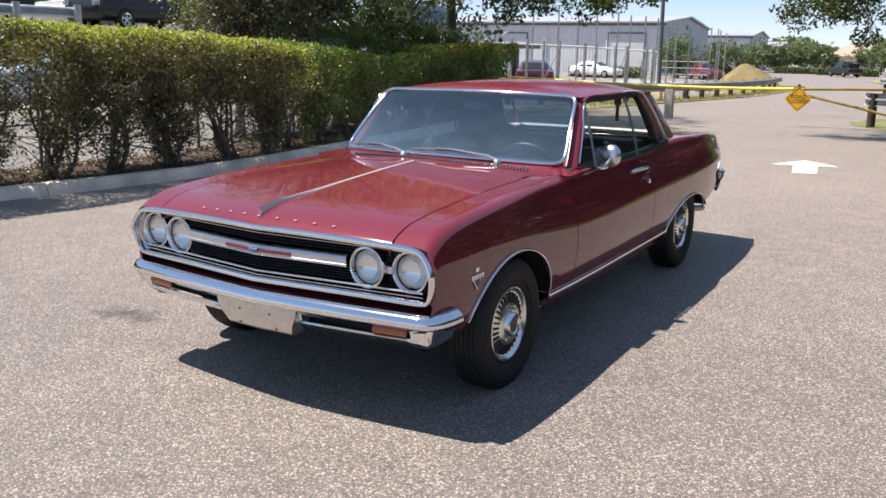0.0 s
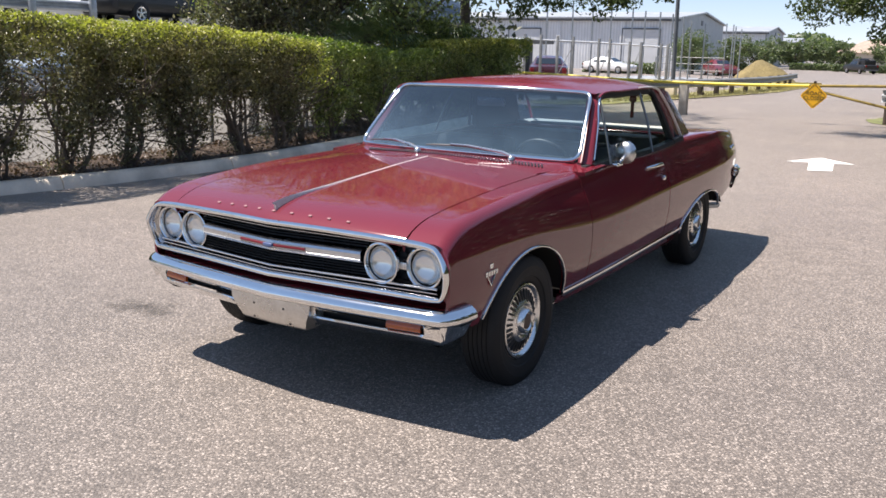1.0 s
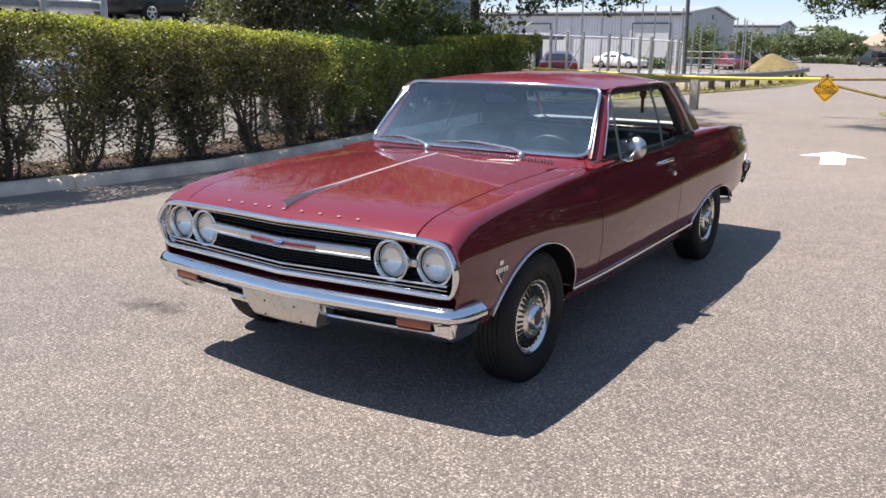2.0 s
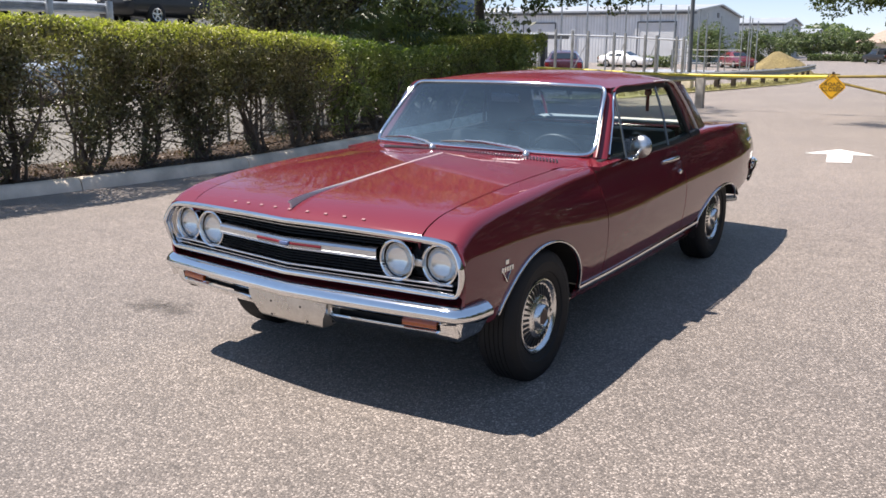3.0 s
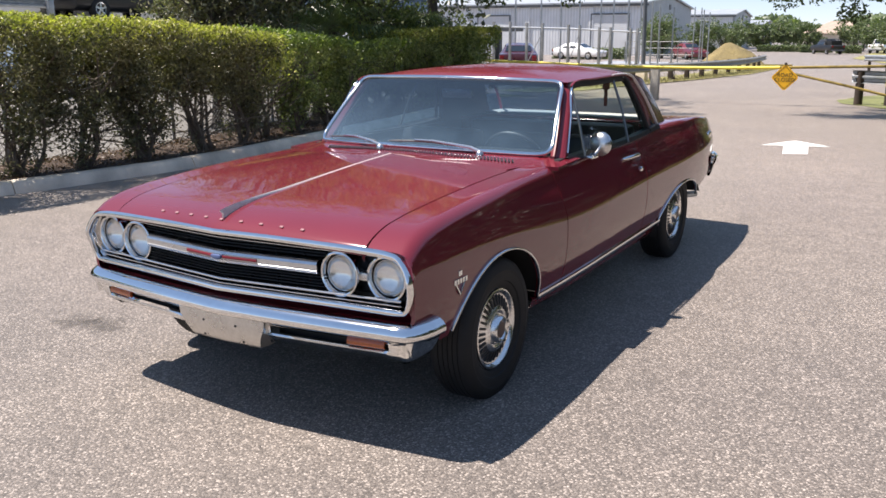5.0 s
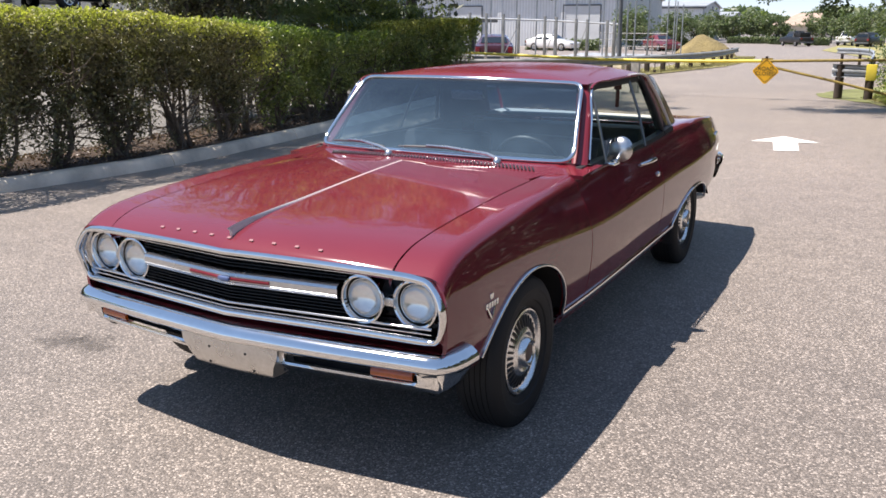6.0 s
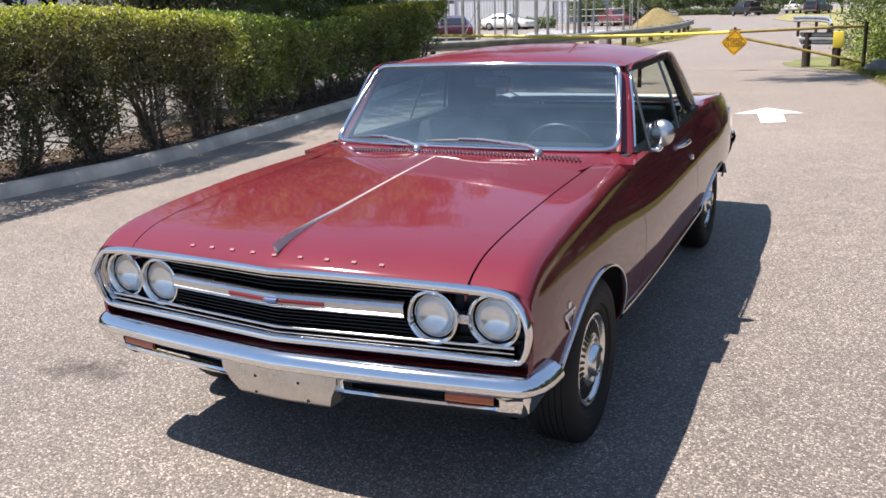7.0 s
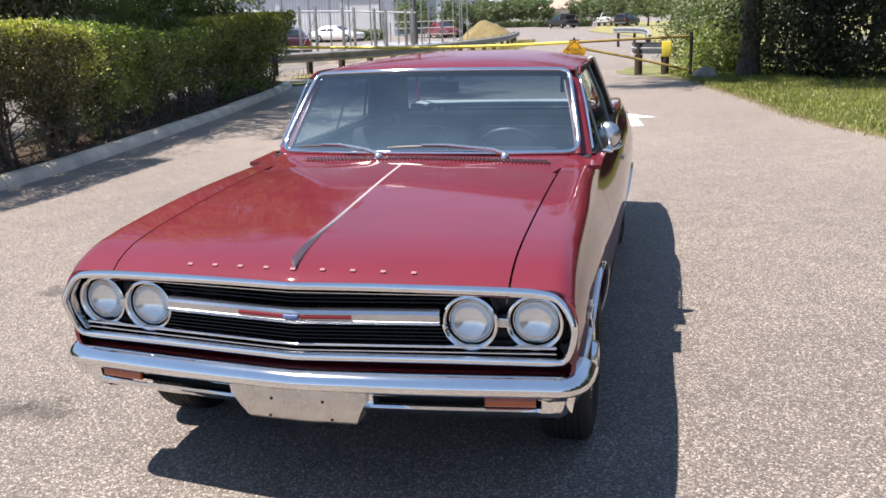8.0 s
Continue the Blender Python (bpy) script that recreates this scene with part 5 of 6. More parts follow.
for word, z in (("ROAD", 0.055), ("CLOSED", -0.055)):
    c = bpy.data.curves.new("sign_word", "FONT")
    c.body, c.size, c.extrude, c.align_x, c.align_y = word, 0.125, 0.001, "CENTER", "CENTER"
    c.materials.append(SIGN_BLACK)
    o = new("sign_word", c)
    o.parent = sign
    o.matrix_basis = pose(0, -0.0075, z, 90, 0, 0)
part("sign_clip", box((-0.03, -0.012, 0.29), (0.03, 0.03, 0.345), 0.006), POST_DARK, sign)

# wooden latch post with its chain
latch = thing("latch_post", "square weathered grey gate latch post", "post", at=(-4.42, 19.45, -0.10))
part("post", box((-0.105, -0.09, -0.1), (0.105, 0.09, 0.86), 0.012), POST_GREY, latch)
part("post_cap", box((-0.115, -0.10, 0.858), (0.115, 0.10, 0.885), 0.006), POST_GREY, latch)
chain = thing("gate_chain", "short rusty chain and padlock hanging from the gate", "chain", at=(-3.78, 18.93, 0.80))
for k in range(7):
    ring = lathe([(0.006 * math.sin(a), 0.019 + 0.006 * math.cos(a)) for a in (2 * math.pi * j / 6 for j in range(7))], 12, "y")
    part("chain_link", ring, POST_DARK, chain).matrix_basis = pose(0.012 * math.sin(k * 2.1), 0, -0.02 - 0.034 * k, 0, 0, 90 * (k % 2))
part("padlock", box((-0.035, -0.015, -0.30), (0.035, 0.015, -0.235), 0.008), POST_DARK, chain)


# boulder at the hinge post
bm = bmesh.new()
bmesh.ops.create_icosphere(bm, subdivisions=3, radius=1.0)
for v in bm.verts:
    k = 1 + 0.28 * noise.noise(v.co * 1.3) + 0.10 * noise.noise(v.co * 3.7)
    v.co = Vector((v.co.x * 0.30 * k, v.co.y * 0.24 * k, max(v.co.z * 0.19 * k, -0.06)))
tagged(part("boulder", bm, POST_GREY, at=pose(2.0, 18.2, 0.04, 0, 0, 25), sharp=60), "grey weathered boulder beside the gate post", "rock")


# ---- guard rails ----
def w_beam(path, h=0.31):
    prof = [(0.0, 0.155), (0.02, 0.150), (0.075, 0.105), (0.075, 0.065), (0.012, 0.02), (0.012, -0.02), (0.075, -0.065), (0.075, -0.105), (0.02, -0.150), (0.0, -0.155)]
    prof = prof + [(a - 0.006, z) for a, z in prof[::-1]]
    rows = []
    for i, p in enumerate(path):
        d = (path[min(i + 1, len(path) - 1)] - path[max(i - 1, 0)]).normalized()
        o = Vector((d.y, -d.x, 0)).normalized()
        rows.append([p + o * a + Vector((0, 0, z * h / 0.31)) for a, z in prof])
    return loft(rows, closed=True, cap=True)


rail = thing("guard_rail", "long galvanised W-beam guard rail curving along the road", "guard rail")
line = curve([(-14.5, 21.3, 0), (-11.0, 22.0, 0), (-8.6, 25.2, 0), (-7.55, 30, 0), (-7.05, 36, 0), (-7.35, 45, 0), (-8.75, 57, 0)], 60)
part("beam", w_beam([p + Vector((0, 0, fall(p.y) + 0.53)) for p in line]), GALV_OLD, rail, "dull galvanised W-beam")
for p, q in zip(line[2::3], line[3::3]):
    d = (q - p).normalized()
    a = math.degrees(math.atan2(d.y, d.x))
    o = part("post", box((-0.075, 0.03, -0.1), (0.075, 0.20, 0.70), 0.01), POST_DARK, rail)
    o.matrix_basis = pose(p.x, p.y, fall(p.y), 0, 0, a)

rail2 = thing("guard_rail", "short guard rail end with a yellow terminal on dark wooden posts", "guard rail", at=(0, 19.95, -0.07))
part("beam", w_beam([Vector((1.05, 0, 0.66)), Vector((0.65, 0, 0.67)), Vector((0.22, 0.02, 0.68))], 0.30), GALV, rail2)
part("terminal", box((0.97, -0.11, 0.46), (1.20, -0.06, 0.84), 0.02), YELLOW, rail2, "yellow striped terminal face")
for x in (0.40, 1.06):
    part("post", tube([(x, 0.10, -0.1), (x, 0.10, 0.80)], [0.10, 0.095], 12), POST_DARK, rail2, "dark round wooden post")
rail3 = thing("guard_rail", "curved pale guard rail end turning away from the road", "guard rail", at=(0, 0, -0.15))
line3 = curve([(-1.5, 41.7, 0.68), (-0.6, 40.4, 0.70), (0.1, 38.6, 0.68), (0.3, 36.5, 0.55), (0.25, 35.2, 0.40)], 18)
part("beam", w_beam(line3, 0.28), GALV, rail3)
for p in line3[1::4]:
    part("post", box((p.x - 0.06, p.y + 0.05, -0.2), (p.x + 0.06, p.y + 0.2, p.z + 0.05), 0.01), POST_DARK, rail3)


# ---- hedges ----
def shrub_stems(parent, base, rng, count, top, spread):
    for _ in range(count):
        a, lean = rng.uniform(0, 2 * math.pi), rng.uniform(0.10, spread)
        tip = Vector((base[0] + math.cos(a) * lean * 0.8, base[1] + math.sin(a) * lean * 1.2, top * rng.uniform(0.80, 1.0)))
        b = Vector(base) + Vector((rng.normal(0, 0.05), rng.normal(0, 0.06), 0))
        pts = curve([b, b.lerp(tip, 0.25) + Vector((rng.normal(0, 0.07), rng.normal(0, 0.09), -0.04)), b.lerp(tip, 0.6) + Vector((rng.normal(0, 0.08), rng.normal(0, 0.10), 0.03)), tip], 12)
        r0 = rng.uniform(0.016, 0.040)
        bm = tube(pts, [r0 * (1 - 0.72 * k / 11) * (1.25 if k == 0 else 1) for k in range(12)], 6)
        twigs = []
        for k in (2, 3, 4, 5, 5, 6, 7, 7, 8, 9, 10):
            d = Vector((rng.normal(0, 0.17), rng.normal(0, 0.22), rng.uniform(0.0, 0.30)))
            twigs.append(tube([pts[k], pts[k] + d * 0.6 + Vector((0, rng.normal(0, 0.03), 0.02)), pts[k] + d * 1.3 + Vector((rng.normal(0, 0.04), rng.normal(0, 0.05), 0))], [r0 * 0.36, r0 * 0.25, 0.002], 4))
        part("stem", join(bm, *twigs), TWIG, parent)


def hedge(label, front, depth, top_z, crest_n, clump_n, size, leaf, top_leaf, rng, stems, crest=0.32, lit=0.20, low=0.30, width=0.5, tuft=None):
    """A clipped, leafy crest carried by open shrubs whose leaves hang in clumps round bare stems."""
    h = thing("hedge", label, "hedge")
    line = curve([(x, y, 0) for x, y in front], 200)
    lx0, ly0 = np.array([p.x for p in line]), np.array([p.y for p in line])

    def wobble(p, k, o):
        return np.array([noise.noise((a * k + o, b * k, c * k)) for a, b, c in p])

    # crest
    f = rng.uniform(0, 1, crest_n)
    lx, ly = np.interp(f, np.linspace(0, 1, 200), lx0), np.interp(f, np.linspace(0, 1, 200), ly0)
    zt = np.interp(f, np.linspace(0, 1, len(top_z)), top_z)
    d = np.where(rng.uniform(size=crest_n) < 0.55, rng.uniform(0, 1, crest_n) ** 2 * 0.5, rng.uniform(0, 1, crest_n))
    broad = wobble(np.stack([ly, d, ly * 0], 1), 0.9, 3.0)
    thick = crest * (1.15 + 1.3 * broad + 0.9 * wobble(np.stack([ly, d * 0.5, ly * 0], 1), 3.1, 8.0))
    u = rng.uniform(0, 1, crest_n) ** 1.35
    z = zt - np.maximum(thick, 0.12) * u + 0.035 * wobble(np.stack([lx - d, ly, zt], 1), 3.0, 1.0) + rng.normal(0, 0.022, crest_n)
    x = lx - d * depth - 0.10 * np.clip((zt - z) / 0.3, 0, 1) - 0.12 * broad - 0.05 * (z > zt - 0.06)
    pts = np.stack([x + rng.normal(0, 0.03, crest_n), ly + rng.normal(0, 0.03, crest_n), z], 1)
    # leaves close under the top take the copy coloured as sunlit
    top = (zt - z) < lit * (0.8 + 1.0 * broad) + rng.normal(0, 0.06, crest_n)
    scatter("crest", pts[top], size * 0.95, rng, top_leaf, h, label="clipped top leaves, sunlight put into their colour", droop=-0.3)
    # clumps round the stems
    cl, cr = [], []
    for sx, sy, c in stems:
        zc = float(np.interp(sy, ly0, np.interp(np.linspace(0, 1, 200), np.linspace(0, 1, len(top_z)), top_z)))
        for _ in range(int(9 * (c + 1) * clump_n)):
            hz = rng.uniform(0, 1) ** 0.62
            r = width * (0.35 + 0.75 * hz)
            a = rng.uniform(0, 2 * math.pi)
            e = rng.uniform(0.2, 1.0) ** 0.6
            cl.append((sx + math.cos(a) * r * e * 0.8, sy + math.sin(a) * r * e, low + (zc - 0.22 - low) * hz))
            cr.append(rng.uniform(0.06, 0.15))
    cl, cr = np.array(cl), np.array(cr)
    keep = wobble(cl * (0.4, 1.0, 1.2), 1.7, 5.0) > -0.16 + 0.12 * np.clip((0.8 - cl[:, 2]) / 0.6, 0, 1)
    cl, cr = cl[keep], cr[keep]
    k = rng.choice(len(cl), len(cl) * 95, p=cr ** 2 / (cr ** 2).sum())
    v = rng.normal(size=(len(k), 3)) * (cr[k] * 0.62)[:, None]
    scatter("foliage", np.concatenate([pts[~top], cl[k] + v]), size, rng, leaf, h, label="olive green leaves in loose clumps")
    # added tuft in the crest's colour paints the sunlit bulge at the end
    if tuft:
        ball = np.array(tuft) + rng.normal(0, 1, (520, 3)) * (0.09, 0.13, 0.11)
        scatter("sunlit_tuft", ball, size, rng, top_leaf, h, kind="stuff", label="tuft of leaves coloured as a sunlit bulge")
    bms = []
    for _ in range(len(stems) * 46):
        sx, sy, c = stems[int(rng.integers(0, len(stems)))]
        b = Vector((sx + rng.normal(0, 0.22), sy + rng.normal(0, 0.32), rng.uniform(0.12, 1.30)))
        d = Vector((rng.normal(0, 0.16), rng.normal(0, 0.22), rng.uniform(-0.05, 0.30)))
        r0 = rng.uniform(0.003, 0.009)
        bms.append(tube([b, b + d * 0.5 + Vector((rng.normal(0, 0.04), rng.normal(0, 0.04), 0)), b + d * 1.1, b + d * 1.5 + Vector((rng.normal(0, 0.06), rng.normal(0, 0.06), 0.03))], [r0, r0 * 0.8, r0 * 0.5, 0.001], 3, cap=False))
    tagged(part("twig_tangle", join(*bms), TWIG, h), "tangle of bare brown twigs", kind="stuff")
    for sx, sy, c in stems:
        shrub_stems(h, (sx, sy, 0.06), rng, c + 1, 1.48, 0.62)
    return h


rng = np.random.default_rng(11)
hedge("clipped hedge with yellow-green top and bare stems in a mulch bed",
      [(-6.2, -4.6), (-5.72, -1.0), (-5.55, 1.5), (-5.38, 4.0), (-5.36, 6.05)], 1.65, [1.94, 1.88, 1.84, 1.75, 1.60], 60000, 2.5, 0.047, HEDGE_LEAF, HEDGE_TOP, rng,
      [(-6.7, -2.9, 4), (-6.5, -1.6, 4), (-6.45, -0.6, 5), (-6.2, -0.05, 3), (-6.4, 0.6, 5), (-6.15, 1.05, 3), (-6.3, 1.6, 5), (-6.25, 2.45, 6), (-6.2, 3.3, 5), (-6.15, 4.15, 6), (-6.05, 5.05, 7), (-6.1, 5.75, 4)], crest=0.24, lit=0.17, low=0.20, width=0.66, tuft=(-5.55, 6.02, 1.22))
hedge("dark shaded hedge of loose shrubs beside the kerb",
      [(-5.85, 6.1), (-6.05, 7.6), (-6.35, 9.3), (-6.75, 11.4)], 1.4, [1.70, 1.60, 1.46, 1.52], 17000, 1.15, 0.062, SHADE_HEDGE, FRESH_LEAF, rng,
      [(-6.5, 6.6, 5), (-6.5, 7.5, 5), (-6.65, 8.5, 5), (-6.9, 9.6, 5), (-7.1, 10.6, 5)], crest=0.42, lit=0.22, low=0.22, width=0.55)
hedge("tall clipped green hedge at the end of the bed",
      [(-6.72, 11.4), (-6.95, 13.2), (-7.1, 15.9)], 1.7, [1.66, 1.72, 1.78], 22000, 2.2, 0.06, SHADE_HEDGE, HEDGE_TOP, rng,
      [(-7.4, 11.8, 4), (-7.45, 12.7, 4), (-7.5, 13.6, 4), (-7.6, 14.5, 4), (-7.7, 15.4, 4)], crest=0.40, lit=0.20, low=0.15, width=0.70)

# chain-link fence behind the hedge
fence = thing("chain_link_fence", "low dull chain-link fence on steel posts behind the hedge", "fence")
fence_line = curve([(-8.3, -5.0, 0), (-7.85, -1.0, 0), (-7.65, 1.5, 0), (-7.5, 4.0, 0), (-7.5, 6.1, 0), (-7.9, 8.8, 0), (-8.4, 11.4, 0)], 240)
FENCE_H = 1.15
fence_len = [0.0]
for a, b in zip(fence_line, fence_line[1:]):
    fence_len.append(fence_len[-1] + (b - a).length)


def on_fence(u, z):
    k = min(max(int(np.searchsorted(fence_len, u)) - 1, 0), 238)
    return fence_line[k].lerp(fence_line[k + 1], (u - fence_len[k]) / (fence_len[k + 1] - fence_len[k])) + Vector((0, 0, z))


wires = []
for k in range(int(fence_len[-1] / 0.075)):
    u = 0.075 * k
    for a, b in ((u, u + FENCE_H), (u + FENCE_H, u)):
        if u + FENCE_H < fence_len[-1]:
            wires.append(tube([on_fence(a, 0.03), on_fence((a + b) / 2, FENCE_H / 2), on_fence(b, FENCE_H)], 0.0019, 3, cap=False))
tagged(part("wire_mesh", join(*wires), GALV_OLD, fence), "diamond wire mesh", kind="stuff")
for u in steps(0.4, fence_len[-1] - 0.4, 6):
    part("post", tube([on_fence(u, 0.0), on_fence(u, FENCE_H + 0.06)], 0.024, 8), GALV_OLD, fence)
part("top_wire", tube([on_fence(u, FENCE_H) for u in steps(0.0, fence_len[-1], 40)], 0.006, 5), GALV_OLD, fence)


# ---- palmetto with strap leaves ----
def palmetto(x, y, fans, rng, height):
    p = thing("palmetto", "shaggy fan palm with long narrow strap leaves", "palm", at=(x, y, 0.08))
    part("trunk", tube(curve([(0, 0, 0), (0.05, 0.03, height * 0.35), (0.02, 0.0, height * 0.62)], 8), [0.13, 0.12, 0.12, 0.11, 0.11, 0.10, 0.10, 0.08], 10), BARK, p)
    for k in range(fans):
        a, el = k * 2.4, rng.uniform(-0.15, 1.15)
        d = Vector((math.cos(a) * math.cos(el), math.sin(a) * math.cos(el), math.sin(el)))
        hub = Vector((0, 0, height * rng.uniform(0.45, 0.65))) + d * rng.uniform(0.35, 0.75)
        side = d.cross(Vector((0, 0, 1))).normalized()
        up = side.cross(d)
        bm = tube([(0, 0, height * 0.55), hub], [0.012, 0.008], 5)
        bm.verts.ensure_lookup_table()
        root = bm.verts[-1]
        for j in range(18):
            f = -1.35 + 2.7 * j / 17
            e = (d * math.cos(f) + side * math.sin(f)).normalized()
            ln = rng.uniform(0.55, 0.80)
            w = e.cross(up).normalized() * 0.018
            tip = hub + e * ln + Vector((0, 0, -0.16 - 0.1 * rng.uniform()))
            mid = hub + e * ln * 0.6 + up * 0.02
            vs = [bm.verts.new(q) for q in (mid - w, tip, mid + w)]
            bm.faces.new([root, *vs])
        part("frond", bm, PALM_LEAF, p, smooth=False)


palmetto(-7.75, 9.6, 16, rng, 2.4)
palmetto(-8.6, 11.2, 14, rng, 3.0)
palmetto(-8.2, 12.9, 12, rng, 2.6)


# ---- trees ----
def tree(label, x, y, z, trunk_h, trunk_r, crown, clumps, leaves, size, leaf, rng, hang=(), lean=(0, 0), name="tree"):
    """crown: centre and radii. Limbs run from the fork to leaf clumps; hang: further clump centres on drooping boughs."""
    near = len(hang) > 0
    t = thing(name, label, "tree", at=(x, y, z))
    fork = Vector((lean[0], lean[1], trunk_h))
    tr = curve([(0, 0, -0.1), (lean[0] * 0.3 + 0.05, lean[1] * 0.3, trunk_h * 0.5), fork], 10)
    part("trunk", tube(tr, [trunk_r * (1.35 if k == 0 else 1.1 if k == 1 else 1.0 - 0.03 * k) for k in range(10)], 12), BARK, t)
    cx, cy, cz, rx, ry, rz = crown
    ends = []
    for _ in range(clumps):
        v = rng.normal(size=3)
        v /= np.linalg.norm(v)
        r = rng.uniform(0.45, 1.0) ** 0.5
        ends.append(Vector((cx + v[0] * rx * r, cy + v[1] * ry * r, cz + v[2] * rz * r)))
    ends += [Vector(h) for h in hang]
    bms = []
    pts, radii = [], []
    for k, e in enumerate(ends):
        mid = fork.lerp(e, 0.5) + Vector((rng.normal(0, 0.25), rng.normal(0, 0.25), 0.15 * (e - fork).length))
        path = curve([fork, mid, e], 8)
        r0 = trunk_r * rng.uniform(0.22, 0.42)
        bms.append(tube(path, [r0 * (1 - 0.88 * j / 7) for j in range(8)], 5, cap=False))
        for j in (4, 5, 6, 7):
            for _ in range(2):
                d = Vector(rng.normal(0, 0.42, 3))
                if k >= clumps:
                    d.z = -abs(d.z) * 0.7
                q = path[j] + d
                bms.append(tube([path[j], path[j].lerp(q, 0.6) + Vector((0, 0, 0.05)), q], [r0 * 0.22, r0 * 0.13, 0.003], 4, cap=False))
                pts.append(q)
                radii.append(rng.uniform(0.22, 0.5))
        pts.append(e)
        radii.append(0.45)
    if near:
        for b in range(0, len(bms), 9):
            part("limb", join(*bms[b:b + 9]), BARK, t)
    else:
        part("branchwork", join(*bms), BARK, t)
    p, r = np.array([tuple(q) for q in pts]), np.array(radii)
    w = np.ones(len(p))
    if near:
        w[-9 * len(hang):] = 2.6
    i = rng.choice(len(p), leaves, p=w / w.sum())
    v = rng.normal(size=(leaves, 3))
    v /= np.linalg.norm(v, axis=1)[:, None]
    c = p[i] + v * (r[i] * rng.uniform(0.1, 1.0, leaves) ** 0.6)[:, None] * (1, 1, 0.75)
    scatter("crown", c, size, rng, leaf, t, label="many small leaves in loose clumps")
    return t


rng = np.random.default_rng(23)
tree("spreading oak with drooping leafy boughs behind the hedge", -9.75, 17.0, -0.05, 3.0, 0.17, (0.2, -2.0, 6.8, 3.6, 4.8, 3.2), 84, 72000, 0.10, BOUGH_LEAF, rng,
     hang=[(3.9, -3.0, 3.05), (4.5, -3.1, 2.78), (5.2, -3.0, 2.85), (5.9, -3.0, 2.95), (4.9, -2.4, 3.2), (5.6, -3.4, 3.3)])
tree("leafy oak over the dark hedge", -9.3, 10.6, 0.0, 1.9, 0.16, (0.9, -0.4, 4.9, 3.1, 4.6, 2.4), 70, 36000, 0.085, OAK_LEAF, rng,
     hang=[(1.0, 0.2, 2.0), (0.4, -1.6, 2.2), (0.8, 1.4, 2.0), (1.5, 2.6, 2.1), (-0.6, -2.4, 2.4)])
tree("light green small tree behind the clipped hedge", -8.75, 8.0, 0.0, 1.3, 0.10, (0.0, 0.2, 2.7, 1.1, 1.3, 1.2), 30, 17000, 0.075, HEDGE_LEAF, rng)
tree("dense small tree standing among the palmettos", -8.9, 12.6, 0.0, 1.6, 0.12, (0.1, 0.2, 3.2, 1.7, 2.4, 1.5), 26, 15000, 0.085, OAK_LEAF, rng,
     hang=[(0.8, -1.2, 1.6), (0.9, 0.2, 1.5), (0.7, 1.4, 1.7), (0.6, 2.4, 1.9)])
tree("broad live oak with a dark trunk on the verge", 2.95, 18.7, -0.06, 3.4, 0.23, (-0.7, -2.2, 5.5, 4.5, 3.3, 1.6), 66, 56000, 0.09, BOUGH_LEAF, rng,
     hang=[(-3.6, -2.8, 2.6), (-3.0, -2.6, 2.65), (-2.4, -2.8, 2.55), (-1.7, -2.6, 2.5), (-1.2, -2.9, 2.45), (-2.7, -2.2, 3.1)])
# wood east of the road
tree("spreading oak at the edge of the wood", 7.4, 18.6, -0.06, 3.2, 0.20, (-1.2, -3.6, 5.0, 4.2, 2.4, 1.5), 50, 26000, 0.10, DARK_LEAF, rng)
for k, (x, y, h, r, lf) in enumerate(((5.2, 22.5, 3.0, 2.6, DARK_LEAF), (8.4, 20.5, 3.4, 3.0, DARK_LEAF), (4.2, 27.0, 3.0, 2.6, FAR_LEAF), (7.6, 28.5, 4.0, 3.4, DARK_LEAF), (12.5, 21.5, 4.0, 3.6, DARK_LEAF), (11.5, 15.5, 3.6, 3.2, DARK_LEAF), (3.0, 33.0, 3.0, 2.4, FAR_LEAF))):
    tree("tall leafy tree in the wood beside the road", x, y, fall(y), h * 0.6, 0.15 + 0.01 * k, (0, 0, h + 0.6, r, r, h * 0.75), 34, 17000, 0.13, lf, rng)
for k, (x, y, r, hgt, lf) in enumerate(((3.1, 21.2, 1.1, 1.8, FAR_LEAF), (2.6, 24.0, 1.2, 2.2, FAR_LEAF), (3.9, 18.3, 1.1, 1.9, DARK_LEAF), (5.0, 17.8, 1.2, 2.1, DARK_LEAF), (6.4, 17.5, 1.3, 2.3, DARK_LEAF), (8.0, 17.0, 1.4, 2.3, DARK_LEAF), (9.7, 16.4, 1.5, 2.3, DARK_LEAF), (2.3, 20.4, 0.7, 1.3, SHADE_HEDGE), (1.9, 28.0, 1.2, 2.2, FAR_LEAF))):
    s = thing("shrub", "dense woodland shrub at the edge of the grass", "shrub", "undergrowth", at=(x, y, fall(y)))
    bms = []
    c = []
    for _ in range(16):
        a, e = rng.uniform(0, 6.28), rng.uniform(0.2, 1.0)
        tip = Vector((math.cos(a) * r * e, math.sin(a) * r * e, hgt * rng.uniform(0.04, 1.0)))
        bms.append(tube([(0, 0, 0), tip * 0.5 + Vector((0, 0, 0.2)), tip], [0.03, 0.018, 0.004], 5, cap=False))
        c.append(tip)
    part("branchwork", join(*bms), BARK, s)
    cc = np.array([tuple(q) for q in c])[rng.integers(0, len(c), 5200)]
    v = rng.normal(size=cc.shape) * 0.30
    scatter("foliage", cc + v * (1, 1, 0.8), 0.10, rng, lf, s)
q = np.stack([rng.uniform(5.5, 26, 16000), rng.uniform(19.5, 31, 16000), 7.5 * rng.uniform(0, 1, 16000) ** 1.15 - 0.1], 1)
tagged(scatter("woodland", q, 0.36, rng, DARK_LEAF), "woodland behind the verge trees, deep shade put into its colour", "woods", kind="stuff")
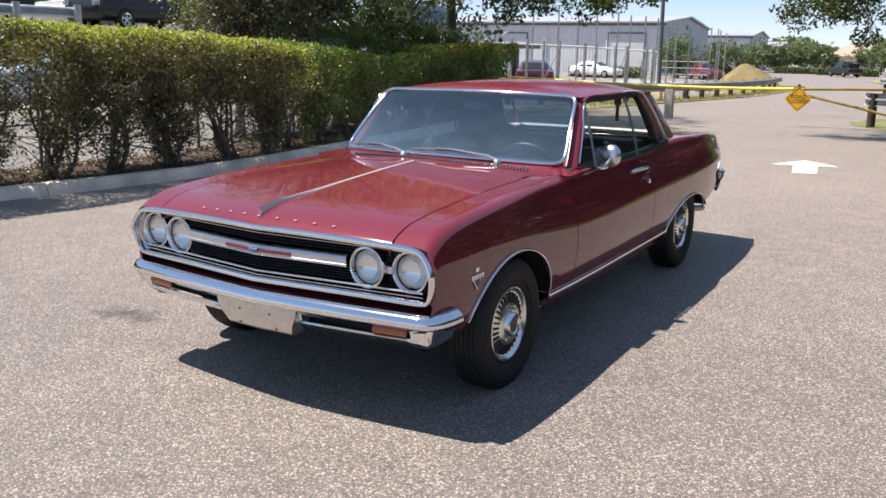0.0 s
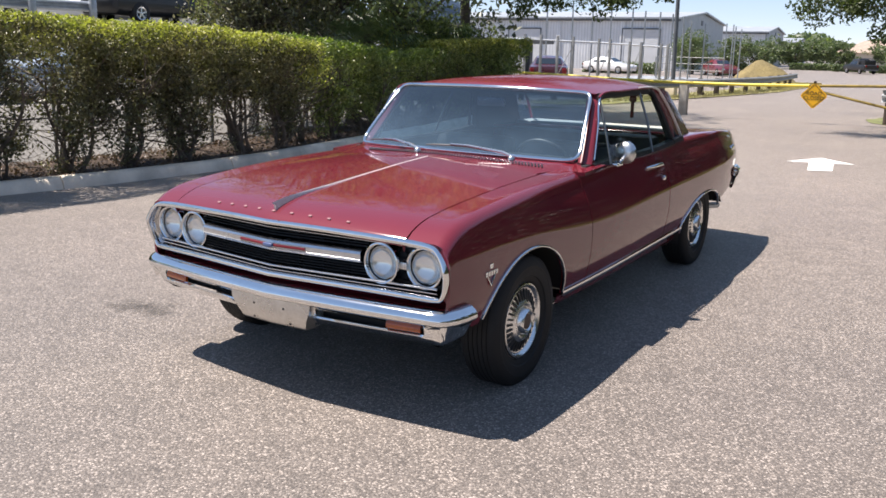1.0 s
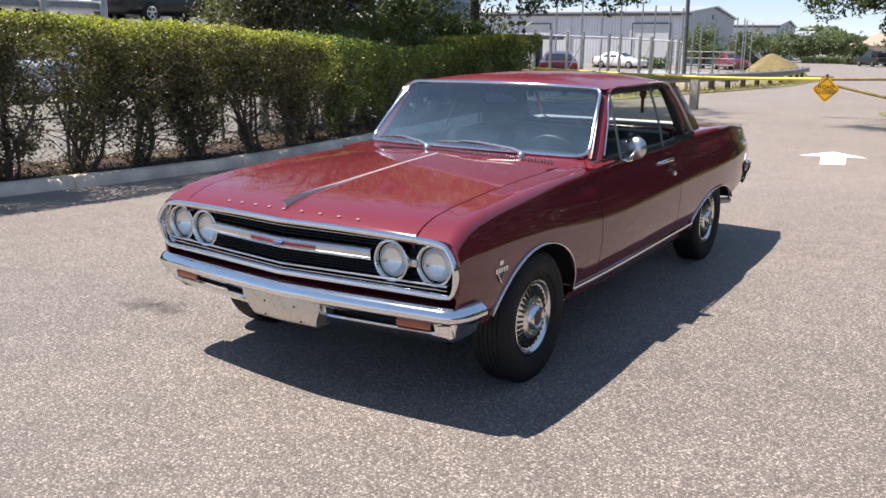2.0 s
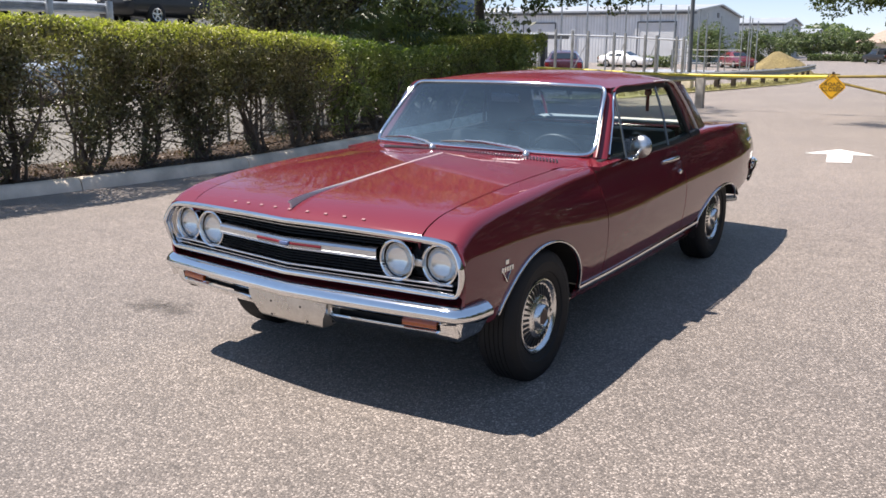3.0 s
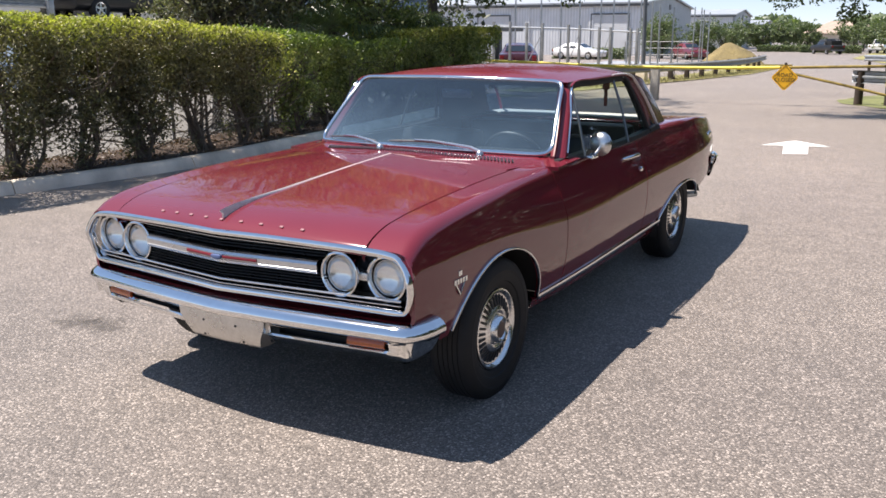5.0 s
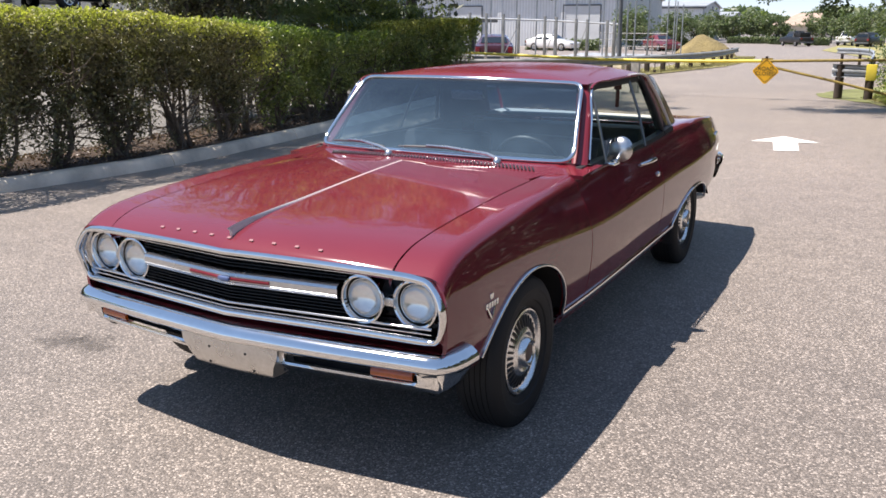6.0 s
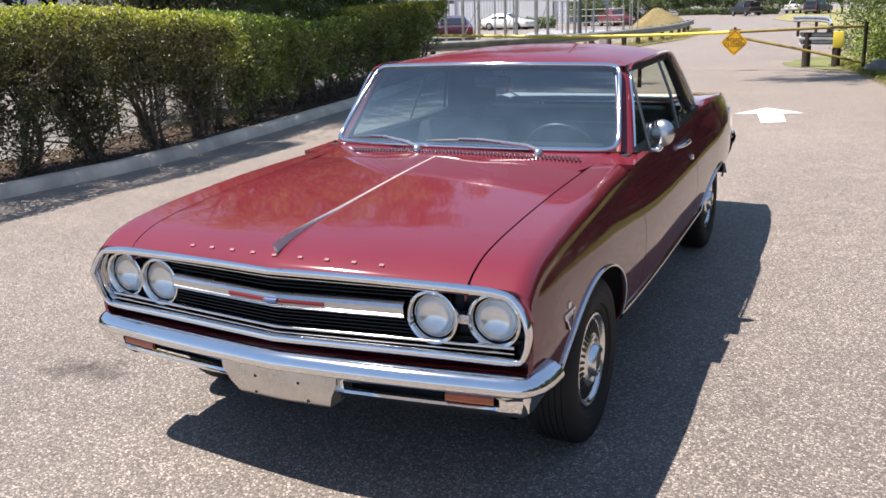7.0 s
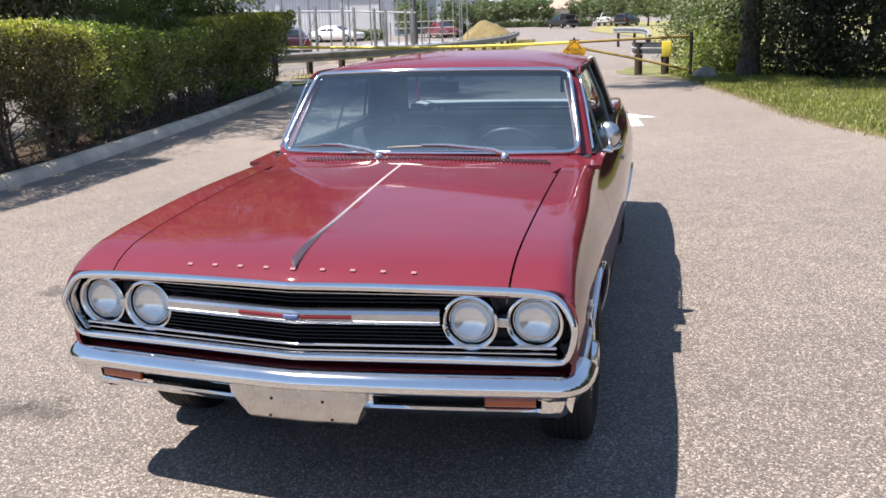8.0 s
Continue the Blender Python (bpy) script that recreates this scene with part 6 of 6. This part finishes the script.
# unseen trees, undergrowth and turf added on the open side; the doors mirror them
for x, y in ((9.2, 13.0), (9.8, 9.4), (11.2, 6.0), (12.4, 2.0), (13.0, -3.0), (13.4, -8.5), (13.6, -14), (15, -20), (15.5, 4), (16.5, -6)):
    tree("unseen roadside tree, added for the doors to mirror", x, y, 0.0, 1.6, 0.2, (0, 0, 3.4, 2.4, 2.8, 2.8), 34, 9000, 0.24, DARK_LEAF, rng)
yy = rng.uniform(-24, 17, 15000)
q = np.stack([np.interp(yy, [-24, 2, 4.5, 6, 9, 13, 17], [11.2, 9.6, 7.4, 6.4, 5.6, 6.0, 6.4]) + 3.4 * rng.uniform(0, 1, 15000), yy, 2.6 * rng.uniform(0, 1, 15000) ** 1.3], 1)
tagged(scatter("undergrowth", q, 0.30, rng, DARK_LEAF), "unseen dark undergrowth, added for the doors to mirror", "undergrowth", kind="stuff")
sheet("verge_open_side", [(10.2, -30, 60, -30), (9.9, -12, 60, -12), (9.7, -4, 60, -4), (9.4, 3.4, 60, 3.4)], DRY_TURF, 0.016, "unseen dry grass beyond the asphalt, added for the doors to mirror", "grass", columns=8, rough=0.02)


# ---- vehicles in the distance ----
KINDS = {
    # stations: y, half width, bottom, belt, roof, roof half width
    "suv": [(-2.3, 0.72, 0.45, 0.72, 0.72, 0.6), (-2.2, 0.88, 0.32, 0.95, 0.95, 0.7), (-1.2, 0.93, 0.28, 1.08, 1.08, 0.75), (-0.95, 0.93, 0.28, 1.10, 1.14, 0.72), (-0.35, 0.94, 0.28, 1.10, 1.66, 0.62), (0.6, 0.94, 0.28, 1.10, 1.74, 0.62), (1.7, 0.94, 0.28, 1.12, 1.72, 0.62), (2.15, 0.92, 0.32, 1.12, 1.60, 0.62), (2.32, 0.86, 0.40, 1.05, 1.10, 0.7), (2.36, 0.78, 0.48, 0.8, 0.8, 0.7)],
    "sedan": [(-2.3, 0.70, 0.42, 0.62, 0.62, 0.6), (-2.2, 0.85, 0.26, 0.76, 0.76, 0.7), (-1.2, 0.90, 0.22, 0.92, 0.92, 0.72), (-0.85, 0.90, 0.22, 0.94, 0.98, 0.68), (-0.1, 0.90, 0.22, 0.95, 1.38, 0.56), (0.7, 0.90, 0.22, 0.96, 1.43, 0.56), (1.3, 0.90, 0.22, 0.97, 1.34, 0.56), (1.85, 0.88, 0.26, 0.99, 1.02, 0.66), (2.25, 0.84, 0.34, 0.96, 0.96, 0.7), (2.33, 0.74, 0.46, 0.7, 0.7, 0.66)],
    "pickup": [(-2.7, 0.76, 0.5, 0.8, 0.8, 0.66), (-2.6, 0.92, 0.42, 1.0, 1.0, 0.75), (-1.6, 0.96, 0.38, 1.12, 1.12, 0.78), (-1.35, 0.96, 0.38, 1.14, 1.18, 0.72), (-0.75, 0.97, 0.38, 1.14, 1.78, 0.64), (0.2, 0.97, 0.38, 1.14, 1.84, 0.64), (0.75, 0.97, 0.38, 1.14, 1.78, 0.64), (0.95, 0.97, 0.38, 1.14, 1.14, 0.84), (2.6, 0.96, 0.42, 1.14, 1.14, 0.84), (2.72, 0.90, 0.5, 1.0, 1.0, 0.8)],
}


def vehicle(label, kind, paint, x, y, z, turn, rack=False):
    t = thing({"suv": "suv", "sedan": "parked_car", "pickup": "pickup_truck"}[kind], label, {"suv": "SUV", "sedan": "car", "pickup": "pickup"}[kind], at=(x, y, z), turn=turn)
    st = KINDS[kind]
    ys = [s[0] for s in st]
    fs = [(lambda yy, k=k: float(np.interp(yy, ys, [s[k] for s in st]))) for k in range(6)]
    rows = []
    grid = sorted(set(steps(ys[0], ys[-1], 40) + ys))
    for yy in grid:
        w, zb, zt, zr, rw = (fs[k](yy) for k in range(1, 6))
        half = [(0, zb), (w * 0.85, zb), (w * 0.97, zb + 0.10), (w, zb + 0.3 * (zt - zb)), (w * 0.985, zt - 0.06), (w * 0.95, zt), (rw + 0.03, zr - 0.06 * (zr > zt + 0.1)), (rw - 0.05, zr), (0, zr + 0.02)]
        rows.append([Vector((a, yy, b)) for a, b in half] + [Vector((-a, yy, b)) for a, b in half[-2:0:-1]])
    part("body", loft(rows, closed=True, cap=True), paint, t, sharp=55)
    cab = [s for s in st if s[4] > s[3] + 0.2]
    y0, y1 = cab[0][0], cab[-1][0]
    for s in (1, -1):
        for a, b in ((y0 + 0.02, (y0 + y1) / 2 - 0.06), ((y0 + y1) / 2 + 0.02, y1 - 0.05)):
            r = []
            for yy in steps(a, b, 4):
                w, zt, zr, rw = fs[1](yy), fs[3](yy), fs[4](yy), fs[5](yy)
                p, q = Vector((s * (w * 0.95 + 0.006), yy, zt + 0.03)), Vector((s * (rw + 0.036), yy, zr - 0.10))
                r.append([p, p.lerp(q, 0.5), q])
            part("side_window", loft(r), DARK_GLASS, t, smooth=False)
    for sgn, yy, i in ((-1, y0, -1), (1, y1, 1)):
        k = [s[0] for s in st].index(cab[0][0] if sgn < 0 else cab[-1][0])
        lo, hi = st[k - 1] if sgn < 0 else st[k + 1], st[k]
        r = []
        for f in (0.12, 0.5, 0.9):
            yv, zv, wv = lo[0] + (hi[0] - lo[0]) * f, lo[4] + (hi[4] - lo[4]) * f, lo[5] + (hi[5] - lo[5]) * f
            r.append([Vector((xx * wv * 0.92, yv + sgn * 0.012, zv + 0.022)) for xx in (-1, -0.5, 0, 0.5, 1)])
        part("windscreen" if sgn < 0 else "rear_window", loft(r), DARK_GLASS, t, smooth=False)
    L = ys[-1] - ys[0]
    for wy in (ys[0] + L * 0.2, ys[-1] - L * 0.2):
        for s in (1, -1):
            w = part("wheel", lathe([(-0.11, 0.20), (-0.11, 0.31), (-0.09, 0.34), (0.09, 0.34), (0.11, 0.31), (0.11, 0.20)], 24), RUBBER, t)
            w.matrix_basis = pose(s * (fs[1](wy) - 0.10), wy, 0.34, 0, 0, 0 if s > 0 else 180)
            spokes = [lathe([(0.10, 0.205), (0.112, 0.20), (0.10, 0.17), (0.08, 0.16)], 24), lathe([(0.105, 0.05), (0.11, 0.0)], 12)]
            for k in range(5):
                spokes.append(add_box(bmesh.new(), (0.085, -0.028, 0.02), (0.106, 0.028, 0.18), 0.0, pose(0, 0, 0, k * 72, 0, 0)))
            part("rim", join(*spokes), SATIN, w)
    for s in (1, -1):
        part("headlight", box((s * 0.66 - 0.14, ys[0] - 0.02, fs[3](ys[1]) - 0.22), (s * 0.66 + 0.14, ys[0] + 0.12, fs[3](ys[1]) - 0.08), 0.02), SATIN, t)
        part("tail_light", box((s * 0.72 - 0.10, ys[-1] - 0.10, fs[3](ys[-2]) - 0.30), (s * 0.72 + 0.10, ys[-1] + 0.01, fs[3](ys[-2]) - 0.06), 0.02), TAIL_RED, t)
    part("bumper", box((-0.86, ys[-1] - 0.06, 0.40), (0.86, ys[-1] + 0.07, 0.58), 0.03), TRIM_DARK, t)
    if rack:
        for yy in (1.0, 2.4):
            part("rack_hoop", tube([(-0.86, yy, 1.1), (-0.84, yy, 1.86), (0.84, yy, 1.86), (0.86, yy, 1.1)], 0.04, 8), BLACK, t)
        part("rack_load", box((-0.70, 0.9, 1.1), (0.70, 2.3, 1.7), 0.08), BLACK, t)
    return t


vehicle("dark maroon car parked behind the steel posts", "sedan", CAR_MAROON, -15.6, 34.5, fall(34.5), 205)
vehicle("white car parked in front of the warehouse", "sedan", CAR_WHITE, -27.0, 70.6, fall(70.6), 80)
vehicle("bright red car parked beside the dirt mound", "sedan", CAR_RED, -18.9, 76.3, fall(76.3), 38)
vehicle("black pickup with a loaded rack on the far road", "pickup", CAR_BLACK, -13.0, 119, fall(119), 215, rack=True)
vehicle("white pickup parked on the far grass", "pickup", CAR_WHITE, -7.2, 124, fall(124) + 0.03, 170)
vehicle("black SUV parked on the far grass", "suv", CAR_BLACK, -4.25, 116, fall(116) + 0.03, 160)
# two-level parking beyond the hedge: a lower lot on the ground and a deck on columns
DECK = 2.06
vehicle("pale blue car parked on the lower lot", "sedan", CAR_BLUE, -18.4, 29.2, 0, 4)
vehicle("white car parked on the lower lot", "sedan", CAR_WHITE, -18.9, 16.0, 0, 4)
vehicle("pale blue car parked on the lower lot", "sedan", CAR_BLUE, -18.7, 10.4, 0, 3)
vehicle("charcoal SUV parked on the lower lot", "suv", CAR_GREY, -18.8, 21.6, 0, 2)
vehicle("white car parked on the lower lot", "sedan", CAR_WHITE, -18.9, 4.6, 0, 2)
vehicle("charcoal SUV on the raised parking deck", "suv", CAR_GREY, -21.6, 33.4, DECK, 3)
vehicle("white car on the raised parking deck", "sedan", CAR_WHITE, -23.8, 16.2, DECK, 20)
vehicle("black SUV on the raised parking deck", "suv", CAR_BLACK, -21.3, 16.4, DECK, 2)
vehicle("black pickup on the raised parking deck", "pickup", CAR_BLACK, -22.0, 9.8, DECK, 2)
vehicle("charcoal SUV on the raised parking deck", "suv", CAR_GREY, -21.5, 24.2, DECK, 5)

deck = thing("parking_deck", "raised concrete parking deck on columns with a steel barrier", "parking deck")
part("slab", box((-36, -6, DECK - 0.26), (-19.9, 44, DECK), 0.02), DECK_GREY, deck)
for y in steps(-4, 42, 8):
    for x in (-20.5, -28.0, -35.0):
        part("column", box((x - 0.17, y - 0.17, -0.1), (x + 0.17, y + 0.17, DECK - 0.255), 0.02), DECK_GREY, deck)
part("back_wall", box((-36.25, -6, -0.2), (-36.0, 44, DECK + 0.9), 0.02), CONCRETE, deck)
for k in range(9):
    y = 13.0 - 1.905 * k
    part("barrier_post", box((-19.96, y - 0.09, DECK), (-19.84, y + 0.09, DECK + 0.66), 0.01), GALV, deck)
part("barrier_beam", w_beam([Vector((-20.06, -3.0, DECK + 0.45)), Vector((-20.06, 5, DECK + 0.45)), Vector((-20.06, 13.2, DECK + 0.45))], 0.30), GALV, deck)
rng = np.random.default_rng(41)
q = np.stack([rng.uniform(-48, -38, 12000), rng.uniform(-25, 75, 12000), 0.3 + 9.0 * rng.uniform(0, 1, 12000) ** 1.2], 1)
tagged(scatter("woodland", q, 0.75, rng, DARK_LEAF), "woodland beyond the parking deck, shade put into its colour", "woods", kind="stuff")

# ---- steel yard: braced posts, rails and tall thin poles ----
yard = thing("steel_post_frame", "galvanised steel post frame with a top rail in the yard", "post frame", at=(0, 30, 0))
base = fall(30)
for x, zt in ((-14.6, 2.08), (-13.85, 2.06), (-13.09, 2.02), (-12.4, 2.0), (-11.27, 1.93), (-10.8, 1.91), (-9.97, 1.83), (-9.51, 1.81), (-8.71, 1.78), (-8.44, 1.76)):
    part("post", box((x - 0.046, -0.046, base), (x + 0.046, 0.046, zt + 0.06), 0.006), GALV_OLD, yard)
part("top_rail", tube([(-15.5, 0, 1.96), (-11.2, 0, 1.84), (-8.3, 0, 1.69)], 0.035, 8), GALV, yard)
part("low_rail", tube([(-15.5, 0, 0.42), (-8.3, 0, 0.50)], 0.03, 8), GALV, yard)
for a, b in ((-13.09, -12.4), (-11.27, -10.8), (-9.97, -9.51)):
    part("brace", tube([(a, 0, 0.4), (b, 0, 1.7)], 0.016, 6), GALV, yard)
part("kerb_block", box((-15.6, -0.25, base - 0.05), (-8.0, 0.2, base + 0.42), 0.03), CONCRETE, yard)
for k, (x, zt) in enumerate(((-16.05, 3.9), (-14.74, 3.75), (-13.74, 3.54), (-12.83, 3.6), (-11.82, 3.42), (-11.23, 3.27), (-10.55, 3.22), (-9.98, 3.14), (-9.47, 3.02), (-9.13, 2.85), (-8.53, 2.73))):
    p = thing("steel_pole", "tall thin galvanised steel pole standing in the yard", "pole", "yard poles", at=(x, 35, fall(35)))
    part("pole", tube([(0, 0, -0.1), (0.01, 0, zt + 0.2)], 0.036, 8), GALV, p)
    part("pole_foot", tube([(0, 0, -0.1), (0, 0, 0.12)], 0.10, 10), CONCRETE, p)
for x, zt in ((-11.62, 3.18), (-11.22, 3.12), (-11.08, 3.02), (-10.74, 2.86)):
    p = thing("steel_pole", "tall thin galvanised steel pole standing in the yard", "pole", "yard poles", at=(x, 50, fall(50)))
    part("pole", tube([(0, 0, -0.1), (0, 0, zt + 0.33)], 0.034, 8), GALV, p)
    part("pole_foot", tube([(0, 0, -0.1), (0, 0, 0.12)], 0.10, 10), CONCRETE, p)
lp = thing("light_pole", "dark tapering light pole in the yard", "light pole", at=(-9.6, 34.5, fall(34.5)))
part("shaft", tube([(0, 0, -0.1), (-0.05, 0, 4.0), (-0.1, 0, 8.5)], [0.10, 0.085, 0.06], 12), TRIM_DARK, lp)
part("lamp_head", box((-0.5, -0.12, 8.45), (0.25, 0.12, 8.58), 0.03), TRIM_DARK, lp)
# pipe racks and rubble low in the yard
rack = thing("pipe_rack", "low rack of galvanised pipes in the yard", "pipe rack", at=(0, 44, fall(44)))
for k in range(9):
    y = -1.2 + 0.3 * k
    part("pipe", tube([(-15.0, y, 0.35 + 0.02 * (k % 3)), (-9.6, y + 0.2, 0.32)], 0.05, 8), GALV, rack)
for x in (-14.6, -12.4, -10.2):
    part("bearer", box((x - 0.08, -1.5, -0.1), (x + 0.08, 1.6, 0.29), 0.01), POST_GREY, rack)
for x in (-14.2, -13.2, -12.2, -11.2, -10.4):
    part("upright", tube([(x, 1.4, 0), (x, 1.4, 1.5)], 0.025, 6), GALV_OLD, rack)
for z in (0.8, 1.15, 1.5):
    part("cross_rail", tube([(-14.2, 1.4, z), (-10.4, 1.4, z)], 0.02, 6), GALV_OLD, rack)

# dirt mound
rows = []
for u in steps(0, 1, 26):
    r = []
    for a in steps(0, 2 * math.pi, 40):
        rr = u * (1 + 0.10 * noise.noise((math.cos(a) * 1.5, math.sin(a) * 1.5, 4)))
        hz = 1.48 * max(0.0, 1 - u ** 1.6) ** 1.1 * (1 + 0.10 * noise.noise((u * 2 * math.cos(a), u * 2 * math.sin(a), 9)))
        r.append((2.2 * rr * math.cos(a), 2.4 * rr * math.sin(a), hz + 0.07 * noise.noise((u * 6 * math.cos(a), u * 6 * math.sin(a), 1)) * (u < 0.97) - 0.03))
    rows.append(r)
mound = tagged(part("dirt_mound", loft(rows), SAND, at=(-11.4, 59, fall(59))), "heap of yellowish fill dirt behind the guard rail", "dirt mound")

# ---- warehouses ----
def warehouse(label, x0, y0, length, depth, eave, ridge, turn, doors):
    """Front corner at (x0, y0); the long wall runs to -x, the gable end goes away along +y."""
    t = thing("warehouse", label, "warehouse", at=(x0, y0, fall(y0)), turn=turn)
    part("long_wall", box((-length, 0, -0.3), (-0.002, 0.25, eave)), WALL_WHITE, t, "white profiled sheet wall", smooth=False)
    part("far_wall", box((-length, depth - 0.25, -0.3), (0, depth, eave)), WALL_WHITE, t, smooth=False)
    for x in (0.0, -length - 0.25):
        bm = bmesh.new()
        prof = [(0, -0.3), (depth, -0.3), (depth, eave), (depth / 2, ridge), (0, eave)]
        a, b = [bm.verts.new((x, y, z)) for y, z in prof], [bm.verts.new((x + 0.25, y, z)) for y, z in prof]
        bm.faces.new(a[::-1])
        bm.faces.new(b)
        for i in range(5):
            j = (i + 1) % 5
            bm.faces.new((a[i], a[j], b[j], b[i]))
        part("gable_wall", bm, WALL_GREY, t, "grey profiled sheet gable", smooth=False)
    for s in (0, 1):
        ya, yb = (-0.4, depth / 2) if s == 0 else (depth + 0.4, depth / 2)
        bm = loft([[Vector((x, ya, eave - 0.02)), Vector((x, yb, ridge + 0.12)), Vector((x, yb, ridge + 0.30)), Vector((x, ya, eave + 0.16))] for x in (-length - 0.7, 0.6)], closed=True, cap=True)
        part("roof", bm, ROOF_METAL, t, smooth=False)
    part("eave_trim", box((-length - 0.5, -0.30, eave - 0.28), (0.55, -0.02, eave + 0.02), 0.02), TRIM_DARK, t, "dark gutter")
    for a, b, h in doors:
        d = part("roller_door", box((a, -0.10, -0.25), (b, -0.003, h)), ROLL_DOOR, t, "closed roller door", smooth=False)
        for x in (a - 0.12, b):
            part("door_jamb", box((x, -0.16, -0.25), (x + 0.12, -0.002, h + 0.12)), TRIM_DARK, d, smooth=False)
        part("door_head", box((a, -0.16, h), (b, -0.002, h + 0.14)), TRIM_DARK, d, smooth=False)
    for x in steps(-length + 2, -6, 7):
        part("wall_pilaster", box((x - 0.25, -0.14, -0.3), (x + 0.25, -0.002, eave - 0.3)), WALL_WHITE, t, smooth=False)
    part("wall_vent", box((0.252, depth * 0.45, eave - 0.4), (0.32, depth * 0.45 + 1.0, eave + 0.2)), TRIM_DARK, t, smooth=False)


warehouse("long white and grey metal warehouse with roller doors", -29.3, 95, 62, 29, 5.75, 6.75, 5.5, [(-20.0, -16.0, 4.5), (-5.9, -1.7, 4.55), (-34, -30, 4.5)])
warehouse("smaller grey metal warehouse behind the first", -31.9, 150, 40, 22, 5.6, 6.5, 5, [(-20, -16, 4)])
warehouse("low grey metal warehouse far away", -35.0, 190, 40, 22, 4.4, 5.2, 5, [(-20, -16, 3)])

# far house
house = thing("house", "low cream stucco house with a brown hip roof far off", "house", at=(-17.6, 172, fall(170)))
part("walls", box((-6, 0, -0.3), (6, 8, 2.6), 0.05), STUCCO, house)
bm = bmesh.new()
b = [bm.verts.new(q) for q in ((-6.8, -0.8, 2.6), (6.8, -0.8, 2.6), (6.8, 8.8, 2.6), (-6.8, 8.8, 2.6))]
r = [bm.verts.new(q) for q in ((-2.5, 4, 4.8), (2.5, 4, 4.8))]
bm.faces.new((b[0], b[1], r[1], r[0]))
bm.faces.new((b[1], b[2], r[1]))
bm.faces.new((b[2], b[3], r[0], r[1]))
bm.faces.new((b[3], b[0], r[0]))
bm.faces.new(b[::-1])
part("roof", bm, TILE_ROOF, house, smooth=False)
for x in (-4, 0.5, 3.6):
    part("window", box((x - 0.6, -0.05, 0.9), (x + 0.6, 0.02, 2.1), 0.02), DARK_GLASS, house)


# ---- far trees and low hedges ----
rng = np.random.default_rng(41)
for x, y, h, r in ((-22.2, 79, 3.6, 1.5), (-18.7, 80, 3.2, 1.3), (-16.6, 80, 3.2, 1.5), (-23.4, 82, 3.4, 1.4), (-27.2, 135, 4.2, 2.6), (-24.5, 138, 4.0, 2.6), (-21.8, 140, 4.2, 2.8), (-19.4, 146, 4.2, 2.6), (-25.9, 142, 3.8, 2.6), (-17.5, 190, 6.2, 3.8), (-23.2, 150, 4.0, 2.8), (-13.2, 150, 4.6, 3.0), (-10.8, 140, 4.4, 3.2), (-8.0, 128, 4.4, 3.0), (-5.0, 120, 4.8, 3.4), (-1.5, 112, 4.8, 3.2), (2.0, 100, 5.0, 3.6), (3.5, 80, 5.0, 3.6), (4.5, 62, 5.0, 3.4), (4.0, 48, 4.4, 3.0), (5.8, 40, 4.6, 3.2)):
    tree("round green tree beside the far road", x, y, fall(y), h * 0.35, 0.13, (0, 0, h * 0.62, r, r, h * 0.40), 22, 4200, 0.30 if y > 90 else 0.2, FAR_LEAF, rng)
for x, y, w in ((-27.0, 73, 7.0), (-19.5, 82, 3.0), (-21, 132, 6.0), (-15.5, 128, 4.0), (-11, 124, 3.0)):
    n = 2600
    h = thing("low_hedge", "low clipped green hedge in the distance", "hedge", "far hedges", at=(x, y, fall(y)))
    q = np.stack([rng.uniform(-w / 2, w / 2, n), rng.uniform(-0.5, 0.5, n), rng.uniform(0.0, 0.95, n) + rng.normal(0, 0.05, n)], 1)
    scatter("foliage", q, 0.28, rng, FAR_LEAF, h)
    part("branchwork", join(*[tube([(a, 0, 0), (a, 0, 0.7)], 0.03, 5) for a in steps(-w / 2 + 0.3, w / 2 - 0.3, 6)]), BARK, h)
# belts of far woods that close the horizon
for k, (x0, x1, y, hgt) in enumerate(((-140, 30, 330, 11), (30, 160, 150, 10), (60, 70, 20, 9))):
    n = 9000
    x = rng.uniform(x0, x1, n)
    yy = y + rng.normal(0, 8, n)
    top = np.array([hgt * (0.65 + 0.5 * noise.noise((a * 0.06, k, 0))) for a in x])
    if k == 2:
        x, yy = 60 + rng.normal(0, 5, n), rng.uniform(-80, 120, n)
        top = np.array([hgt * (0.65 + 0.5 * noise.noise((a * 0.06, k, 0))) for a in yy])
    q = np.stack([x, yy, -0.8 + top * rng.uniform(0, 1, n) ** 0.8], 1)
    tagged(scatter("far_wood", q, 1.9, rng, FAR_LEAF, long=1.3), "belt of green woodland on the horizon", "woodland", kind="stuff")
